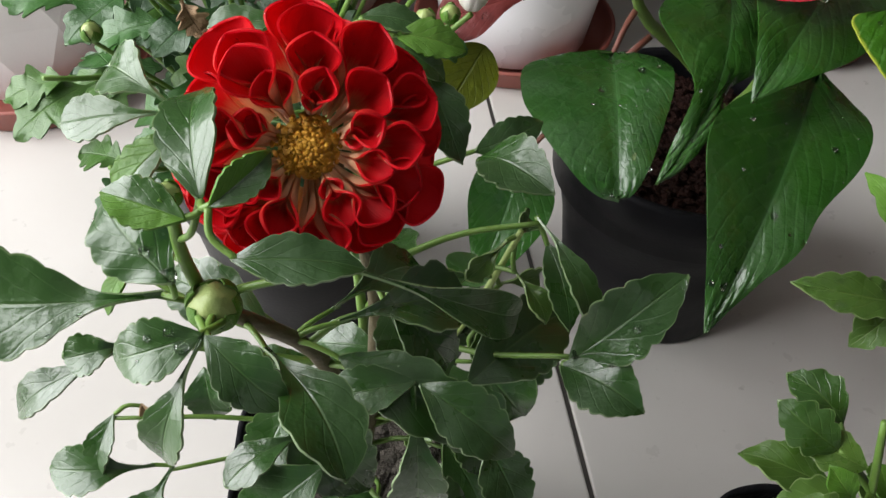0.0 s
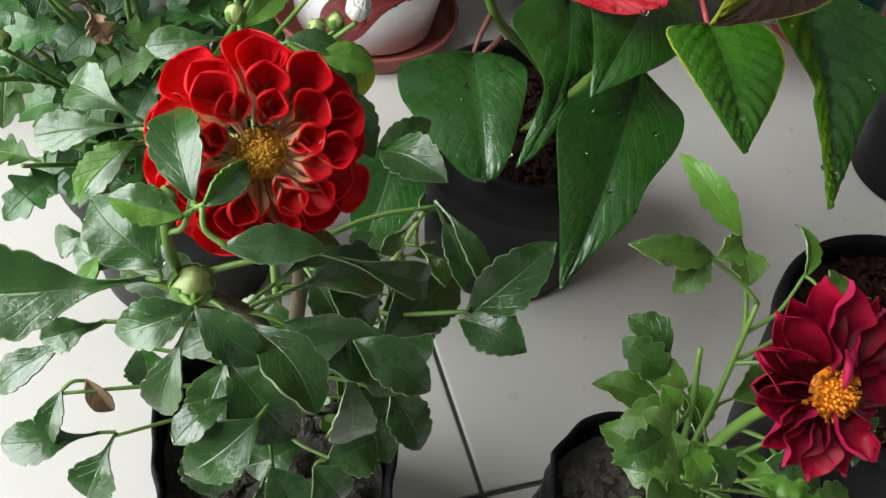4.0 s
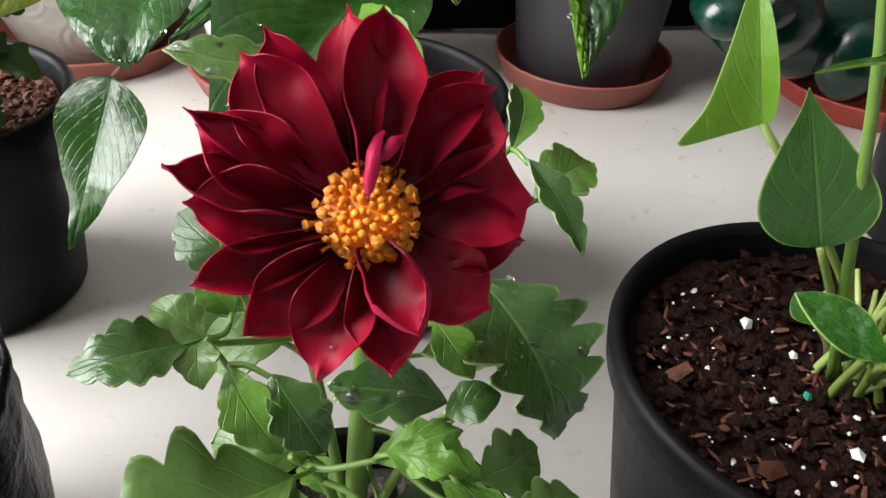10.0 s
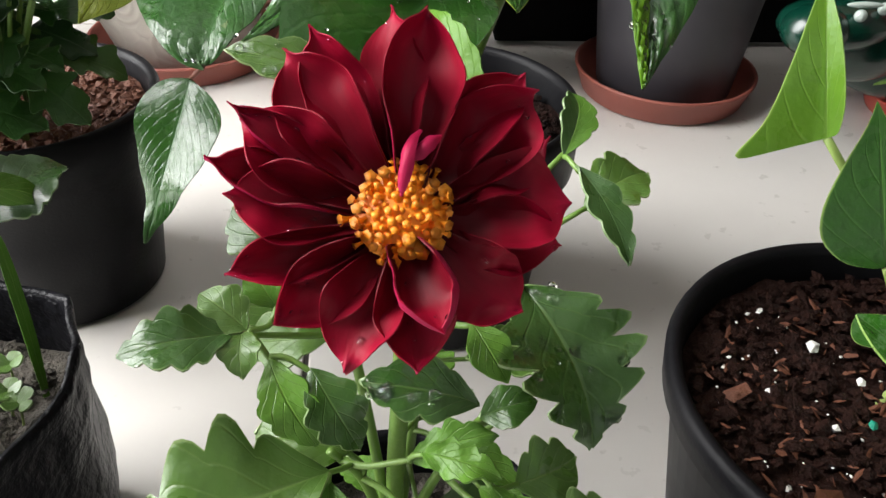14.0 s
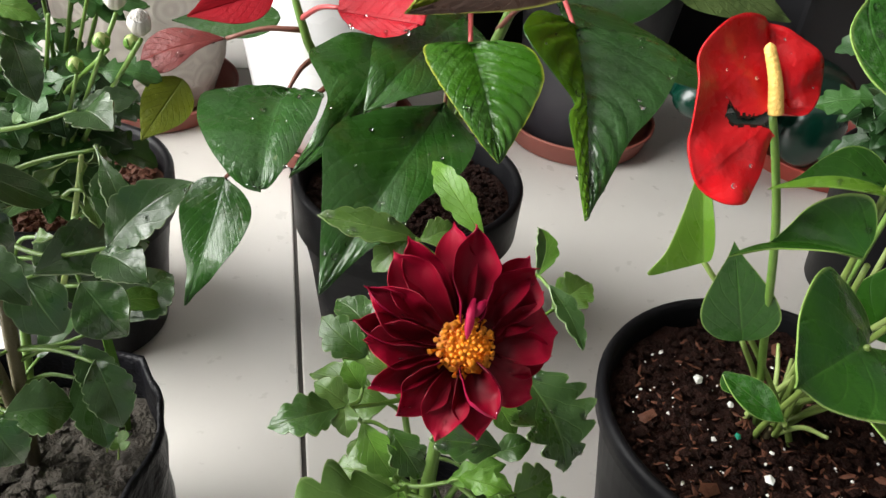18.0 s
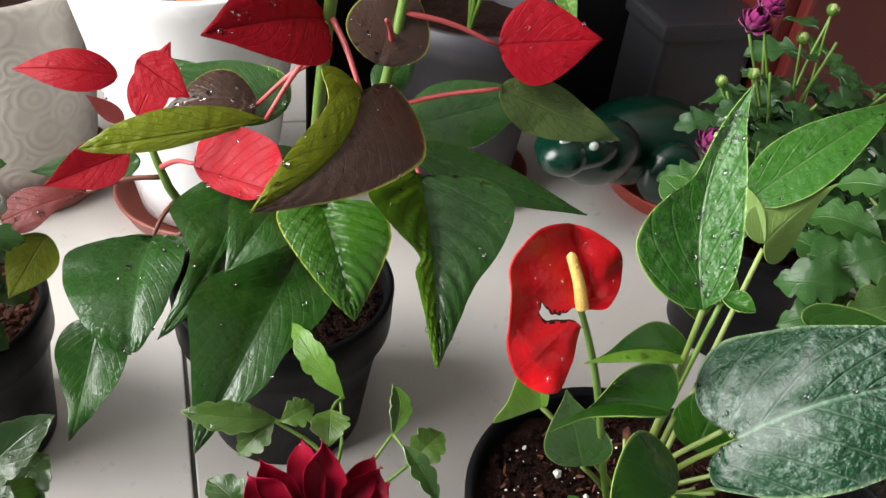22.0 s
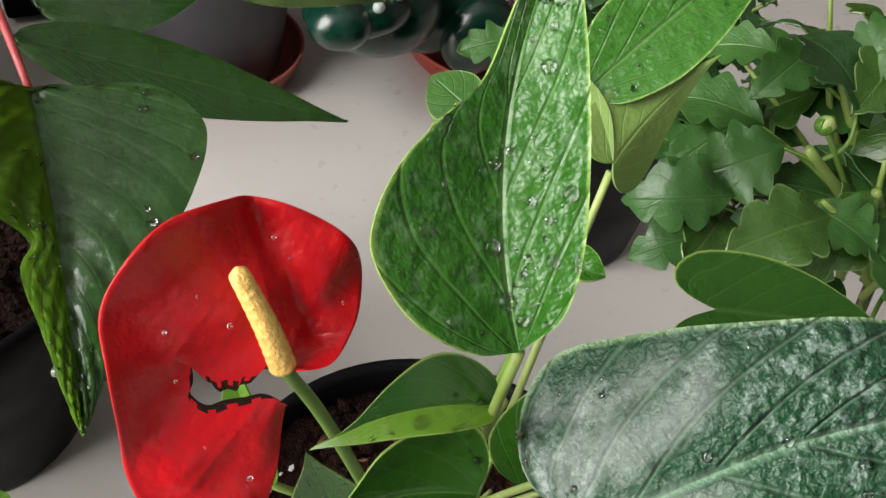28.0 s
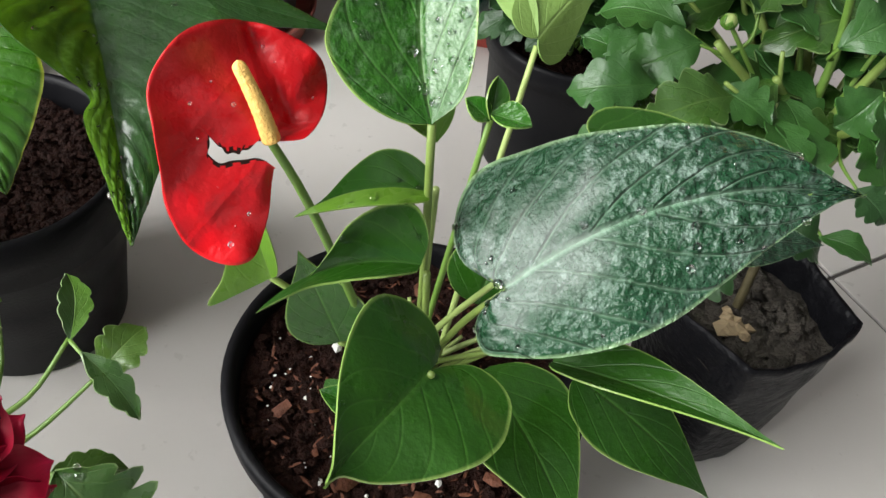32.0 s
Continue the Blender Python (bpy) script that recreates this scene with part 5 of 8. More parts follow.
leaf(red_dahlia, (-0.1747, -0.0271, 0.2491), (-0.2047, -0.0339, 0.2354), (-0.2, -0.4, 0.9), 0.0107, seed=198, shape='spat',top='da_top',back='da_under',teeth=9,bite=.11,ns=44,bow=0.12,fold=0.26,wave=0.06,curl=0.07,twist=0.20,side=0.03)
leaf(red_dahlia, (-0.1669, -0.0195, 0.2650), (-0.1774, -0.0072, 0.2628), (-0.3, -0.5, 0.8), 0.0095, seed=199, shape='oval',top='da_pale',back='da_under',teeth=9,bite=.11,ns=44,bow=0.11,fold=0.21,wave=0.06,curl=0.00,twist=0.03,side=0.04)
leaf(red_dahlia, (-0.1711, -0.0168, 0.2671), (-0.1762, -0.0264, 0.2611), (-0.5, -0.5, 0.6), 0.0062, seed=200, shape='oval',top='da_lime',back='da_under',ns=44,bow=0.11,fold=0.23,wave=0.05,curl=0.01,twist=0.05,side=0.00)
leaf(red_dahlia, (-0.1573, 0.0077, 0.2866), (-0.1765, 0.0013, 0.2694), (-0.5, -0.4, 0.8), 0.0126, seed=201, shape='oval',top='da_pale',half='da_lime',back='da_under',teeth=9,bite=.11,ns=44,bow=.1,fold=0.30,wave=0.09,curl=0.06,twist=0.06,side=0.01)
leaf(red_dahlia, (-0.1724, 0.0082, 0.2495), (-0.1874, 0.0124, 0.2423), (-0.3, -0.5, 0.8), 0.0106, seed=202, shape='spat',top='da_pale',back='da_under',teeth=9,bite=.11,ns=44,bow=0.08,fold=0.18,wave=0.11,curl=0.09,twist=-0.14,side=-0.00)
leaf(red_dahlia, (-0.1245, 0.0421, 0.2948), (-0.1517, 0.0430, 0.2931), (-0.2, -0.5, 0.8), 0.0101, seed=203, shape='spat',top='da_pale',back='da_under',teeth=9,bite=.11,ns=44,bow=0.12,fold=0.16,wave=0.06,curl=0.02,twist=-0.13,side=0.03)
leaf(red_dahlia, (-0.1230, 0.0440, 0.2974), (-0.1045, 0.0629, 0.3044), (0.2, -0.7, 0.6), 0.0087, seed=204, shape='oval',top='da_lime',back='da_under',teeth=9,bite=.11,fold=.3,ns=44,bow=0.10,wave=0.11,curl=0.08,twist=-0.19,side=-0.04)
leaf(red_dahlia, (-0.1381, -0.0136, 0.2000), (-0.1179, -0.0361, 0.1769), (0, -0.5, 0.85), 0.0262, seed=147, shape='oval',top='da_top',back='da_under',teeth=9,bite=.11,ns=44,drops=6,bow=0.14,fold=0.25,wave=0.09,curl=0.07,twist=0.19,side=-0.02)
leaf(red_dahlia, (-0.1390, -0.0134, 0.2001), (-0.1526, -0.0283, 0.1794), (-0.3, -0.5, 0.8), 0.0167, seed=148, shape='oval',top='da_pale',back='da_under',teeth=9,bite=.11,ns=44,bow=0.11,fold=0.20,wave=0.10,curl=0.09,twist=-0.08,side=0.04)
leaf(red_dahlia, (-0.0801, -0.0238, 0.1791), (-0.0698, -0.0423, 0.1607), (0.2, -0.5, 0.8), 0.0189, seed=151, shape='oval',top='da_top',back='da_under',teeth=9,bite=.11,ns=44,bow=0.09,fold=0.16,wave=0.10,curl=0.09,twist=-0.02,side=-0.00)
leaf(red_dahlia, (-0.1791, -0.0192, 0.1751), (-0.1924, -0.0335, 0.1579), (-0.3, -0.5, 0.8), 0.0178, seed=152, shape='spat',top='da_pale',back='da_under',teeth=9,bite=.11,ns=44,bow=0.07,fold=0.14,wave=0.05,curl=0.07,twist=0.03,side=0.02)
leaf(red_dahlia, (-0.1836, -0.0187, 0.1759), (-0.2151, -0.0194, 0.1812), (-0.2, -0.4, 0.9), 0.0153, seed=153, shape='spat',top='da_pale',back='da_under',teeth=9,bite=.11,ns=44,bow=0.13,fold=0.20,wave=0.06,curl=0.12,twist=-0.08,side=0.04)
leaf(red_dahlia, (-0.1933, -0.0104, 0.1940), (-0.2011, -0.0229, 0.1762), (-0.3, -0.5, 0.8), 0.0097, seed=251, shape='oval',top='da_top',back='da_under',teeth=9,bite=.11,ns=44,bow=0.10,fold=0.28,wave=0.07,curl=0.04,twist=0.07,side=-0.02)
leaf(red_dahlia, (-0.1475, -0.0131, 0.1546), (-0.1477, -0.0327, 0.1336), (0, -0.6, 0.8), 0.0235, seed=195, shape='oval',top='da_top',back='da_under',teeth=9,bite=.11,ns=44,bow=0.05,fold=0.10,wave=0.10,curl=0.03,twist=0.07,side=-0.03)
leaf(red_dahlia, (-0.0877, -0.0100, 0.1741), (-0.0776, -0.0243, 0.1568), (0.1, -0.5, 0.8), 0.0160, seed=202, shape='oval',top='da_pale',back='da_under',teeth=9,bite=.11,ns=44,bow=0.08,fold=0.18,wave=0.11,curl=0.09,twist=-0.14,side=-0.00)
leaf(red_dahlia, (-0.1144, -0.0250, 0.1500), (-0.1364, -0.0230, 0.1385), (0, -0.4, 0.9), 0.0188, seed=203, shape='oval',top='da_pale',back='da_under',teeth=9,bite=.11,ns=44,bow=0.12,fold=0.16,wave=0.06,curl=0.02,twist=-0.13,side=0.03)
leaf(red_dahlia, (-0.1022, 0.0143, 0.2125), (-0.0853, 0.0035, 0.1835), (0, -0.5, 0.85), 0.0219, seed=204, shape='oval',top='da_top',back='da_under',teeth=9,bite=.11,ns=44,bow=0.10,fold=0.26,wave=0.09,curl=0.02,twist=-0.34,side=-0.02)
leaf(red_dahlia, (-0.0754, -0.0045, 0.1805), (-0.0543, 0.0165, 0.1895), (0.1, -0.5, 0.85), 0.0252, seed=196, shape='oval',top='da_top',back='da_under',teeth=9,bite=.11,ns=44,bow=0.13,fold=0.17,wave=0.10,curl=0.13,twist=-0.27,side=-0.04)
leaf(red_dahlia, (-0.1666, 0.0004, 0.1982), (-0.1652, -0.0078, 0.1809), (-0.2, -0.4, 0.9), 0.0151, seed=197, shape='oval',top='da_pale',back='da_under',teeth=9,bite=.11,ns=44,bow=0.13,fold=0.25,wave=0.11,curl=0.07,twist=-0.12,side=0.03)
leaf(red_dahlia, (-0.1116, 0.0069, 0.1929), (-0.1349, 0.0165, 0.1857), (0, -0.4, 0.9), 0.0156, seed=198, shape='oval',top='da_top',back='da_under',teeth=9,bite=.11,ns=44,bow=0.12,fold=0.26,wave=0.06,curl=0.07,twist=0.20,side=0.03)
leaf(red_dahlia, (-0.0918, -0.0124, 0.1604), (-0.0790, -0.0350, 0.1400), (0.1, -0.4, 0.9), 0.0188, seed=199, shape='oval',top='da_pale',back='da_under',teeth=9,bite=.11,ns=44,bow=0.11,fold=0.21,wave=0.06,curl=0.00,twist=0.03,side=0.04)
leaf(red_dahlia, (-0.1086, -0.0454, 0.1750), (-0.0874, -0.0375, 0.1679), (0, -0.5, 0.85), 0.0212, seed=200, shape='oval',top='da_pale',back='da_under',teeth=9,bite=.11,ns=44,bow=0.11,fold=0.23,wave=0.05,curl=0.01,twist=0.05,side=0.00)
leaf(red_dahlia, (-0.1141, -0.0466, 0.1747), (-0.1035, -0.0548, 0.1582), (0.1, -0.5, 0.85), 0.0176, seed=201, shape='oval',top='da_pale',back='da_under',teeth=9,bite=.11,ns=44,bow=0.14,fold=0.20,wave=0.08,curl=0.07,twist=0.13,side=0.00)
leaf(red_dahlia, (-0.1283, -0.0451, 0.1771), (-0.1197, -0.0622, 0.1554), (0.1, -0.5, 0.85), 0.0188, seed=202, shape='oval',top='da_pale',back='da_under',teeth=9,bite=.11,ns=44,bow=0.08,fold=0.18,wave=0.11,curl=0.09,twist=-0.14,side=-0.00)
leaf(red_dahlia, (-0.1312, -0.0356, 0.1953), (-0.1575, -0.0397, 0.1741), (-0.1, -0.5, 0.85), 0.0209, seed=203, shape='oval',top='da_pale',back='da_under',teeth=9,bite=.11,ns=44,bow=0.12,fold=0.16,wave=0.06,curl=0.02,twist=-0.13,side=0.03)
leaf(red_dahlia, (-0.1296, -0.0419, 0.1678), (-0.1445, -0.0646, 0.1465), (-0.1, -0.5, 0.85), 0.0205, seed=204, shape='spat',top='da_pale',back='da_under',teeth=9,bite=.11,ns=44,bow=0.10,fold=0.26,wave=0.09,curl=0.02,twist=-0.34,side=-0.02)
leaf(red_dahlia, (-0.1858, -0.0075, 0.1941), (-0.1791, -0.0130, 0.1794), (-0.2, -0.5, 0.8), 0.0081, seed=433, shape='oval',top='dry',back='dry',fold=.6,ns=44,bow=0.08,wave=0.09,curl=0.02,twist=0.21,side=0.02)
leaf(red_dahlia, (-0.0834, -0.0099, 0.2062), (-0.0675, -0.0228, 0.1891), (0, -0.6, 0.8), 0.0227, seed=367, shape='oval',top='da_pale',back='da_under',ns=44,bow=0.08,fold=0.28,wave=0.10,curl=0.07,twist=0.34,side=0.01)
leaf(red_dahlia, (-0.0759, -0.0071, 0.1922), (-0.0558, 0.0033, 0.1833), (0, -0.5, 0.85), 0.0105, seed=368, shape='oval',top='da_lime',back='da_under',ns=44,bow=.2,fold=0.15,wave=0.09,curl=0.08,twist=0.02,side=0.00)
leaf(red_dahlia, (-0.0843, 0.0190, 0.2075), (-0.0773, 0.0259, 0.2134), (0, -0.5, 0.85), 0.0159, seed=369, shape='oval',top='da_pale',back='da_under',ns=44,bow=0.12,fold=0.16,wave=0.07,curl=0.02,twist=-0.07,side=-0.01)

# wine dahlia
leaf(wine_dahlia, (0.0105, -0.0712, 0.1958), (-0.0139, -0.0783, 0.1974), (-0.2, -0.4, 0.9), 0.0146, seed=148, shape='oval',top='wi_top',back='da_under',teeth=6,bite=.35,ns=30,nv=5,bow=0.11,fold=0.20,wave=0.10,curl=0.09,twist=-0.08,side=0.04)
leaf(wine_dahlia, (0.0131, -0.0708, 0.1962), (0.0021, -0.0645, 0.2023), (-0.2, -0.4, 0.9), 0.0121, seed=149, shape='oval',top='wi_pale',back='da_under',teeth=4,bite=.25,ns=26,bow=0.06,fold=0.14,wave=0.07,curl=0.10,twist=-0.03,side=-0.02)
leaf(wine_dahlia, (0.0120, -0.0707, 0.1963), (0.0124, -0.0806, 0.1914), (-0.1, -0.5, 0.85), 0.0094, seed=247, shape='oval',top='wi_pale',back='da_under',teeth=4,bite=.25,bow=0.12,fold=0.24,wave=0.09,curl=0.07,twist=-0.05,side=-0.01)
leaf(wine_dahlia, (0.0306, -0.0856, 0.1650), (-0.0125, -0.0998, 0.1623), (-0.2, -0.5, 0.85), 0.0336, seed=150, shape='oval',top='wi_pale',back='da_under',teeth=5,bite=.42,ns=34,nv=6,bow=0.05,fold=0.28,wave=0.10,curl=0.03,twist=0.13,side=0.02)
leaf(wine_dahlia, (0.0302, -0.0872, 0.1638), (0.0319, -0.1066, 0.1447), (0, -0.55, 0.85), 0.0197, seed=151, shape='oval',top='da_lime',back='da_under',teeth=5,bite=.35,ns=30,nv=5,bow=0.09,fold=0.16,wave=0.10,curl=0.09,twist=-0.02,side=-0.00)
leaf(wine_dahlia, (0.0520, -0.0991, 0.1581), (0.0523, -0.1254, 0.1421), (0, -0.6, 0.8), 0.0206, seed=152, shape='oval',top='wi_pale',back='da_under',teeth=5,bite=.42,ns=30,nv=5,bow=0.07,fold=0.14,wave=0.05,curl=0.07,twist=0.03,side=0.02)
leaf(wine_dahlia, (0.0676, -0.0917, 0.1665), (0.0898, -0.1191, 0.1436), (0.3, -0.5, 0.8), 0.0157, seed=153, shape='oval',top='da_lime',back='da_under',teeth=4,bite=.25,ns=28,fold=.3,bow=0.13,wave=0.09,curl=-0.00,twist=0.25,side=-0.01)
leaf(wine_dahlia, (0.0747, -0.0865, 0.1594), (0.0900, -0.0803, 0.1621), (0.2, -0.5, 0.8), 0.0182, seed=154, shape='oval',top='wi_pale',back='da_under',teeth=4,bite=.3,ns=26,bow=0.10,fold=0.23,wave=0.06,curl=0.01,twist=0.29,side=-0.03)
leaf(wine_dahlia, (0.0820, -0.0958, 0.1547), (0.0973, -0.0957, 0.1596), (0.2, -0.5, 0.8), 0.0149, seed=252, shape='oval',top='wi_pale',back='da_under',teeth=4,bite=.3,ns=26,bow=0.10,fold=0.20,wave=0.11,curl=0.07,twist=-0.04,side=0.00)
leaf(wine_dahlia, (0.0762, -0.0622, 0.2008), (0.0900, -0.0947, 0.1836), (0.2, -0.55, 0.8), 0.0331, seed=155, shape='oval',top='wi_top',back='da_under',teeth=7,bite=.42,ns=36,nv=6,drops=24,bow=0.08,fold=0.26,wave=0.08,curl=0.08,twist=-0.18,side=0.02)
leaf(wine_dahlia, (0.0632, -0.0942, 0.1957), (0.0386, -0.0911, 0.2002), (0, -0.5, 0.85), 0.0131, seed=156, shape='oval',top='wi_top',back='da_under',teeth=5,bite=.3,ns=28,nv=5,drops=14,bow=.1,fold=0.11,wave=0.05,curl=-0.00,twist=-0.30,side=-0.02)
leaf(wine_dahlia, (0.0906, -0.0264, 0.2151), (0.0958, -0.0056, 0.2244), (0.1, -0.7, 0.6), 0.0110, seed=196, shape='oval',top='da_pale',half='da_lime',back='da_under',teeth=5,bite=.2,fold=.3,ns=26,bow=0.13,wave=0.08,curl=0.10,twist=0.30,side=-0.03)
leaf(wine_dahlia, (0.0954, -0.0361, 0.2055), (0.1139, -0.0257, 0.2102), (0.1, -0.5, 0.85), 0.0158, seed=197, shape='oval',top='wi_pale',back='da_under',teeth=5,bite=.25,ns=28,nv=5,bow=0.13,fold=0.25,wave=0.11,curl=0.07,twist=-0.12,side=0.03)
leaf(wine_dahlia, (0.0924, -0.0328, 0.2161), (0.1034, -0.0540, 0.2003), (0.3, -0.5, 0.8), 0.0106, seed=198, shape='oval',top='da_pale',back='da_under',teeth=5,bite=.25,ns=26,bow=.08,fold=0.26,wave=0.11,curl=-0.01,twist=0.05,side=0.02)
leaf(wine_dahlia, (0.0415, -0.0216, 0.2320), (0.0052, -0.0166, 0.2398), (-0.1, -0.5, 0.85), 0.0127, seed=199, shape='oval',top='wi_pale',back='da_under',teeth=6,bite=.25,ns=30,nv=5,drops=6,bow=0.11,fold=0.21,wave=0.06,curl=0.00,twist=0.03,side=0.04)
leaf(wine_dahlia, (0.0405, -0.0214, 0.2320), (0.0250, -0.0279, 0.2215), (-0.2, -0.6, 0.8), 0.0128, seed=200, shape='oval',top='wi_pale',back='da_under',teeth=5,bite=.25,ns=26,bow=0.11,fold=0.23,wave=0.05,curl=0.01,twist=0.05,side=0.00)
leaf(wine_dahlia, (0.0433, -0.0225, 0.2311), (0.0576, -0.0175, 0.2326), (0.1, -0.5, 0.85), 0.0120, seed=201, shape='oval',top='wi_pale',back='da_under',teeth=5,bite=.25,ns=26,bow=0.14,fold=0.20,wave=0.08,curl=0.07,twist=0.13,side=0.00)
leaf(wine_dahlia, (0.0737, -0.0019, 0.2156), (0.0548, 0.0318, 0.2340), (-0.5, -0.6, 0.6), 0.0134, seed=202, shape='oval',top='da_lime',back='da_under',teeth=6,bite=.2,ns=28,bow=.08,fold=0.16,wave=0.08,curl=0.11,twist=0.13,side=-0.02)
leaf(wine_dahlia, (0.0218, -0.0485, 0.1974), (0.0059, -0.0342, 0.2054), (-0.2, -0.5, 0.85), 0.0156, seed=203, shape='oval',top='wi_top',back='da_under',teeth=5,bite=.25,ns=26,bow=0.12,fold=0.16,wave=0.06,curl=0.02,twist=-0.13,side=0.03)
leaf(wine_dahlia, (0.0180, -0.0752, 0.1923), (0.0284, -0.0874, 0.1761), (-0.4, -0.5, 0.75), 0.0128, seed=204, shape='oval',top='da_lime',back='da_under',teeth=5,bite=.2,ns=26,bow=0.10,fold=0.26,wave=0.09,curl=0.02,twist=-0.34,side=-0.02)
leaf(wine_dahlia, (0.0271, -0.0775, 0.1908), (0.0380, -0.0887, 0.1761), (0.1, -0.5, 0.85), 0.0138, seed=205, shape='oval',top='wi_top',back='da_under',teeth=5,bite=.25,ns=26,bow=0.13,fold=0.13,wave=0.11,curl=0.01,twist=-0.06,side=-0.03)
leaf(wine_dahlia, (0.0348, -0.0722, 0.1568), (0.0096, -0.0643, 0.1555), (0, -0.4, 0.9), 0.0207, seed=197, shape='oval',top='wi_pale',back='da_under',teeth=5,bite=.42,ns=26,bow=0.13,fold=0.25,wave=0.11,curl=0.07,twist=-0.12,side=0.03)
leaf(wine_dahlia, (0.0849, -0.0892, 0.1414), (0.0600, -0.0958, 0.1375), (0, -0.5, 0.85), 0.0166, seed=198, shape='oval',top='wi_pale',back='da_under',teeth=4,bite=.25,ns=26,bow=0.12,fold=0.26,wave=0.06,curl=0.07,twist=0.20,side=0.03)
leaf(wine_dahlia, (0.0194, -0.0634, 0.1966), (0.0131, -0.0559, 0.2038), (-0.2, -0.5, 0.8), 0.0096, seed=199, shape='oval',top='da_lime',back='da_under',teeth=4,bow=0.11,fold=0.21,wave=0.06,curl=0.00,twist=0.03,side=0.04)
leaf(wine_dahlia, (0.0493, -0.0851, 0.1678), (0.0689, -0.0862, 0.1773), (0, -0.5, 0.85), 0.0098, seed=200, shape='oval',top='da_lime',back='da_under',teeth=5,bite=.4,wave=.3,bow=0.11,fold=0.23,curl=-0.02,twist=-0.23,side=0.01)
leaf(wine_dahlia, (0.0520, -0.0873, 0.1729), (0.0690, -0.0968, 0.1757), (0, -0.5, 0.85), 0.0090, seed=201, shape='oval',top='da_lime',back='da_under',teeth=5,bite=.4,wave=.3,bow=0.14,fold=0.20,curl=0.06,twist=0.06,side=0.01)
leaf(wine_dahlia, (0.0647, -0.0860, 0.1830), (0.0772, -0.0850, 0.1872), (0.1, -0.5, 0.85), 0.0100, seed=202, shape='oval',top='wi_top',back='da_under',teeth=4,bow=0.08,fold=0.18,wave=0.11,curl=0.09,twist=-0.14,side=-0.00)
leaf(wine_dahlia, (0.0532, -0.0894, 0.1405), (0.0446, -0.0800, 0.1458), (0, -0.5, 0.85), 0.0131, seed=203, shape='oval',top='wi_pale',back='da_under',teeth=4,bow=0.12,fold=0.16,wave=0.06,curl=0.02,twist=-0.13,side=0.03)
leaf(wine_dahlia, (0.0454, -0.0855, 0.1419), (0.0496, -0.0947, 0.1305), (0, -0.5, 0.85), 0.0121, seed=204, shape='oval',top='wi_pale',back='da_under',teeth=4,bow=0.10,fold=0.26,wave=0.09,curl=0.02,twist=-0.34,side=-0.02)
leaf(wine_dahlia, (0.0627, -0.0775, 0.2035), (0.0698, -0.0882, 0.1958), (0, -0.5, 0.85), 0.0096, seed=205, shape='oval',top='da_lime',back='da_under',teeth=4,bow=0.13,fold=0.13,wave=0.11,curl=0.01,twist=-0.06,side=-0.03)
leaf(wine_dahlia, (0.0254, -0.0415, 0.2003), (0.0120, -0.0257, 0.2061), (-0.1, -0.5, 0.85), 0.0162, seed=206, shape='oval',top='wi_top',back='da_under',teeth=5,bite=.25,bow=0.13,fold=0.17,wave=0.12,curl=0.03,twist=0.27,side=-0.03)
leaf(wine_dahlia, (0.0297, -0.0536, 0.1943), (0.0129, -0.0413, 0.1955), (-0.1, -0.5, 0.85), 0.0139, seed=198, shape='oval',top='wi_pale',back='da_under',teeth=5,bite=.25,bow=0.12,fold=0.26,wave=0.06,curl=0.07,twist=0.20,side=0.03)
leaf(wine_dahlia, (0.0303, -0.0560, 0.1811), (0.0078, -0.0518, 0.1752), (-0.1, -0.5, 0.85), 0.0155, seed=199, shape='oval',top='wi_pale',back='da_under',teeth=5,bite=.25,bow=0.11,fold=0.21,wave=0.06,curl=0.00,twist=0.03,side=0.04)
leaf(wine_dahlia, (0.0661, -0.0101, 0.2187), (0.0623, -0.0269, 0.2165), (-0.1, -0.5, 0.85), 0.0169, seed=200, shape='oval',top='wi_pale',back='da_under',teeth=5,bite=.25,bow=0.11,fold=0.23,wave=0.05,curl=0.01,twist=0.05,side=0.00)

# yellow dahlia
leaf(yellow_dahlia, (0.3488, 0.0050, 0.2337), (0.3161, 0.0261, 0.2246), (-0.2, -0.4, 0.9), 0.0265, seed=170, shape='oval',top='ch_top',back='da_under',teeth=5,bite=.38,ns=36,nv=4,bow=0.12,fold=0.29,wave=0.11,curl=0.13,twist=-0.22,side=0.04)
leaf(yellow_dahlia, (0.3574, 0.0249, 0.2287), (0.3420, 0.0543, 0.2295), (-0.2, -0.4, 0.9), 0.0236, seed=171, shape='oval',top='ch_top',back='da_under',teeth=5,bite=.38,ns=36,nv=4,bow=0.06,fold=0.25,wave=0.09,curl=0.02,twist=0.22,side=0.00)
leaf(yellow_dahlia, (0.3621, -0.0169, 0.2441), (0.3754, -0.0390, 0.2379), (0, -0.6, 0.8), 0.0231, seed=172, shape='oval',top='ch_top',back='da_under',teeth=5,bite=.38,ns=36,nv=4,bow=0.07,fold=0.28,wave=0.09,curl=0.03,twist=-0.02,side=-0.01)
leaf(yellow_dahlia, (0.3638, -0.0191, 0.2437), (0.3502, -0.0191, 0.2277), (0, -0.6, 0.8), 0.0191, seed=173, shape='oval',top='ch_top',back='da_under',teeth=5,bite=.38,ns=36,nv=4,bow=0.06,fold=0.19,wave=0.07,curl=0.06,twist=-0.11,side=0.01)
leaf(yellow_dahlia, (0.4140, -0.0549, 0.2575), (0.3998, -0.0513, 0.2396), (0, -0.5, 0.85), 0.0251, seed=174, shape='oval',top='ch_top',back='da_under',teeth=5,bite=.38,ns=36,nv=4,bow=0.13,fold=0.26,wave=0.11,curl=0.05,twist=-0.27,side=0.00)
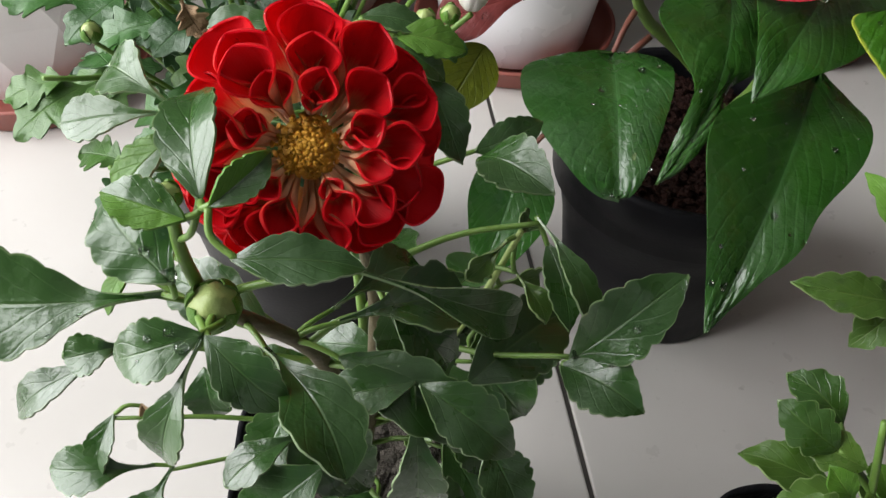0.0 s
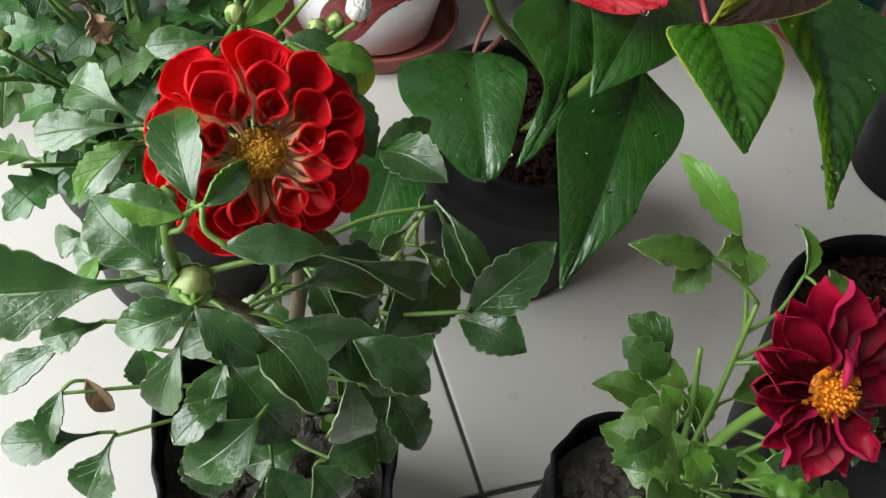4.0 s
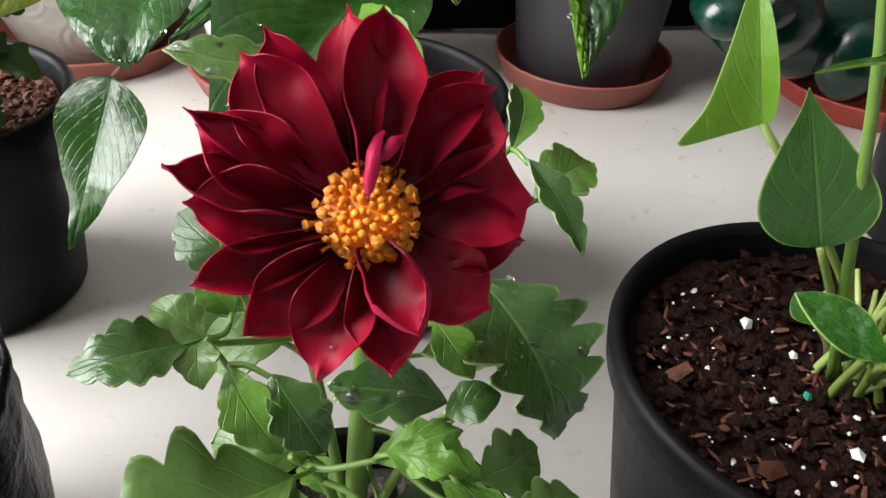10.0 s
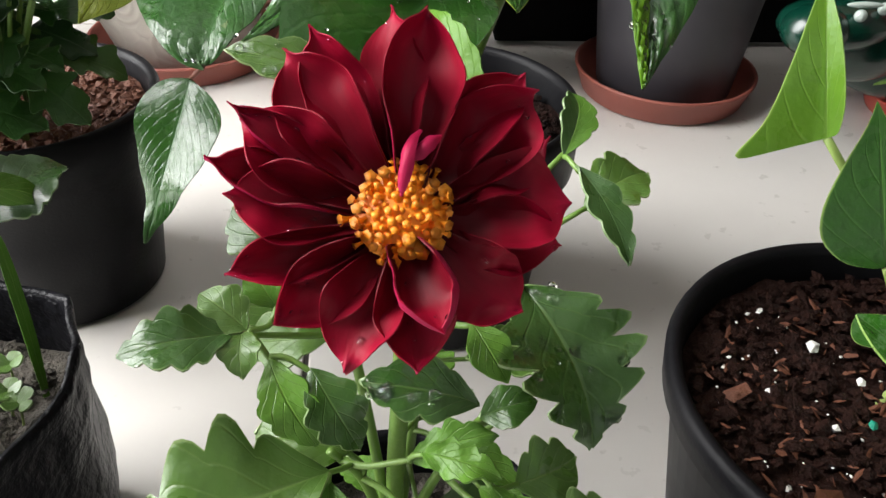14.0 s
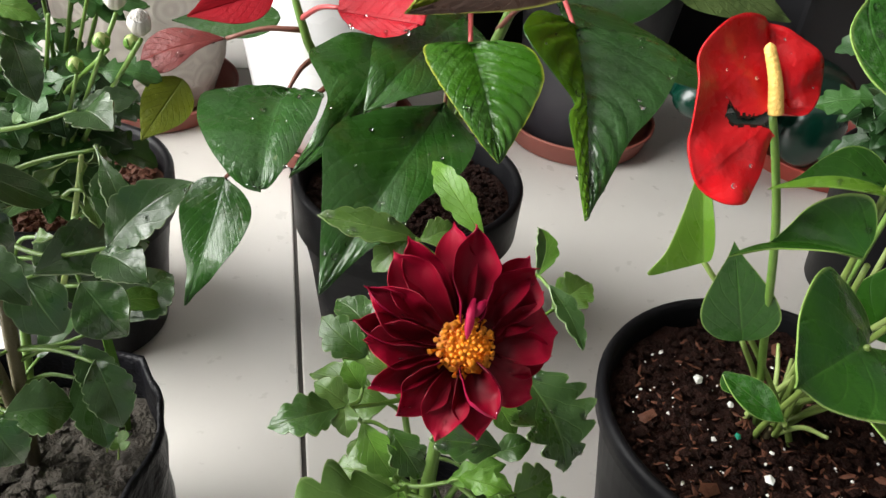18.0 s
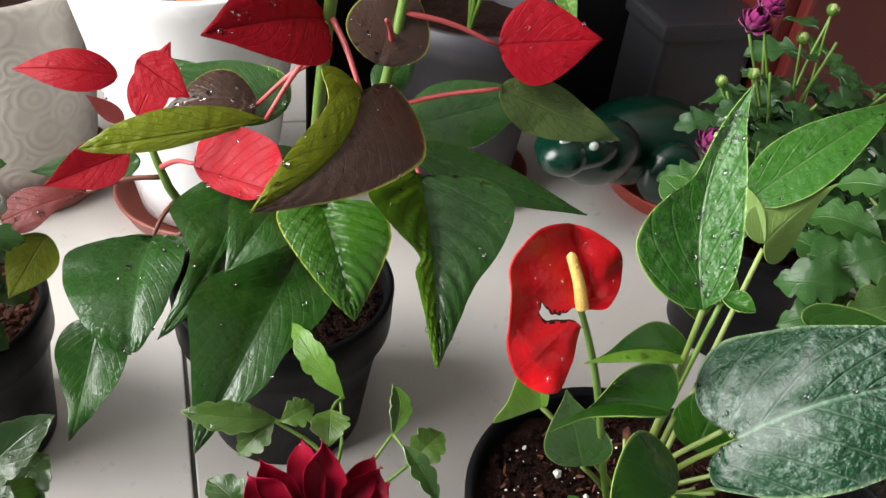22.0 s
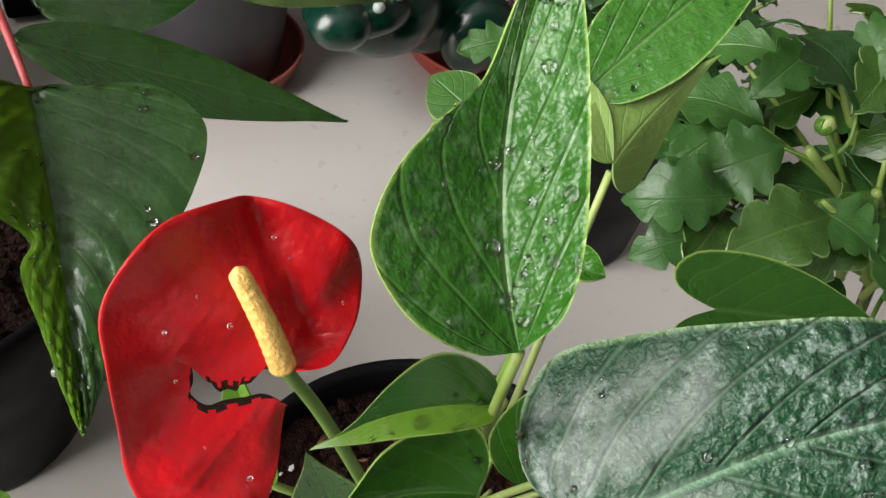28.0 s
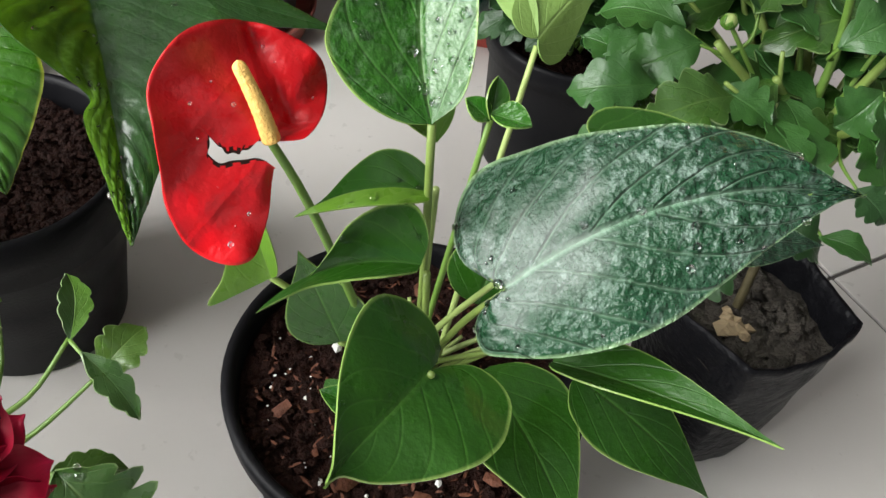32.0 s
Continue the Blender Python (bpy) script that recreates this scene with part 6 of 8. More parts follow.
leaf(yellow_dahlia, (0.4138, -0.0564, 0.2556), (0.4079, -0.0736, 0.2319), (0, -0.6, 0.8), 0.0251, seed=175, shape='oval',top='ch_top',back='da_under',teeth=5,bite=.38,ns=36,nv=4,bow=0.10,fold=0.20,wave=0.06,curl=-0.01,twist=-0.27,side=-0.01)
leaf(yellow_dahlia, (0.4149, -0.0595, 0.2545), (0.4350, -0.0840, 0.2443), (0.1, -0.6, 0.8), 0.0240, seed=176, shape='oval',top='ch_top',back='da_under',teeth=5,bite=.38,ns=36,nv=4,bow=0.13,fold=0.11,wave=0.12,curl=0.12,twist=0.23,side=-0.01)
leaf(yellow_dahlia, (0.3860, -0.0807, 0.2339), (0.3907, -0.0968, 0.2283), (0, -0.5, 0.85), 0.0199, seed=177, shape='oval',top='ch_dark',back='da_under',teeth=5,bite=.38,ns=36,nv=4,bow=0.09,fold=0.15,wave=0.09,curl=0.07,twist=0.22,side=-0.03)
leaf(yellow_dahlia, (0.3727, -0.0847, 0.2147), (0.3839, -0.1045, 0.2149), (0, -0.5, 0.85), 0.0133, seed=218, shape='oval',top='ch_top',back='da_under',teeth=5,bow=0.14,fold=0.21,wave=0.11,curl=0.08,twist=-0.24,side=-0.02)
leaf(yellow_dahlia, (0.3483, -0.0714, 0.1982), (0.3261, -0.0658, 0.1820), (-0.1, -0.5, 0.85), 0.0212, seed=219, shape='oval',top='ch_dark',back='da_under',teeth=5,bite=.38,ns=36,nv=4,bow=0.11,fold=0.14,wave=0.11,curl=0.14,twist=-0.19,side=0.03)
leaf(yellow_dahlia, (0.3592, -0.0664, 0.2130), (0.3715, -0.0913, 0.2090), (0, -0.5, 0.85), 0.0239, seed=220, shape='oval',top='ch_dark',back='da_under',teeth=5,bite=.38,ns=36,nv=4,bow=0.13,fold=0.12,wave=0.11,curl=0.13,twist=-0.12,side=0.02)
leaf(yellow_dahlia, (0.3714, 0.0094, 0.2490), (0.3434, 0.0205, 0.2321), (-0.1, -0.5, 0.85), 0.0287, seed=221, shape='oval',top='ch_top',back='da_under',teeth=5,bite=.38,ns=36,nv=4,bow=0.09,fold=0.14,wave=0.11,curl=0.09,twist=-0.13,side=0.03)
leaf(yellow_dahlia, (0.3733, 0.0224, 0.2480), (0.3472, 0.0556, 0.2433), (-0.1, -0.5, 0.85), 0.0263, seed=222, shape='oval',top='ch_top',back='da_under',teeth=5,bite=.38,ns=36,nv=4,bow=0.08,fold=0.23,wave=0.10,curl=0.12,twist=0.28,side=-0.03)
leaf(yellow_dahlia, (0.3926, 0.0006, 0.2651), (0.3895, 0.0411, 0.2743), (0, -0.6, 0.8), 0.0358, seed=223, shape='oval',top='ch_dark',back='da_under',teeth=5,bite=.38,ns=36,nv=4,bow=0.13,fold=0.17,wave=0.10,curl=0.03,twist=0.14,side=-0.02)
leaf(yellow_dahlia, (0.4089, -0.0578, 0.2411), (0.4113, -0.0795, 0.2249), (0, -0.6, 0.8), 0.0281, seed=224, shape='oval',top='ch_top',back='da_under',teeth=5,bite=.38,ns=36,nv=4,bow=0.10,fold=0.14,wave=0.09,curl=-0.00,twist=0.20,side=0.01)
leaf(yellow_dahlia, (0.4063, -0.0316, 0.2655), (0.4377, -0.0386, 0.2846), (0, -0.6, 0.8), 0.0252, seed=225, shape='oval',top='ch_top',back='da_under',teeth=5,bite=.38,ns=36,nv=4,bow=0.10,fold=0.18,wave=0.12,curl=0.02,twist=0.11,side=0.03)
leaf(yellow_dahlia, (0.4155, 0.0068, 0.2855), (0.4045, 0.0227, 0.2682), (0, -0.6, 0.8), 0.0263, seed=226, shape='oval',top='ch_top',back='da_under',teeth=5,bite=.38,ns=36,nv=4,bow=0.11,fold=0.23,wave=0.12,curl=0.11,twist=0.08,side=-0.03)
leaf(yellow_dahlia, (0.3865, 0.0391, 0.2670), (0.3687, 0.0623, 0.2569), (0, -0.6, 0.8), 0.0201, seed=227, shape='oval',top='ch_top',back='da_under',teeth=5,bite=.38,ns=36,nv=4,bow=0.09,fold=0.19,wave=0.06,curl=0.04,twist=0.25,side=-0.01)


# ---- stems ----
def vec(*p):
    return np.array(p, float)


def rise(parent, root, end, r0=0.0018, r1=0.0013, mat="stem_green", sag=0.25, name="leaf_stalk", lean=(0, 0, 0)):
    """A stalk that leaves the root steeply and bends over to the end."""
    root, end = vec(*root), vec(*end)
    mid = root * 0.45 + end * 0.55 + vec(0, 0, sag * np.linalg.norm(end - root)) * 0.6 + vec(*lean)
    return stalk(parent, [root, root * 0.8 + mid * 0.2 + vec(0, 0, 0.004), mid, end], r0, r1, mat, name)


CROWN = (0.222, -0.030, 0.112)
rng = np.random.default_rng(5)
AN_STALKS = [
    (0.2125, -0.087, 0.254), (0.1835, -0.096, 0.237), (0.242, -0.062, 0.176), (0.287, -0.050, 0.170), (0.262, -0.075, 0.200), (0.194, -0.069, 0.250),
    (0.199, -0.059, 0.2755), (0.1564, -0.0311, 0.2232), (0.189, -0.0678, 0.3094), (0.269, -0.004, 0.276), (0.178, -0.043, 0.190), (0.188, -0.073, 0.172), (0.232, -0.060, 0.222),
]
for e in AN_STALKS:
    r = vec(*CROWN) + vec(*rng.uniform((-0.010, -0.010, 0), (0.010, 0.010, 0.0)))
    rise(anthurium, r, e, 0.0017, 0.0012, "stem_olive" if rng.uniform() < 0.4 else "stem_pale", 0.10)
rise(anthurium, (0.224, -0.024, 0.112), (0.246, -0.016, 0.257), 0.0017, 0.0013, "stem_green", 0.05)
for _ in range(6):
    a = rng.uniform(-2.6, 2.6)
    tip = vec(*CROWN) + vec(0.03 * math.cos(a), 0.03 * math.sin(a), rng.uniform(0.01, 0.045))
    stalk(anthurium, [vec(*CROWN) + vec(0, 0, -0.002), vec(*CROWN) * 0.5 + tip * 0.5 + vec(0, 0, 0.006), tip], 0.0016, 0.0009, "stem_pale", "shoot")
for w in (0.5, 2.2, 4.0):
    under("dry_sheath", tube_mesh("dry_sheath", [vec(*CROWN) + vec(0.006 * math.cos(w), 0.006 * math.sin(w), 0), vec(*CROWN) + vec(0.012 * math.cos(w), 0.012 * math.sin(w), 0.016), vec(*CROWN) + vec(0.02 * math.cos(w), 0.02 * math.sin(w), 0.022)], 0.0022, 0.0005, "stem_brown", 10), anthurium)

# bark, perlite and one fertiliser bead on the anthurium's soil
bed = [c for c in anthurium.children if c.name.startswith("soil")][0]
BARK = [("bark_chip", -0.058, 0.008, 0.011, 0.3), ("bark_chip", -0.045, -0.036, 0.012, -0.5), ("bark_chip", -0.020, -0.055, 0.009, 0.9), ("bark_chip", 0.012, -0.060, 0.011, 0.1),
        ("bark_chip", -0.052, -0.018, 0.008, 1.2), ("bark_chip", 0.040, -0.040, 0.009, 2.0), ("bark_chip", -0.020, 0.040, 0.010, 0.6), ("bark_chip", -0.036, 0.028, 0.007, 1.9), ("bark_chip", 0.030, 0.045, 0.009, 2.6)]
for nm, dx, dy, s, w in BARK:
    me = lumps("bark_chip", (0, 0, 0), 0.0001, 1, "bark", s * 0.27, int(s * 1e4) + int(w * 10), 0.35, 2.0)
    ob = under("bark_chip", me, bed)
    ob.matrix_basis = pose(AN[0] + dx, AN[1] + dy, 0.118, 8 * math.sin(w * 7), 10 * math.cos(w * 5), math.degrees(w))
PERL = [(-0.058, -0.022), (-0.056, -0.030), (-0.028, -0.044), (-0.010, -0.052), (-0.006, -0.020), (0.000, -0.028), (0.006, -0.040), (0.014, -0.048), (-0.030, -0.008), (-0.022, 0.030),
        (0.030, -0.052), (0.044, -0.030), (0.052, -0.012), (0.055, -0.018), (-0.014, -0.034), (0.022, -0.030), (-0.045, 0.010), (-0.012, 0.012), (0.020, 0.040), (-0.040, -0.044), (-0.033, 0.052), (0.036, -0.060)]
for k, (dx, dy) in enumerate(PERL):
    me = lumps("perlite", (0, 0, 0), 0.0001, 1, "perlite", 0.0016 + 0.0008 * ((k * 7) % 5) / 4, k, 0.85, 1.1)
    ob = under("perlite", me, bed)
    ob.location = (AN[0] + dx, AN[1] + dy, 0.1175)
under("perlite_dust", lumps("perlite_dust", (AN[0], AN[1], 0.116), 0.068, 90, "perlite", 0.0007, 77, 0.8, 1.1), bed, "", "stuff")
under("mulch", lumps("mulch", (AN[0], AN[1], 0.1165), 0.068, 420, "bark", 0.0009, 78, 0.4, 3.4), bed, "", "stuff")
bead = under("fertiliser_bead", lumps("fertiliser_bead", (0, 0, 0), 0.0001, 1, "bead", 0.0020, 3, 1.0, 1.0), bed, "small round green fertiliser bead")
bead.location = (0.2015, -0.036, 0.1185)


# ---- anthurium bloom ----
def spathe_mesh(node, right, down, normal, scale):
    """The waxy heart-shaped spathe, split by a wedge-shaped tear with a charred edge below the spadix."""
    right, down, normal = vec(*right), vec(*down), vec(*normal)
    outer = spline([(0.0, 0.02), (0.35, 0.04), (0.68, -0.15), (0.88, -0.50), (0.84, -0.78), (0.60, -1.10), (0.18, -1.37), (-0.25, -1.44), (-0.68, -1.40), (-1.02, -1.20), (-1.27, -0.85), (-1.34, -0.40),
                    (-1.34, 0.10), (-1.33, 0.60), (-1.18, 1.06), (-0.85, 1.33), (-0.50, 1.30), (-0.25, 0.95), (-0.08, 0.50), (-0.03, 0.34)], 401)
    gash = spline([(0.0, 0.02), (-0.12, -0.02), (-0.33, 0.06), (-0.48, 0.07), (-0.60, -0.04), (-0.70, -0.26), (-0.70, -0.10), (-0.73, 0.05), (-0.60, 0.16), (-0.35, 0.15), (-0.15, 0.22), (-0.03, 0.34)], 401)
    n = 141
    steps = [0.0, 0.022, 0.05] + [0.05 + 0.95 * (k / 20) for k in range(1, 21)]
    rings = len(steps)
    pts, flat = [], []
    for k in range(n):
        t = k / (n - 1)
        q = t / 0.6 * 5 / 11 if t < 0.6 else (5 + (t - 0.6) / 0.4 * 6) / 11
        a, b = gash[int(round(q * 400))], outer[int(round(t * 400))]
        a = a + np.array([0.012 * math.sin(41 * t + 1), 0.014 * math.sin(67 * t)]) * min(1, 8 * t, 8 * (1 - t))
        for f in steps:
            x, y = a + (b - a) * f
            w = math.atan2(y, x)
            z = 0.10 * f**2 * math.sin(2 * w + 0.6) + 0.07 * f**3 - 0.13 * math.exp(-((x - 0.26 - 0.22 * (y + 0.6)) ** 2) / 0.016) * (1 if y < -0.1 else 0.1) * min(1, 2 * f)
            z += 0.05 * math.sin(3.1 * x + 1.7 * y + 1.1) + 0.03 * math.sin(7 * y + 2 * x) - 0.10 * max(0, -x - 0.35) ** 2
            z += 0.035 * f**2 * math.sin(6 * w + 0.8) + 0.016 * f * math.sin(13 * w) + (0.035 * math.sin(9 * x - 4 * y) if y > 0.3 else 0) * f
            flat.append((x, y))
            pts.append(vec(*node) + scale * (right * x + down * y + normal * z))
    m = len(pts)
    verts = [p + normal * 0.0005 for p in pts] + [p - normal * 0.0005 for p in pts]
    faces, slots = [], []
    for k in range(n - 1):
        for j in range(rings - 1):
            a, b, c, d = k * rings + j, k * rings + j + 1, (k + 1) * rings + j + 1, (k + 1) * rings + j
            burnt = k > 8 and (j == 0 or j == 1 and math.sin(k * 0.9) > -0.2)
            faces += [(d, c, b, a), (m + a, m + b, m + c, m + d)]
            slots += [2, 2] if burnt else [0, 1]
        for j, s in ((0, 2), (rings - 1, 0)):
            a, b = k * rings + j, (k + 1) * rings + j
            faces.append((a, b, m + b, m + a) if j else (b, a, m + a, m + b))
            slots.append(s)
    uv = [(0.5 + 0.33 * y, 0.5 + 0.25 * x) for x, y in flat] * 2
    return mesh_from("spathe", verts, faces, ["spathe", "spathe_back", "burnt"], slots, uv)


SP = vec(0.1525, -0.0465, 0.2975)
eye_way = vec(0.10, -0.80, 0.59)
eye_way /= np.linalg.norm(eye_way)
sp_right = np.cross(vec(0.05, 0.30, 0.95), eye_way)
sp_right /= np.linalg.norm(sp_right)
sp_down = np.cross(sp_right, eye_way) * 1.0
sp_down /= np.linalg.norm(sp_down)
if sp_down[2] > 0:
    sp_down = -sp_down
spathe = under("spathe", spathe_mesh(SP, sp_right, sp_down, eye_way, 0.0222), anthurium, "glossy red spathe with a burnt torn notch")
sp_tip = SP - sp_down * 0.0195 - sp_right * 0.0062 + eye_way * 0.007
cone = [SP + eye_way * 0.0015, SP * 0.5 + sp_tip * 0.5 + eye_way * 0.002, sp_tip]
under("spadix", tube_mesh("spadix", cone, 0.0026, 0.0019, "spadix", 30, 12, 0.03), spathe, "creamy yellow spadix")
stalk(anthurium, [(0.218, -0.026, 0.114), (0.196, -0.038, 0.17), (0.172, -0.046, 0.245), (0.161, -0.046, 0.277), tuple(SP)], 0.0019, 0.0013, "stem_green", "flower_stalk")
under("dew", drop_mesh([(SP + sp_right * x * 0.0218 + sp_down * y * 0.0218 + eye_way * (0.0035 + 0.0), eye_way) for x, y in
      ((-0.6, -0.8), (-0.9, -0.2), (-0.8, 0.4), (0.2, -0.9), (0.6, -0.4), (-0.5, 0.8), (0.5, -0.9), (-0.7, 0.9), (-0.8, 1.1), (-0.9, -0.6), (-0.4, -0.5), (0.1, -1.1))], 8, 0.0007), spathe, "clear water drops", "stuff")


# ---- dahlia blooms ----
def frame_of(normal, up=(0, 0, 1)):
    n = vec(*normal)
    n /= np.linalg.norm(n)
    r = np.cross(vec(*up), n)
    r /= np.linalg.norm(r)
    return r, np.cross(n, r), n


def florets(name, center, normal, radius, height, count, mat, size, seed=0, tall=2.2):
    """A domed cushion of small upright florets, joined."""
    r, u, n = frame_of(normal)
    g = np.random.default_rng(seed)
    verts, faces = [], []
    for j in range(5):
        for m in range(20):
            x, f = 2 * math.pi * m / 20, 1.02 * (4 - j) / 4
            verts.append(vec(*center) + radius * f * (r * math.cos(x) + u * math.sin(x)) + n * height * (1 - f**2))
    faces += [(j * 20 + m, j * 20 + (m + 1) % 20, j * 20 + 20 + (m + 1) % 20, j * 20 + 20 + m) for j in range(4) for m in range(20)]
    for k in range(count):
        rho = math.sqrt((k + 0.5) / count)
        w = k * 2.39996
        p = vec(*center) + radius * rho * (r * math.cos(w) + u * math.sin(w)) + n * height * (1 - rho**2)
        out = n + 0.75 * rho * (r * math.cos(w) + u * math.sin(w)) + 0.55 * g.uniform(-1, 1, 3)
        out /= np.linalg.norm(out)
        a = np.cross(out, r)
        a /= np.linalg.norm(a)
        b = np.cross(out, a)
        s, h = size * g.uniform(0.55, 1.3), size * tall * g.uniform(0.6, 1.2) * (0.6 + 0.7 * rho)
        o = len(verts)
        ripe = rho > 0.62
        for t, q in ((-0.3, 0.62), (0.5, 0.66), (0.86, 0.95), (1.06, 1.5)) if ripe else ((-0.3, 0.8), (0.4, 0.85), (0.72, 1.0), (0.95, 0.6)):
            for m in range(5):
                x = 2 * math.pi * m / 5
                verts.append(p + out * h * t + s * q * (a * math.cos(x) + b * math.sin(x)))
        verts.append(p + out * h * (0.72 if ripe else 1.03))
        for q in range(3):
            for m in range(5):
                i, j = o + q * 5 + m, o + q * 5 + (m + 1) % 5
                faces.append((i, j, j + 5, i + 5))
        faces += [(o + 15 + m, o + 15 + (m + 1) % 5, o + 20) for m in range(5)]
    return mesh_from(name, verts, faces, [mat])


def ball_dahlia(parent, center, normal, radius):
    """A pompon of cupped petals in rings, cream-backed and red inside."""
    r, u, n = frame_of(normal)
    c = vec(*center)
    head = under("flower", florets("flower", c - n * 0.001, normal, radius * 0.215, radius * 0.09, 150, "disc_yellow", 0.00062, 3, 2.0), parent, "red ball dahlia bloom with a golden centre")
    g = np.random.default_rng(9)
    # rings: count, start radius, reach, lift, width, closing of the funnel at base and mouth
    rings = [(5, 0.20, 0.46, 0.10, 0.36, 3.05, 1.7), (8, 0.22, 0.64, 0.17, 0.58, 3.05, 1.6), (9, 0.24, 0.82, 0.15, 0.74, 3.0, 1.5), (10, 0.28, 0.97, 0.02, 0.80, 2.9, 1.35), (12, 0.34, 1.05, -0.18, 0.74, 2.3, 1.1), (12, 0.34, 1.02, -0.52, 0.62, 1.7, 0.9)]
    for q, (count, r0, r1, lift, wd, shut, mouth) in enumerate(rings):
        for k in range(count):
            w = 2 * math.pi * (k + 0.5 * (q % 2)) / count + g.uniform(-0.13, 0.13)
            d = r * math.cos(w) + u * math.sin(w)
            base = c + radius * (r0 * d + n * (-0.10 - 0.08 * q))
            tip = c + radius * (r1 * g.uniform(0.90, 1.07) * d + n * (lift + g.uniform(-0.07, 0.07)))
            face = n - d * 0.15 if q < 4 else n
            me, spots = blade("petal", base, tip, face + np.cross(n, d) * g.uniform(-0.2, 0.2), radius * wd * g.uniform(0.90, 1.06), shape="shell", top="petal_red", back="petal_red_back",
                              bow=-0.08 if q < 4 else 0.0, wave=0.02, curl=g.uniform(-0.02, 0.06), ns=24, nv=7, seed=q * 40 + k, thick=0.0005, roll=(shut, mouth * g.uniform(0.85, 1.15), 0.46, 1.0), drops=2 if q > 2 else 0)
            p = under("petal", me, head)
            if spots:
                under("dew", drop_mesh(spots, k, 0.0006), p, "clear water drops", "stuff")
    return head


def open_dahlia(parent, center, normal, radius, mats, rings, disc, disc_mat, disc_r=0.25, label="", seed=1, size=0.0009, up=(0, 0, 1), shape="pointed"):
    r, u, n = frame_of(normal, up)
    c = vec(*center)
    head = under("flower", florets("flower", c, normal, radius * disc_r, radius * 0.07, disc, disc_mat, size, seed, 2.4), parent, label)
    g = np.random.default_rng(seed)
    for q, (count, r0, r1, lift, wd, cup, off) in enumerate(rings):
        for k in range(count):
            w = 2 * math.pi * (k + off) / count + g.uniform(-0.09, 0.09)
            d = r * math.cos(w) + u * math.sin(w)
            base = c + radius * (r0 * d - n * 0.05)
            tip = c + radius * (r1 * g.uniform(0.90, 1.06) * d + n * (lift + g.uniform(-0.09, 0.09)))
            t = np.cross(n, d)
            face = n + t * g.uniform(-0.35, 0.35) - d * 0.1
            me, spots = blade("petal", base, tip, face, radius * wd * g.uniform(0.88, 1.1), shape=shape, top=mats[0], back=mats[1],
                              cup=cup * g.uniform(0.5, 1.3), fold=g.uniform(0.0, 0.25), bow=g.uniform(-0.02, 0.10), wave=0.10, curl=g.uniform(-0.12, 0.12), twist=g.uniform(-0.25, 0.25),
                              ns=24, nv=5, seed=seed * 100 + q * 40 + k, thick=0.0006, drops=3 if seed == 2 and q else 0)
            p = under("petal", me, head)
            if spots:
                under("dew", drop_mesh(spots, k, 0.0006), p, "clear water drops", "stuff")
    return head


DA = vec(-0.126, -0.017, 0.301)
ball_dahlia(red_dahlia, DA, (0.02, -0.78, 0.62), 0.0290)
DB = vec(0.047, -0.088, 0.239)
FACE_B = (-0.08, -0.70, 0.71)
r_, u_, n_ = frame_of(FACE_B)
RB = 0.0358
flower_b = under("flower", florets("flower", DB, FACE_B, RB * 0.235, RB * 0.09, 96, "disc_orange", 0.00080, 2, 2.6), wine_dahlia, "burgundy dahlia bloom with orange florets")
# each petal: degrees round the disc, reach, width, lift, sideways tilt, trough at base and tip, tip bend
WINE = [(96, 1.09, 0.44, 0.02, 0.35, 0.94, 0.78, 0.02), (119, 1.08, 0.46, 0.0, 0.2, 1.35, 1.24, -0.1), (54, 1.03, 0.42, -0.02, 0.3, 1.08, 1.08, 0.04), (35, 0.93, 0.44, -0.18, 0.1, 0.94, 0.78, 0.1),
        (-4, 0.87, 0.44, -0.22, -0.2, 0.81, 0.78, 0.06), (-33, 0.78, 0.5, -0.18, -0.35, 0.94, 0.78, 0.0), (-134, 0.84, 0.48, 0.02, 0.45, 1.35, 1.24, -0.06), (-155, 0.92, 0.38, 0.06, 0.35, 1.62, 1.4, -0.1),
        (171, 1.01, 0.4, 0.02, -0.25, 1.62, 1.71, -0.16), (151, 1.03, 0.34, 0.0, -0.4, 1.76, 2.02, -0.18), (86, 1.05, 0.57, 0.12, -0.3, 1.76, 1.16, 0.02), (47, 0.98, 0.59, 0.0, -0.35, 1.49, 0.93, 0.04),
        (11, 0.91, 0.61, -0.10, -0.15, 1.22, 0.78, 0.06), (-66, 0.68, 0.65, 0.14, -0.25, 2.16, 2.02, -0.08), (-80, 0.8, 0.49, 0.0, 0.15, 1.22, 0.93, 0.06), (-106, 0.83, 0.49, 0.01, 0.25, 1.22, 0.93, 0.05),
        (178, 0.88, 0.57, 0.08, 0.3, 1.62, 1.24, -0.06), (152, 0.94, 0.59, 0.10, 0.2, 1.62, 1.24, -0.02), (129, 1.02, 0.61, 0.10, 0.25, 1.62, 1.24, 0.0)]
gw = np.random.default_rng(12)
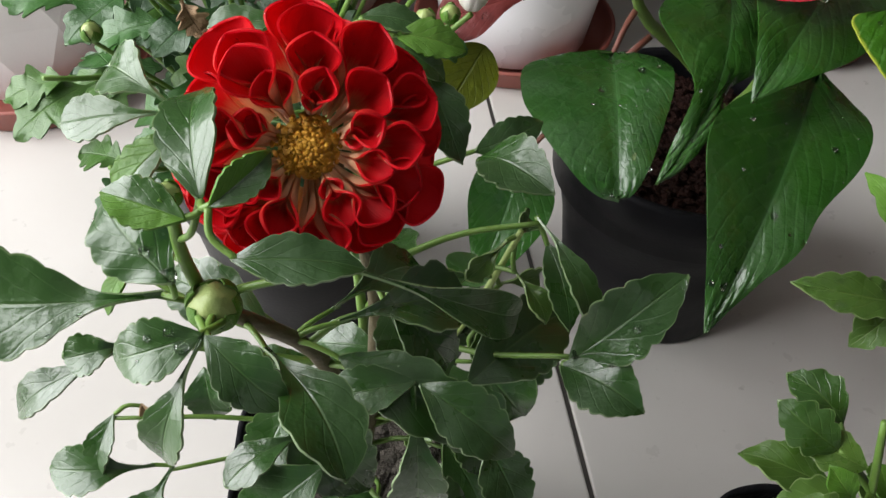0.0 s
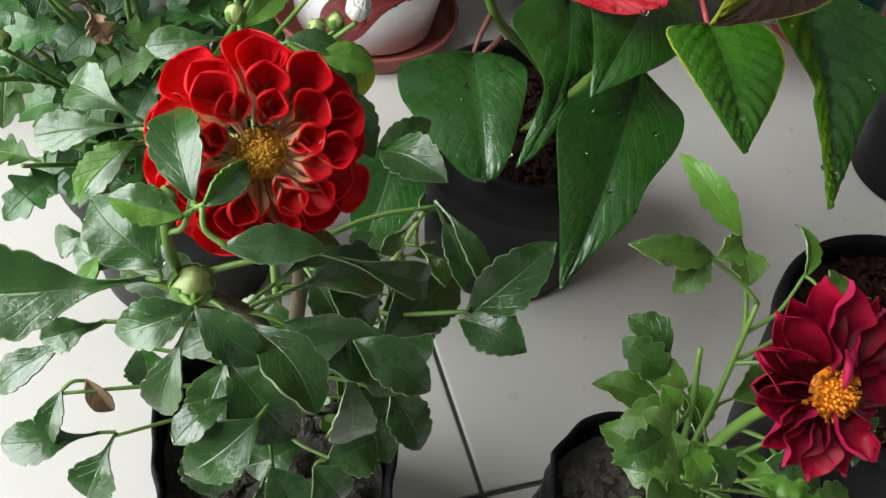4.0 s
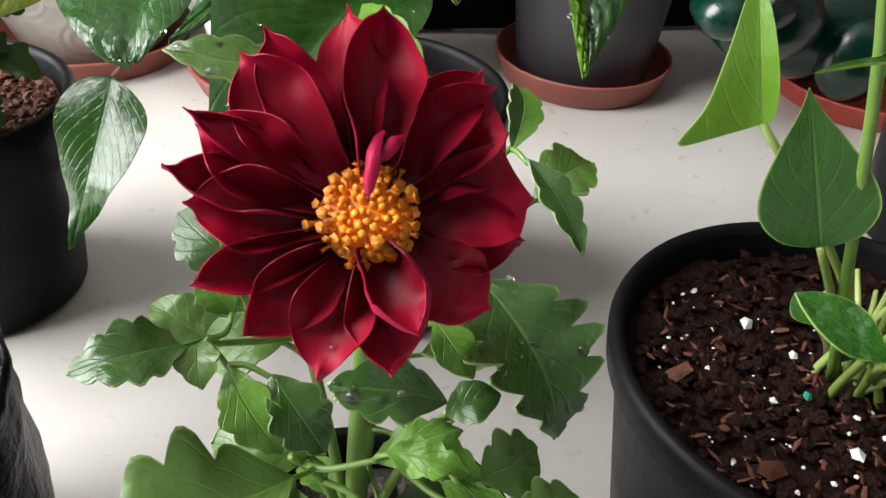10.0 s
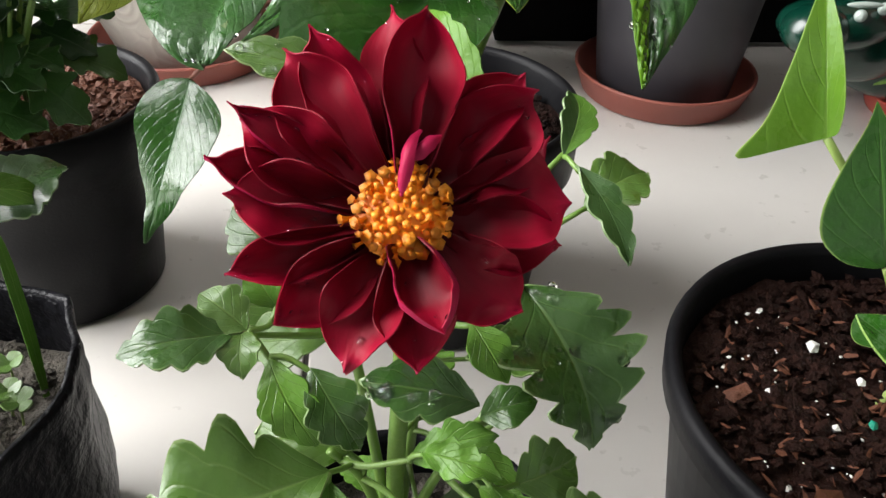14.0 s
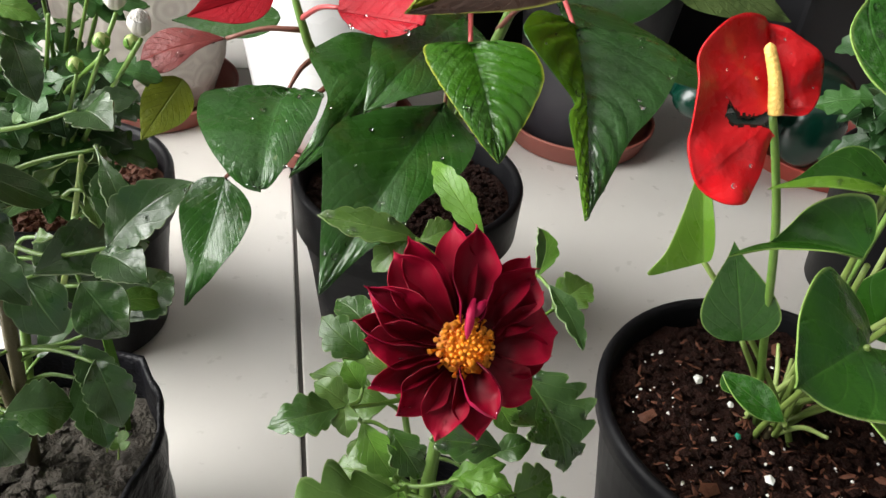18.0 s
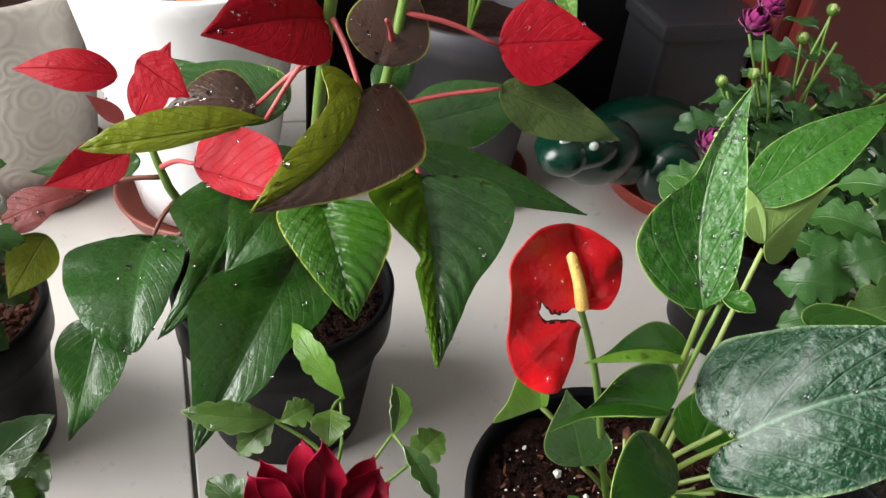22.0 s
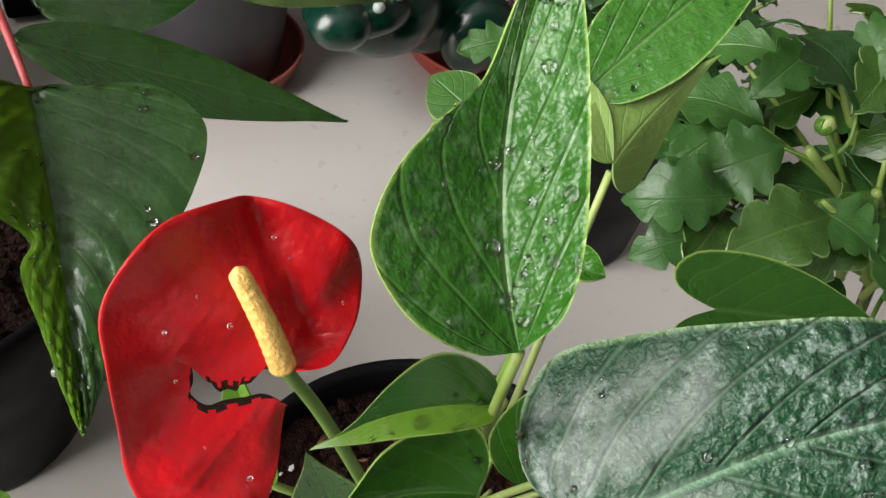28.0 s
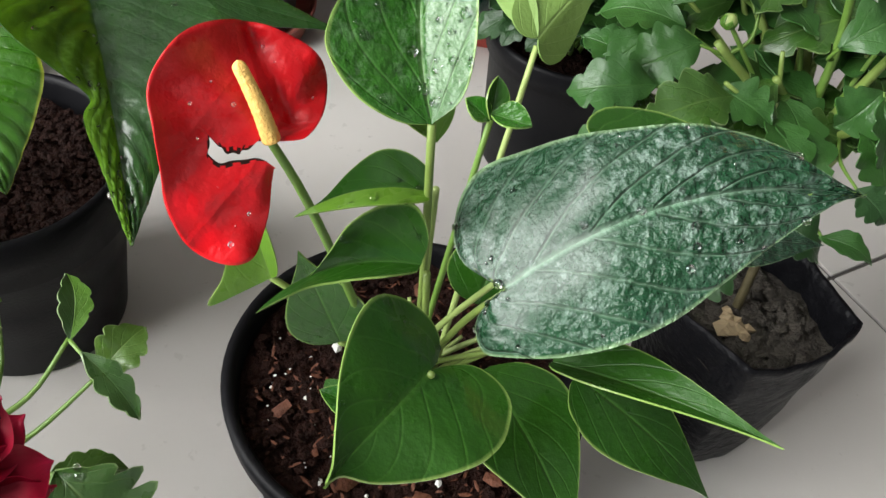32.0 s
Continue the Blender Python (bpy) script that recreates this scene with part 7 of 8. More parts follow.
for k, (deg, reach, wd, lift, tw, trough, flare, bend) in enumerate(WINE):
    w = math.radians(deg)
    d = r_ * math.cos(w) + u_ * math.sin(w)
    t = np.cross(n_, d)
    base = DB + RB * (0.16 * d - n_ * (0.12 if k < 10 else 0.06))
    tip = DB + RB * (reach * d + n_ * (lift + (-0.08 if -50 < deg < 60 else 0.04)))
    sides = []
    for _ in range(2):
        f, e = gw.uniform(0.88, 1.04), gw.uniform(0.85, 1.10)
        sides.append([(0, 0.34), (0.12, 0.52), (0.38, 0.92 * f), (0.60, f), (0.77, 0.80 * f * e), (0.88, 0.46 * e), (0.95 + gw.uniform(-0.02, 0.01), 0.16 * e), (1, 0)])
    me, spots = blade("petal", base, tip, n_ - d * 0.15 + t * tw, RB * wd * 1.06, sides=sides, top="petal_wine", back="petal_wine_back",
                      bow=gw.uniform(-0.07, -0.02) if k > 9 else 0.0, wave=gw.uniform(0.14, 0.26), curl=bend, twist=tw * 0.7 + gw.uniform(-0.25, 0.25), ns=30, nv=7, seed=300 + k, thick=0.00025, roll=(trough, flare, 0.1, 0.95), drops=16 if 135 < deg or deg < -120 or deg == -66 else 3)
    p = under("petal", me, flower_b)
    under("dew", drop_mesh(spots, k, 0.0008), p, "clear water drops", "stuff")
# narrow petals curled over the disc with their pink backs showing
for a0, b0, a1, b1, wd, h0, h1, bow in ((80, 0.42, 80, 0.06, 0.075, 0.0035, 0.0052, 0.26), (66, 0.44, 84, 0.24, 0.085, 0.0022, 0.0050, 0.20)):
    d0, d1 = (r_ * math.cos(math.radians(q)) + u_ * math.sin(math.radians(q)) for q in (a0, a1))
    me, _ = blade("petal", DB + RB * b0 * d0 + n_ * h0, DB + RB * b1 * d1 + n_ * h1, n_ - r_ * 0.5, RB * wd, shape="pointed", top="petal_wine_back", back="petal_wine", cup=-0.9, bow=bow, wave=0.2, side=0.05, ns=20, nv=4, seed=a0, thick=0.0005)
    under("petal", me, flower_b, "narrow curled petal showing its pink back")
DY = vec(0.400, -0.022, 0.325)
open_dahlia(yellow_dahlia, DY, (-0.45, -0.70, 0.55), 0.033, ("petal_yellow", "petal_yellow"), [(8, 0.14, 1.0, -0.12, 0.50, 0.9, 0.1)], 110, "disc_gold", 0.25, "pale yellow dahlia bloom", 4, 0.0008, shape="pointed")


def bud_mesh(name, p, axis, r, mat="bud"):
    """A closed bud: overlapping scales round a plump core."""
    rr, u, n = frame_of(axis, (0.3, 0.2, 0.9))
    verts, faces = [], []
    seg, rows = 14, 9
    for j in range(rows + 1):
        f = j / rows
        rad = r * (math.sin(math.pi * min(1, f * 0.93 + 0.05)) ** 0.7)
        for k in range(seg):
            w = 2 * math.pi * k / seg
            q = rad * (1 + 0.07 * math.cos(5 * w + 3 * f))
            verts.append(vec(*p) + n * (f - 0.45) * 2.1 * r + q * (rr * math.cos(w) + u * math.sin(w)))
    for j in range(rows):
        for k in range(seg):
            faces.append((j * seg + k, j * seg + (k + 1) % seg, (j + 1) * seg + (k + 1) % seg, (j + 1) * seg + k))
    faces += [tuple(range(seg))[::-1], tuple(rows * seg + k for k in range(seg))]
    return mesh_from(name, verts, faces, [mat])


under("spadix_tip", bud_mesh("spadix_tip", tuple(sp_tip), tuple(sp_tip - SP), 0.0019, "spadix"), spathe)


def bud(parent, p, axis, r, sepals=5, seed=0):
    ob = under("flower_bud", bud_mesh("flower_bud", p, axis, r), parent, "tight green flower bud")
    rr, u, n = frame_of(axis, (0.3, 0.2, 0.9))
    for k in range(sepals):
        w = 2 * math.pi * k / sepals + seed
        d = rr * math.cos(w) + u * math.sin(w)
        me, _ = blade("sepal", vec(*p) - n * r * 0.95 + d * r * 0.30, vec(*p) + n * r * (0.75 + 0.2 * (k % 2)) + d * r * 0.72, d, r * 1.15, shape="oval", top="da_lime", back="da_lime", cup=-0.5, bow=0.31, ns=14, nv=3, thick=0.0004)
        under("sepal", me, ob)
    return ob


# red dahlia: stems and buds
ROOT = (-0.1250, 0.0050, 0.0880)
stalk(red_dahlia, [ROOT, (-0.1175, -0.0020, 0.1562), (-0.1120, -0.0050, 0.2350), tuple(DA - vec(-0.1900, -0.7570, 0.6950) * 0.02)], 0.0032, 0.0024, "stem_brown", "flower_stalk")
HUB = (-0.1500, -0.0380, 0.2770)
BUD1 = (-0.1475, -0.0430, 0.2815)
stalk(red_dahlia, [ROOT, (-0.1220, -0.0110, 0.1675), (-0.1280, -0.0290, 0.2400), HUB], 0.0030, 0.0018, "stem_brown", "stem")
stalk(red_dahlia, [HUB, (-0.1520, -0.0390, 0.2950), (-0.1510, -0.0400, 0.3110)], 0.0016, 0.0012, "stem_green", "stem")
bud(red_dahlia, BUD1, (0.1, -0.4, 0.9), 0.0054, 7, 0.4)
bud(red_dahlia, (-0.1512, -0.0405, 0.3115), (0.0, -0.3, 0.95), 0.0026, 4, 0.2)
for p in ((-0.1275, 0.0300, 0.3225), (-0.1235, 0.0312, 0.3225), (-0.1262, 0.0270, 0.3140)):
    bud(red_dahlia, p, (0.0, -0.2, 1.0), 0.0030, 4, p[0] * 90)
stalk(red_dahlia, [ROOT, (-0.1160, 0.0180, 0.1788), (-0.1200, 0.0290, 0.2550), (-0.1255, 0.0290, 0.3190)], 0.0024, 0.0011, "stem_green", "stem")
# a thin shoot with narrow curling young leaves beside the bloom
SHOOT = [(-0.098, 0.004, 0.180), (-0.084, -0.006, 0.225), (-0.074, -0.010, 0.262)]
stalk(red_dahlia, SHOOT, 0.0014, 0.0009, "stem_pale", "shoot")
gs = np.random.default_rng(83)
for k, p in enumerate(spline(SHOOT, 24)[9::2]):
    w = k * 2.3
    d = vec(math.cos(w), math.sin(w) * 0.8 - 0.25, gs.uniform(-0.1, 0.5))
    leaf(red_dahlia, p + d * 0.004, p + d * gs.uniform(0.016, 0.026) - vec(0, 0, 0.006), (0, -0.5, 0.8), gs.uniform(0.0045, 0.0075), shape="spat", top="wi_pale" if k % 2 else "wi_top", back="da_under", teeth=4, bite=0.25,
         fold=0.5, wave=0.2, curl=gs.uniform(0.1, 0.35), twist=gs.uniform(-0.7, 0.7), ns=24, nv=3, seed=830 + k)
# weeds on the red dahlia's soil
weed, _ = blade("grass_blade", (-0.085, 0.020, 0.084), (-0.092, 0.036, 0.150), (0.6, -0.7, 0.2), 0.0045, shape="strap", top="da_lime", back="da_lime", bow=0.05, ns=16)
under("grass_blade", weed, red_dahlia, "narrow grass blade")
for k, (x, y) in enumerate(((-0.094, 0.010), (-0.088, 0.004), (-0.110, -0.030), (-0.098, 0.024), (-0.132, -0.034))):
    top = vec(x + 0.002, y - 0.001, 0.098)
    sprout = stalk(red_dahlia, [(x, y, 0.084), (x + 0.001, y, 0.091), tuple(top)], 0.0006, 0.0004, "stem_pale", "seedling", n=6, sides=5)
    for j in range(4):
        w = j * 1.57 + k
        me, _ = blade("seedling_leaf", top, top + vec(math.cos(w), math.sin(w), 0.55 - 0.3 * (j % 2)) * 0.0058, (0, -0.2, 1), 0.0052, shape="blunt", top="wi_pale", back="wi_pale", ns=10, nv=2)
        under("seedling_leaf", me, sprout)
# burgundy dahlia
ROOTB = (0.046, -0.062, 0.076)
stalk(wine_dahlia, [ROOTB, (0.046, -0.064, 0.13), (0.048, -0.070, 0.19), tuple(DB - n_ * 0.006)], 0.0030, 0.0020, "stem_green", "flower_stalk")
bud(wine_dahlia, tuple(DB - n_ * 0.0125), tuple(-n_), 0.005, 5)
dry_flower, _ = blade("dry_leaf", (0.040, -0.088, 0.088), (0.030, -0.096, 0.080), (0, -0.4, 0.9), 0.010, top="dry", back="dry", wave=0.4, fold=0.4, ns=14)
under("dry_leaf", dry_flower, wine_dahlia, "withered straw-coloured leaf on the soil")

# yellow dahlia
ROOTY = (0.416, -0.046, 0.099)
NODEY = (0.429, -0.0256, 0.185)
stalk(yellow_dahlia, [ROOTY, (0.423, -0.038, 0.14), NODEY], 0.0026, 0.0026, "stem_brown", "stem")
under("old_tuber", lumps("old_tuber", (0.408, -0.055, 0.103), 0.009, 16, "tuber", 0.0042, 71, 1.0, 1.1), yellow_dahlia, "pale knobbly top of the tuber")
stalk(yellow_dahlia, [NODEY, (0.424, -0.024, 0.22), (0.420, -0.022, 0.26), tuple(DY - vec(-0.45, -0.70, 0.55) * 0.006)], 0.0026, 0.0018, "stem_green", "flower_stalk")
for p in ((0.412, 0.005, 0.285), (0.440, -0.035, 0.300), (0.372, 0.000, 0.265)):
    bud(yellow_dahlia, p, (0, -0.2, 1), 0.0035, 5, p[0] * 50)
    rise(yellow_dahlia, NODEY, p, 0.0016, 0.0010, "stem_green", 0.03, "flower_stalk")

# poinsettia: trunk, branches, leaf stalks
TRUNK = (PO[0] - 0.005, PO[1], 0.110)
stalk(poinsettia, [TRUNK, (0.086, 0.160, 0.17), (0.085, 0.142, 0.245), (0.088, 0.125, 0.330), (0.092, 0.118, 0.37)], 0.0040, 0.0028, "stem_green", "branch")
stalk(poinsettia, [(0.086, 0.160, 0.16), (0.104, 0.156, 0.215), (0.124, 0.150, 0.285), (0.135, 0.148, 0.36)], 0.0034, 0.0026, "stem_green", "branch")
stalk(poinsettia, [(0.084, 0.165, 0.14), (0.050, 0.160, 0.185), (0.014, 0.148, 0.222), (0.004, 0.150, 0.246), (0.000, 0.155, 0.262)], 0.0034, 0.0018, "stem_green", "branch")
for a, b, m in (((0.004, 0.150, 0.240), (-0.034, 0.149, 0.235), "stem_maroon"), ((0.010, 0.148, 0.225), (-0.0041, 0.1293, 0.2149), "stem_maroon"), ((0.004, 0.150, 0.246), (0.022, 0.126, 0.262), "stem_red"),
                ((0.085, 0.140, 0.25), (0.0762, 0.1147, 0.2130), "stem_maroon"), ((0.086, 0.135, 0.28), (0.0771, 0.0751, 0.2659), "stem_red"), ((0.125, 0.150, 0.285), (0.1292, 0.0869, 0.2688), "stem_red"),
                ((0.090, 0.122, 0.34), (0.0981, 0.0913, 0.3166), "stem_red"), ((0.130, 0.149, 0.33), (0.182, 0.136, 0.315), "stem_red"), ((0.118, 0.151, 0.27), (0.184, 0.1304, 0.2926), "stem_red"),
                ((0.088, 0.125, 0.33), (0.0573, 0.1203, 0.2885), "stem_red"), ((0.002, 0.153, 0.256), (-0.004, 0.162, 0.271), "stem_red"), ((0.088, 0.125, 0.32), (0.0557, 0.1462, 0.2823), "stem_red"),
                ((0.128, 0.150, 0.31), (0.118, 0.128, 0.335), "stem_red"), ((0.110, 0.155, 0.24), (0.120, 0.13, 0.265), "stem_maroon"), ((0.03, 0.155, 0.205), (0.0434, 0.1374, 0.2398), "stem_maroon"), ((0.02, 0.15, 0.21), (-0.0380, 0.1250, 0.1660), "stem_maroon")):
    a, b = vec(*a), vec(*b)
    stalk(poinsettia, [a, a * 0.5 + b * 0.5 + vec(0, 0, 0.003), b], 0.0016, 0.0011, m, "leaf_stalk", n=8)


YELLOW_STEMS = [(0.370, 0.000, 0.255), (0.415, -0.060, 0.245), (0.455, -0.045, 0.265), (0.400, 0.030, 0.275), (0.440, 0.020, 0.270), (0.470, -0.010, 0.255), (0.425, -0.045, 0.270), (0.392, -0.020, 0.245)]
for e in YELLOW_STEMS:
    stalk(yellow_dahlia, [vec(*NODEY), vec(*NODEY) * 0.5 + vec(*e) * 0.5 + vec(0, 0, 0.006), vec(*e)], 0.0032, 0.0018, "stem_olive")
for e in ((0.030, -0.075, 0.160), (0.072, -0.070, 0.165), (0.062, -0.035, 0.215), (0.028, -0.050, 0.215)):
    stalk(wine_dahlia, [(0.046, -0.066, 0.105), (vec(0.046, -0.066, 0.105) + vec(*e)) / 2 + vec(0, 0, 0.010), e], 0.0017, 0.0011, "stem_green", "leaf_stalk")

# short stalks that carry the leaflets back to their stems
STEMS = {
    red_dahlia: [spline([ROOT, (-0.1175, -0.0020, 0.1562), (-0.1120, -0.0050, 0.2350), tuple(DA)], 30), spline([ROOT, (-0.1220, -0.0110, 0.1675), (-0.1280, -0.0290, 0.2400), HUB, (-0.1510, -0.0400, 0.3110)], 34),
                 spline([ROOT, (-0.1160, 0.0180, 0.1788), (-0.1200, 0.0290, 0.2550), (-0.1255, 0.0290, 0.3190)], 26)],
    wine_dahlia: [spline([(0.046, -0.066, 0.105), (vec(0.046, -0.066, 0.105) + vec(*e)) / 2 + vec(0, 0, 0.010), e], 14) for e in ((0.030, -0.075, 0.160), (0.072, -0.070, 0.165), (0.062, -0.035, 0.215), (0.028, -0.050, 0.215))] + [spline([ROOTB, (0.046, -0.064, 0.13), (0.048, -0.070, 0.19), tuple(DB)], 30)],
    yellow_dahlia: [spline([vec(*NODEY), vec(*NODEY) * 0.5 + vec(*e) * 0.5 + vec(0, 0, 0.006), vec(*e)], 20) for e in YELLOW_STEMS] + [spline([NODEY, (0.424, -0.024, 0.22), (0.420, -0.022, 0.26), tuple(DY)], 26), spline([ROOTY, (0.423, -0.034, 0.14), NODEY], 20)],
}
knots = {}
for parent, base, tip in LEAF_BASES:
    if parent not in STEMS:
        continue
    L = np.linalg.norm(tip - base)
    near = [q for q in knots.setdefault(parent, []) if 0.001 < np.linalg.norm(q - base) < 0.012]
    if near:
        goal = min(near, key=lambda q: np.linalg.norm(q - base))
    else:
        line = np.concatenate(STEMS[parent])
        cost = np.linalg.norm(line - base, axis=1) + 0.8 * np.maximum(0, line[:, 2] - base[2] + 0.012) * 3
        goal = line[int(np.argmin(cost))]
    knots[parent].append(base)
    gap = np.linalg.norm(goal - base)
    if gap < 0.002:
        continue
    back = base - (tip - base) / L * min(0.3 * gap, 0.006)
    mid = goal * 0.45 + back * 0.55 - vec(0, 0, 0.04 * gap)
    stalk(parent, [goal, mid, base + (tip - base) * 0.06], 0.0011 if gap > 0.02 else 0.0008, 0.0007, "stem_green", "leaf_stalk", n=10, sides=6)


def clothe(parent, lines, count, length, tops, seed, span, shapes=("spat", "oval")):
    """Small leaves along the inner stems."""
    g = np.random.default_rng(seed)
    for k in range(count):
        line = lines[int(g.integers(len(lines)))]
        p = line[int(g.uniform(*span) * (len(line) - 1))]
        w = k * 2.4 + g.uniform(-0.4, 0.4)
        d = vec(math.cos(w), math.sin(w), g.uniform(-0.2, 0.45))
        L = length * g.uniform(0.65, 1.2)
        a = p + d * 0.012
        b = a + d * L - vec(0, 0, 0.25 * L)
        stalk(parent, [p, (p + a) / 2 + vec(0, 0, 0.001), a + (b - a) * 0.08], 0.0009, 0.0006, "stem_green", "leaf_stalk", n=6, sides=6)
        leaf(parent, a, b, (0.1 * d[0], -0.3, 1.0), L * g.uniform(0.42, 0.56), shape=shapes[k % 2], top=tops[int(g.integers(len(tops)))], back="da_under", teeth=6, bite=0.16, bow=g.uniform(0.05, 0.15),
             fold=g.uniform(0.1, 0.35), wave=0.1, curl=g.uniform(0, 0.15), twist=g.uniform(-0.4, 0.4), ns=24, nv=4, seed=seed * 100 + k)


clothe(red_dahlia, STEMS[red_dahlia], 16, 0.036, ["da_top"], 61, (0.22, 0.72))
clothe(wine_dahlia, STEMS[wine_dahlia], 12, 0.032, ["wi_top", "wi_pale", "da_lime"], 62, (0.15, 0.6), ("oval", "oval"))


# ---- bushy chrysanthemums ----
def bushy(parent, root, tips, mats, seed, leaf_len=0.034, per=7, wood="stem_green", low=0.28, shape="lobed", teeth=0):
    """Stems to the given tops, each clothed with lobed leaves."""
    g = np.random.default_rng(seed)
    for tip in tips:
        root2 = vec(*root) + vec(*g.uniform((-0.014, -0.014, 0), (0.014, 0.014, 0)))
        tip = vec(*tip)
        mid = root2 * 0.5 + tip * 0.5 + vec(*g.uniform(-0.012, 0.012, 3)) + vec(0, 0, 0.012)
        stalk(parent, [root2, mid, tip], 0.0018, 0.0010, wood, "stem", n=10)
        path = spline([root2, mid, tip], 24)
        for k in range(per):
            f = low + (0.90 - low) * (k + g.uniform(0, 0.8)) / per
            p = path[int(f * 23)]
            w = k * 2.4 + g.uniform(-0.5, 0.5)
            d = vec(math.cos(w), math.sin(w), g.uniform(-0.35, 0.35))
            L = leaf_len * g.uniform(0.7, 1.25) * (1.15 - 0.5 * f)
            up = vec(-d[0] * 0.2, -d[1] * 0.2 - 0.35, 1.0)
            leaf(parent, p + d * 0.004, p + d * (L + 0.004) - vec(0, 0, 0.35 * L), up, L * (0.58 if teeth else 0.66), shape=shape, teeth=teeth, bite=0.36, top=mats[int(g.integers(len(mats)))], back="da_under",
                 bow=0.10, fold=g.uniform(0, 0.3), wave=0.12, ns=30, nv=3, seed=int(g.integers(1e6)))


def pompon(parent, p, r, mat, seed, closed=0.4, count=26, label=""):
    """A small double bloom of narrow petals."""
    head = under("flower", florets("flower", p, (0, -0.4, 0.9), r * 0.25, r * 0.3, 24, "disc_yellow" if closed < 0.3 else "stem_pale", r * 0.07, seed), parent, label)
    g = np.random.default_rng(seed)
    rr, u, n = frame_of((g.uniform(-0.2, 0.2), -0.45, 0.85))
    for k in range(count):
        q = (k % 3) / 2
        w = k * 2.39996
        d = rr * math.cos(w) + u * math.sin(w)
        if closed > 0.5:
            me, _ = blade("petal", vec(*p) + d * r * 0.15 - n * r * 0.5, vec(*p) + r * ((0.05 + 0.38 * q) * d + n * (1.2 - 0.25 * q)), n - d * 0.9, r * 0.85, shape="petal", top=mat, back=mat, cup=0.9, bow=-0.22, ns=12, nv=3, seed=k, thick=0.0004)
            under("petal", me, head)
            continue
        tip = vec(*p) + r * ((0.35 + 0.65 * q) * d * (1 - closed * 0.5) + n * (0.95 - 0.75 * q + closed * 0.5))
        me, _ = blade("petal", vec(*p) + d * r * 0.12 - n * r * 0.1, tip, n - d * 0.5, r * (0.62 if closed > 0.5 else 0.34), shape="strap", top=mat, back=mat, cup=0.8, bow=-0.15, ns=9, nv=2, seed=k, thick=0.0004)
        under("petal", me, head)
    return head


MUM_ROOT = (CH[0], CH[1] - 0.02, 0.108)
WHITE_TIPS = [(-0.228, 0.120, 0.225), (-0.205, 0.090, 0.205), (-0.190, 0.130, 0.262), (-0.158, 0.140, 0.275), (-0.135, 0.110, 0.245), (-0.110, 0.120, 0.258), (-0.085, 0.112, 0.245), (-0.175, 0.075, 0.225),
              (-0.215, 0.155, 0.262), (-0.120, 0.155, 0.285), (-0.150, 0.180, 0.300), (-0.100, 0.165, 0.280), (-0.190, 0.190, 0.290), (-0.230, 0.170, 0.240)]
bushy(white_mum, MUM_ROOT, WHITE_TIPS, ["ch_top", "ch_top", "ch_light", "ch_dark"], 21, 0.040, 10)
for k, p in enumerate(((-0.069, 0.108, 0.258), (-0.082, 0.128, 0.262), (-0.100, 0.182, 0.300), (-0.085, 0.175, 0.283))):
    pompon(white_mum, p, 0.0085, "petal_white", 40 + k, 0.55, 22, "half-open cream chrysanthemum bloom")
    rise(white_mum, MUM_ROOT, vec(*p) - vec(0, 0, 0.006), 0.0016, 0.0011, "stem_green", 0.05, "stem")
for k, p in enumerate(((-0.190, 0.128, 0.267), (-0.205, 0.118, 0.245), (-0.158, 0.138, 0.281), (-0.135, 0.150, 0.288), (-0.086, 0.106, 0.252), (-0.100, 0.110, 0.238), (-0.092, 0.140, 0.276), (-0.075, 0.118, 0.246), (-0.215, 0.153, 0.268))):
    bud(white_mum, p, (0.1 * math.sin(k * 3), -0.2, 1.0), 0.0037, 5, k)
    rise(white_mum, MUM_ROOT, vec(*p) - vec(0, 0, 0.004), 0.0013, 0.0009, "stem_green", 0.04, "stem")
for a, b in (((-0.172, 0.120, 0.255), (-0.166, 0.116, 0.243)),):
    leaf(white_mum, a, b, (-0.2, -0.6, 0.8), 0.013, "dry brown leaf", "leaf", shape="lobed", top="dry", back="dry", wave=0.3, fold=0.4)
for pts in (((-0.085, 0.175, 0.26), (-0.088, 0.178, 0.30), (-0.098, 0.182, 0.325)), ((-0.087, 0.178, 0.30), (-0.075, 0.176, 0.312), (-0.072, 0.175, 0.322)), ((-0.088, 0.178, 0.29), (-0.102, 0.180, 0.305), (-0.106, 0.182, 0.318))):
    stalk(white_mum, pts, 0.0010, 0.0006, "stem_brown", "dry_twig", n=8)

YELLOW_TIPS = [(0.345, 0.020, 0.225), (0.360, -0.020, 0.250), (0.375, 0.045, 0.262), (0.400, 0.040, 0.290), (0.430, 0.030, 0.285), (0.455, -0.010, 0.280), (0.475, -0.045, 0.275), (0.395, -0.015, 0.255), (0.465, 0.030, 0.275)]
bushy(yellow_dahlia, NODEY, YELLOW_TIPS, ["ch_top", "wi_top", "ch_top"], 57, 0.058, 5, "stem_olive", low=0.55, shape="oval", teeth=5)
purple_mum = thing("purple_chrysanthemum", (0.47, 0.20, 0), "purple chrysanthemum with dark leaves in a black pot", "potted plant")
nursery_pot(purple_mum, (0.47, 0.20), 0.066, 0.055, 0.120, 0.105, band=0.02, seed=9)
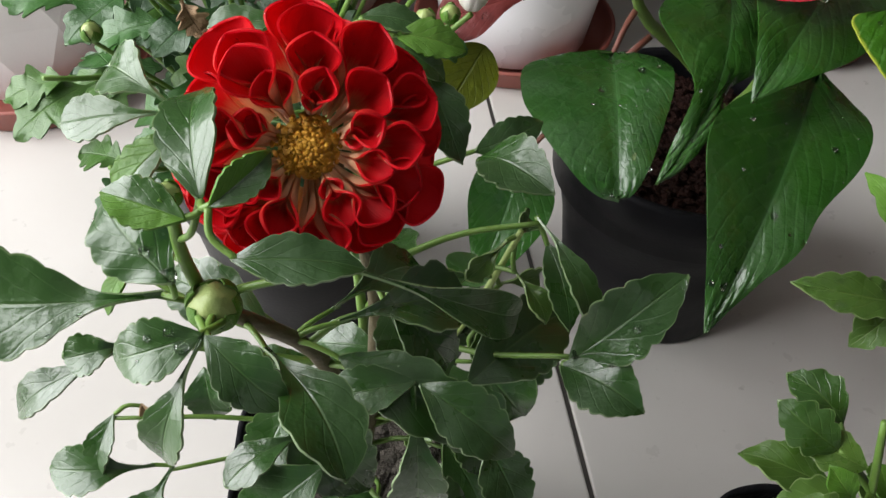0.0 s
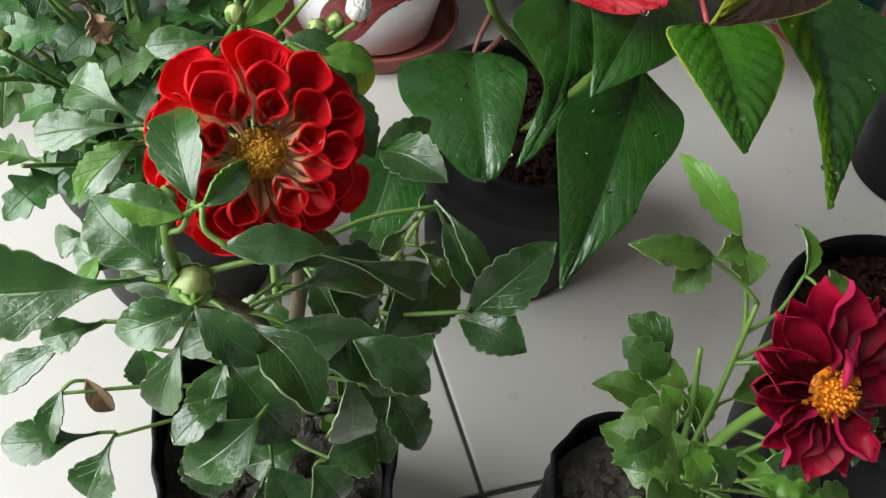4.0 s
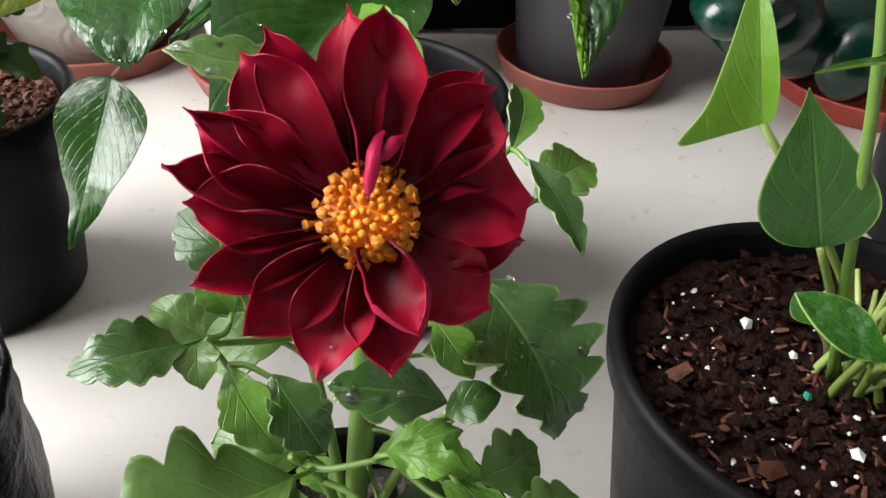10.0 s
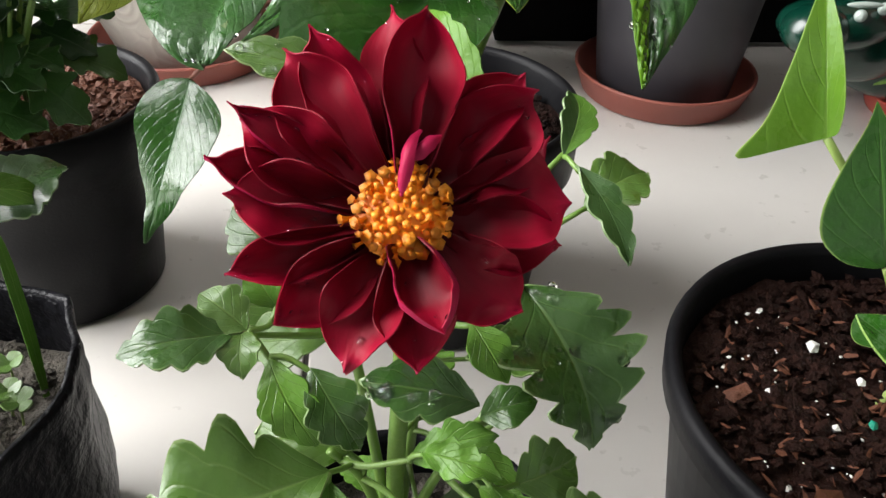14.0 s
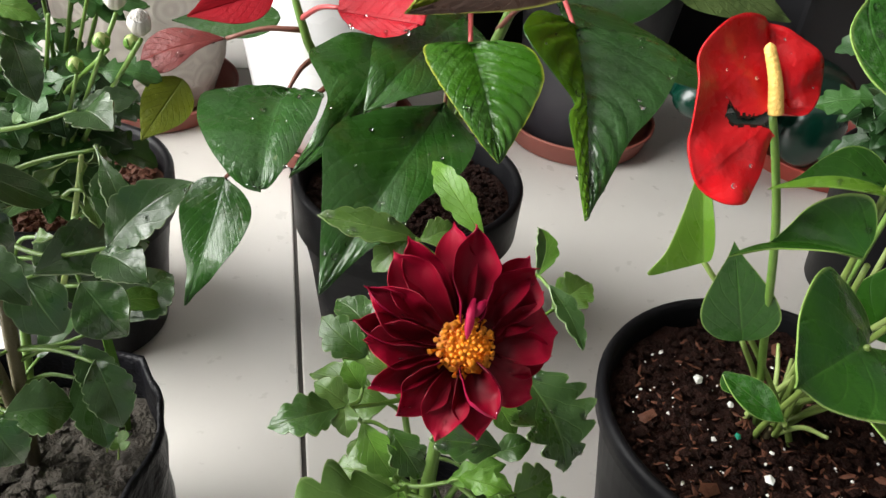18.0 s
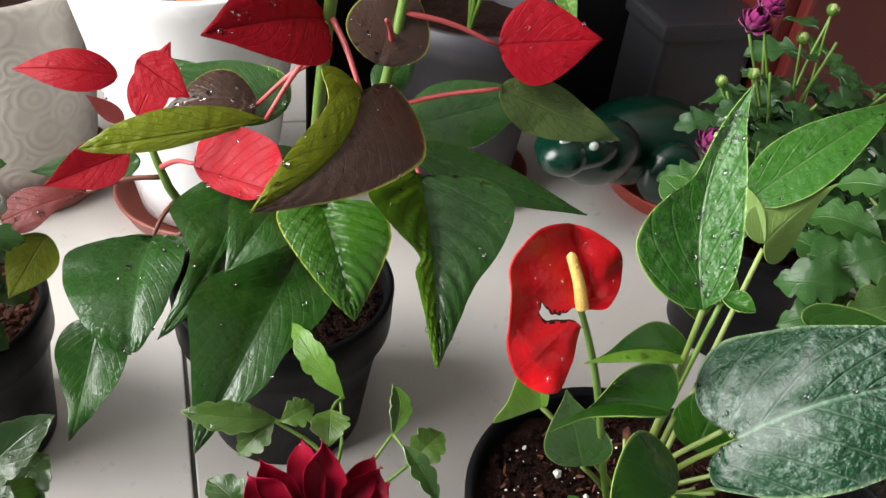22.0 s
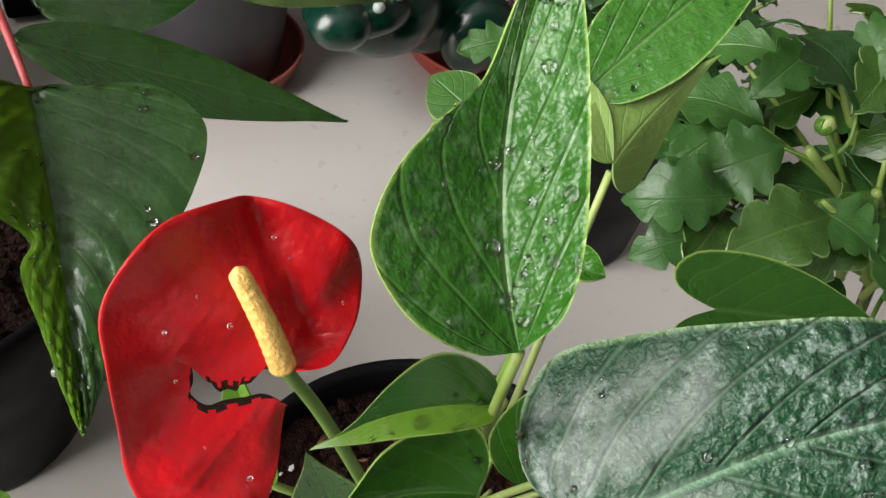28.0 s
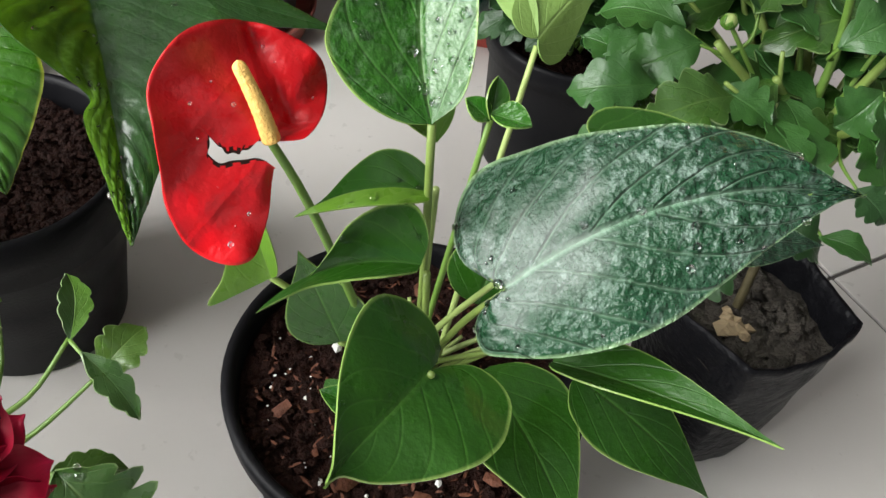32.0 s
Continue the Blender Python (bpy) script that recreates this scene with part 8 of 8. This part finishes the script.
PT_TIPS = [(0.370, 0.165, 0.205), (0.385, 0.150, 0.230), (0.400, 0.180, 0.265), (0.430, 0.160, 0.250), (0.455, 0.190, 0.280), (0.480, 0.150, 0.235), (0.510, 0.170, 0.260), (0.540, 0.190, 0.235), (0.420, 0.220, 0.270), (0.480, 0.230, 0.285), (0.395, 0.210, 0.235), (0.560, 0.200, 0.250), (0.520, 0.140, 0.215), (0.445, 0.135, 0.21)]
bushy(purple_mum, (0.47, 0.20, 0.105), PT_TIPS, ["ch_dark", "ch_dark", "ch_top"], 33, 0.046, 12)
for k, p in enumerate(((0.368, 0.178, 0.212), (0.386, 0.196, 0.292), (0.400, 0.205, 0.300), (0.592, 0.200, 0.232), (0.560, 0.215, 0.262), (0.575, 0.190, 0.250))):
    pompon(purple_mum, p, 0.0140, "petal_purple", 70 + k, 0.35, 30, "small magenta chrysanthemum bloom")
    rise(purple_mum, (0.47, 0.20, 0.12), vec(*p) - vec(0, 0, 0.006), 0.0016, 0.0010, "stem_green", 0.05, "stem")
for k, p in enumerate(((0.392, 0.185, 0.262), (0.372, 0.190, 0.255), (0.430, 0.195, 0.282), (0.381, 0.176, 0.226), (0.55, 0.19, 0.245), (0.46, 0.21, 0.295))):
    bud(purple_mum, p, (0, -0.2, 1), 0.0040, 5, k)
    rise(purple_mum, (0.47, 0.20, 0.12), vec(*p) - vec(0, 0, 0.004), 0.0013, 0.0009, "stem_green", 0.04, "stem")

# ---- pots in the back row ----
beige = thing("beige_planter", (-0.135, 0.535, 0), "beige round planter embossed with swirls on a terracotta saucer", "planter")
saucer(beige, (-0.135, 0.535), 0.085)


def embossed_material():
    m, nt, p, nodes, links = material("beige_embossed")
    vor = nodes.new("ShaderNodeTexVoronoi")
    vor.inputs["Scale"].default_value = 34.0
    geo = nodes.new("ShaderNodeNewGeometry").outputs["Position"]
    links.new(geo, vor.inputs["Vector"])
    rings = math_node(nt, "SINE", math_node(nt, "MULTIPLY", vor.outputs["Distance"], 26.0))
    rings = math_node(nt, "ADD", math_node(nt, "MULTIPLY", rings, 0.5), 0.5)
    tone = noise_tex(nt, 30.0, 4.0)
    col = mix_color(nt, math_node(nt, "MULTIPLY", rings, 0.5), (0.36, 0.33, 0.29), (0.46, 0.43, 0.38))
    col = mix_color(nt, math_node(nt, "MULTIPLY", tone, 0.3), col, (0.34, 0.31, 0.27))
    links.new(col, p.inputs["Base Color"])
    p.inputs["Roughness"].default_value = 0.6
    bump(nt, p, rings, 0.45, 0.0012)
    return m


MAT["embossed"] = embossed_material()


def deep_pot(parent, c, prof, mat, label=""):
    return under("pot", turned("pot", prof, (c[0], c[1], 0), mat, 64), parent, label)


deep_pot(beige, (-0.135, 0.535), [(0.052, 0.006), (0.060, 0.012), (0.074, 0.05), (0.080, 0.10), (0.081, 0.15), (0.077, 0.19), (0.080, 0.20), (0.078, 0.205), (0.072, 0.203), (0.070, 0.17)], "embossed")
under("soil", soil_mesh((-0.135, 0.535, 0.18), 0.0705, "soil", 4), beige)
white = thing("white_planter", (0.035, 0.465, 0), "glossy white tapered planter on a terracotta saucer", "planter")
saucer(white, (0.035, 0.465), 0.086)
deep_pot(white, (0.035, 0.465), [(0.056, 0.006), (0.062, 0.010), (0.070, 0.06), (0.079, 0.12), (0.088, 0.18), (0.098, 0.23), (0.104, 0.245), (0.101, 0.248), (0.094, 0.235), (0.082, 0.19)], "white_pot")
under("soil", soil_mesh((0.035, 0.465, 0.20), 0.083, "soil", 5), white)
for k in range(9):
    w = k * 0.7
    under("painted_mark", lumps("painted_mark", (0.035 + 0.0815 * math.cos(w) , 0.465 + 0.0815 * math.sin(w), 0.135), 0.004, 3, "grey_box", 0.0022, k, 0.4), white, "small blue-grey painted motif")
leaf(white, (0.03, 0.42, 0.21), (0.045, 0.385, 0.245), (0, -0.9, 0.4), 0.034, "orange flower petal", "petal", shape="petal", top="orange", back="orange", wave=0.2)
leaf(white, (0.06, 0.42, 0.21), (0.075, 0.385, 0.240), (0, -0.9, 0.4), 0.030, "", "petal", shape="petal", top="orange", back="orange", wave=0.2)
grey = thing("grey_planter", (0.288, 0.462, 0), "dark grey plastic planter standing in a terracotta saucer", "planter")
saucer(grey, (0.288, 0.462), 0.078, 0.024)
deep_pot(grey, (0.288, 0.462), [(0.054, 0.006), (0.058, 0.010), (0.066, 0.08), (0.076, 0.17), (0.082, 0.172), (0.084, 0.20), (0.080, 0.202), (0.074, 0.19), (0.070, 0.16)], "grey_pot")
under("soil", soil_mesh((0.288, 0.462, 0.175), 0.071, "soil", 6), grey)
VL = [((0.30, 0.41, 0.30), (0.318, 0.30, 0.235)), ((0.28, 0.42, 0.31), (0.262, 0.33, 0.29)), ((0.27, 0.44, 0.30), (0.215, 0.38, 0.30)), ((0.31, 0.44, 0.32), (0.36, 0.39, 0.33))]
for k, (a, b) in enumerate(VL):
    leaf(grey, a, b, (-0.1, -0.8, 0.6), 0.044, "", "leaf", shape="heart", top="variegated", back="an_under", fold=0.2, bow=0.08, ns=26, nv=4, seed=k)
    rise(grey, (0.288, 0.462, 0.17), a, 0.0026, 0.0018, "stem_green", 0.1)
facet = thing("faceted_planter", (-0.352, 0.452, 0), "white faceted geometric planter standing in a terracotta saucer", "planter")
saucer(facet, (-0.352, 0.452), 0.092, 0.026)


def facet_mesh(c):
    """Three rings of points, each turned by half a step, give diamond facets."""
    verts, faces = [], []
    rows = [(0.056, 0.006, 0.0), (0.072, 0.075, 0.5), (0.088, 0.155, 0.0), (0.080, 0.215, 0.5), (0.072, 0.215, 0.5), (0.068, 0.17, 0.5)]
    n = 8
    for r, z, o in rows:
        for k in range(n):
            w = 2 * math.pi * (k + o) / n + 0.2
            verts.append((c[0] + r * math.cos(w), c[1] + r * math.sin(w), z))
    for j in range(3):
        for k in range(n):
            a, b = j * n + k, j * n + (k + 1) % n
            up, up2 = (j + 1) * n + k, (j + 1) * n + (k + 1) % n
            if j % 2 == 0:
                faces += [(a, b, up), (b, up2, up)]
            else:
                faces += [(a, up2, up), (a, b, up2)]
    for j in (3, 4):
        for k in range(n):
            a, b = j * n + k, j * n + (k + 1) % n
            faces.append((a, b, b + n, a + n))
    faces.append(tuple(range(n))[::-1])
    return mesh_from("pot", verts, faces, ["facet_pot"], smooth=False)


under("pot", facet_mesh((-0.352, 0.452)), facet)
under("soil", soil_mesh((-0.352, 0.452, 0.19), 0.068, "soil", 8), facet)
g = np.random.default_rng(3)
for k in range(16):
    w = g.uniform(-2.6, -0.2)
    d = vec(math.cos(w), math.sin(w), 0)
    base, end = vec(-0.352, 0.452, 0.19), vec(-0.352, 0.452, 0.19) + d * g.uniform(0.06, 0.12) + vec(0, 0, g.uniform(-0.09, 0.10))
    mid = base * 0.5 + end * 0.5 + vec(0, 0, 0.06)
    stalk(facet, [base, mid, end], 0.0009, 0.0004, "stem_green", "fern_frond", n=10, sides=5)
    path = spline([base, mid, end], 30)
    verts, faces = [], []
    for i in range(6, 30):
        for sgn in (-1, 1):
            q = vec(-d[1], d[0], g.uniform(-0.4, 0.3)) * sgn * g.uniform(0.005, 0.011) + d * 0.004
            o = len(verts)
            verts += [path[i], path[i] + q * 0.5 + vec(0, 0, 0.0007), path[i] + q, path[i] + q * 0.5 - vec(0, 0, 0.0007)]
            faces += [(o, o + 1, o + 2, o + 3)]
    under("fern_foliage", mesh_from("fern_foliage", verts, faces, ["ch_top"]), facet, "", "stuff")


# a glazed frog on a red saucer
frog_dish = thing("plant_saucer", (0.535, 0.412, 0), "bright red round plastic saucer under the frog ornament", "saucer")
saucer(frog_dish, (0.535, 0.412), 0.085, 0.022, "red_saucer")


def frog_mesh():
    """One moulded body: trunk, head, brows, eyes and folded legs, melted together."""
    bm = bmesh.new()
    parts = [((0.500, 0.410, 0.066), (0.078, 0.050, 0.046), 0), ((0.392, 0.348, 0.106), (0.042, 0.028, 0.018), 0), ((0.420, 0.362, 0.092), (0.046, 0.034, 0.034), 0),
             ((0.51, 0.362, 0.056), (0.034, 0.024, 0.036), 0), ((0.372, 0.335, 0.106), (0.024, 0.022, 0.018), 0),
             ((0.396, 0.326, 0.120), (0.0045, 0.004, 0.0045), 1), ((0.416, 0.334, 0.122), (0.0045, 0.004, 0.0045), 1), ((0.398, 0.328, 0.127), (0.013, 0.003, 0.0022), 1), ((0.370, 0.332, 0.122), (0.006, 0.003, 0.005), 1)]
    for c, r, slot in parts:
        made = bmesh.ops.create_uvsphere(bm, u_segments=18, v_segments=12, radius=1.0)["verts"]
        for q in made:
            q.co = Vector((c[0] - 0.028 + q.co.x * r[0], c[1] + q.co.y * r[1], c[2] + q.co.z * r[2]))
        for f in {f for q in made for f in q.link_faces}:
            f.material_index, f.smooth = slot, True
    me = bpy.data.meshes.new("frog_ornament")
    bm.to_mesh(me)
    bm.free()
    me.materials.append(MAT["frog"])
    me.materials.append(MAT["eye"])
    return me


tagged(new("frog_ornament", frog_mesh()), "glossy dark green ceramic frog ornament sitting on a red saucer", "ornament")
crate = thing("grey_crate", (0.575, 0.52, 0), "dark grey plastic crate in front of the cabinet", "crate")
under("body", box_mesh("body", (0.512, 0.475, 0.0), (0.628, 0.565, 0.16), "grey_box", 0.008), crate)
under("rim", box_mesh("rim", (0.505, 0.468, 0.145), (0.634, 0.571, 0.165), "grey_box", 0.005), crate)
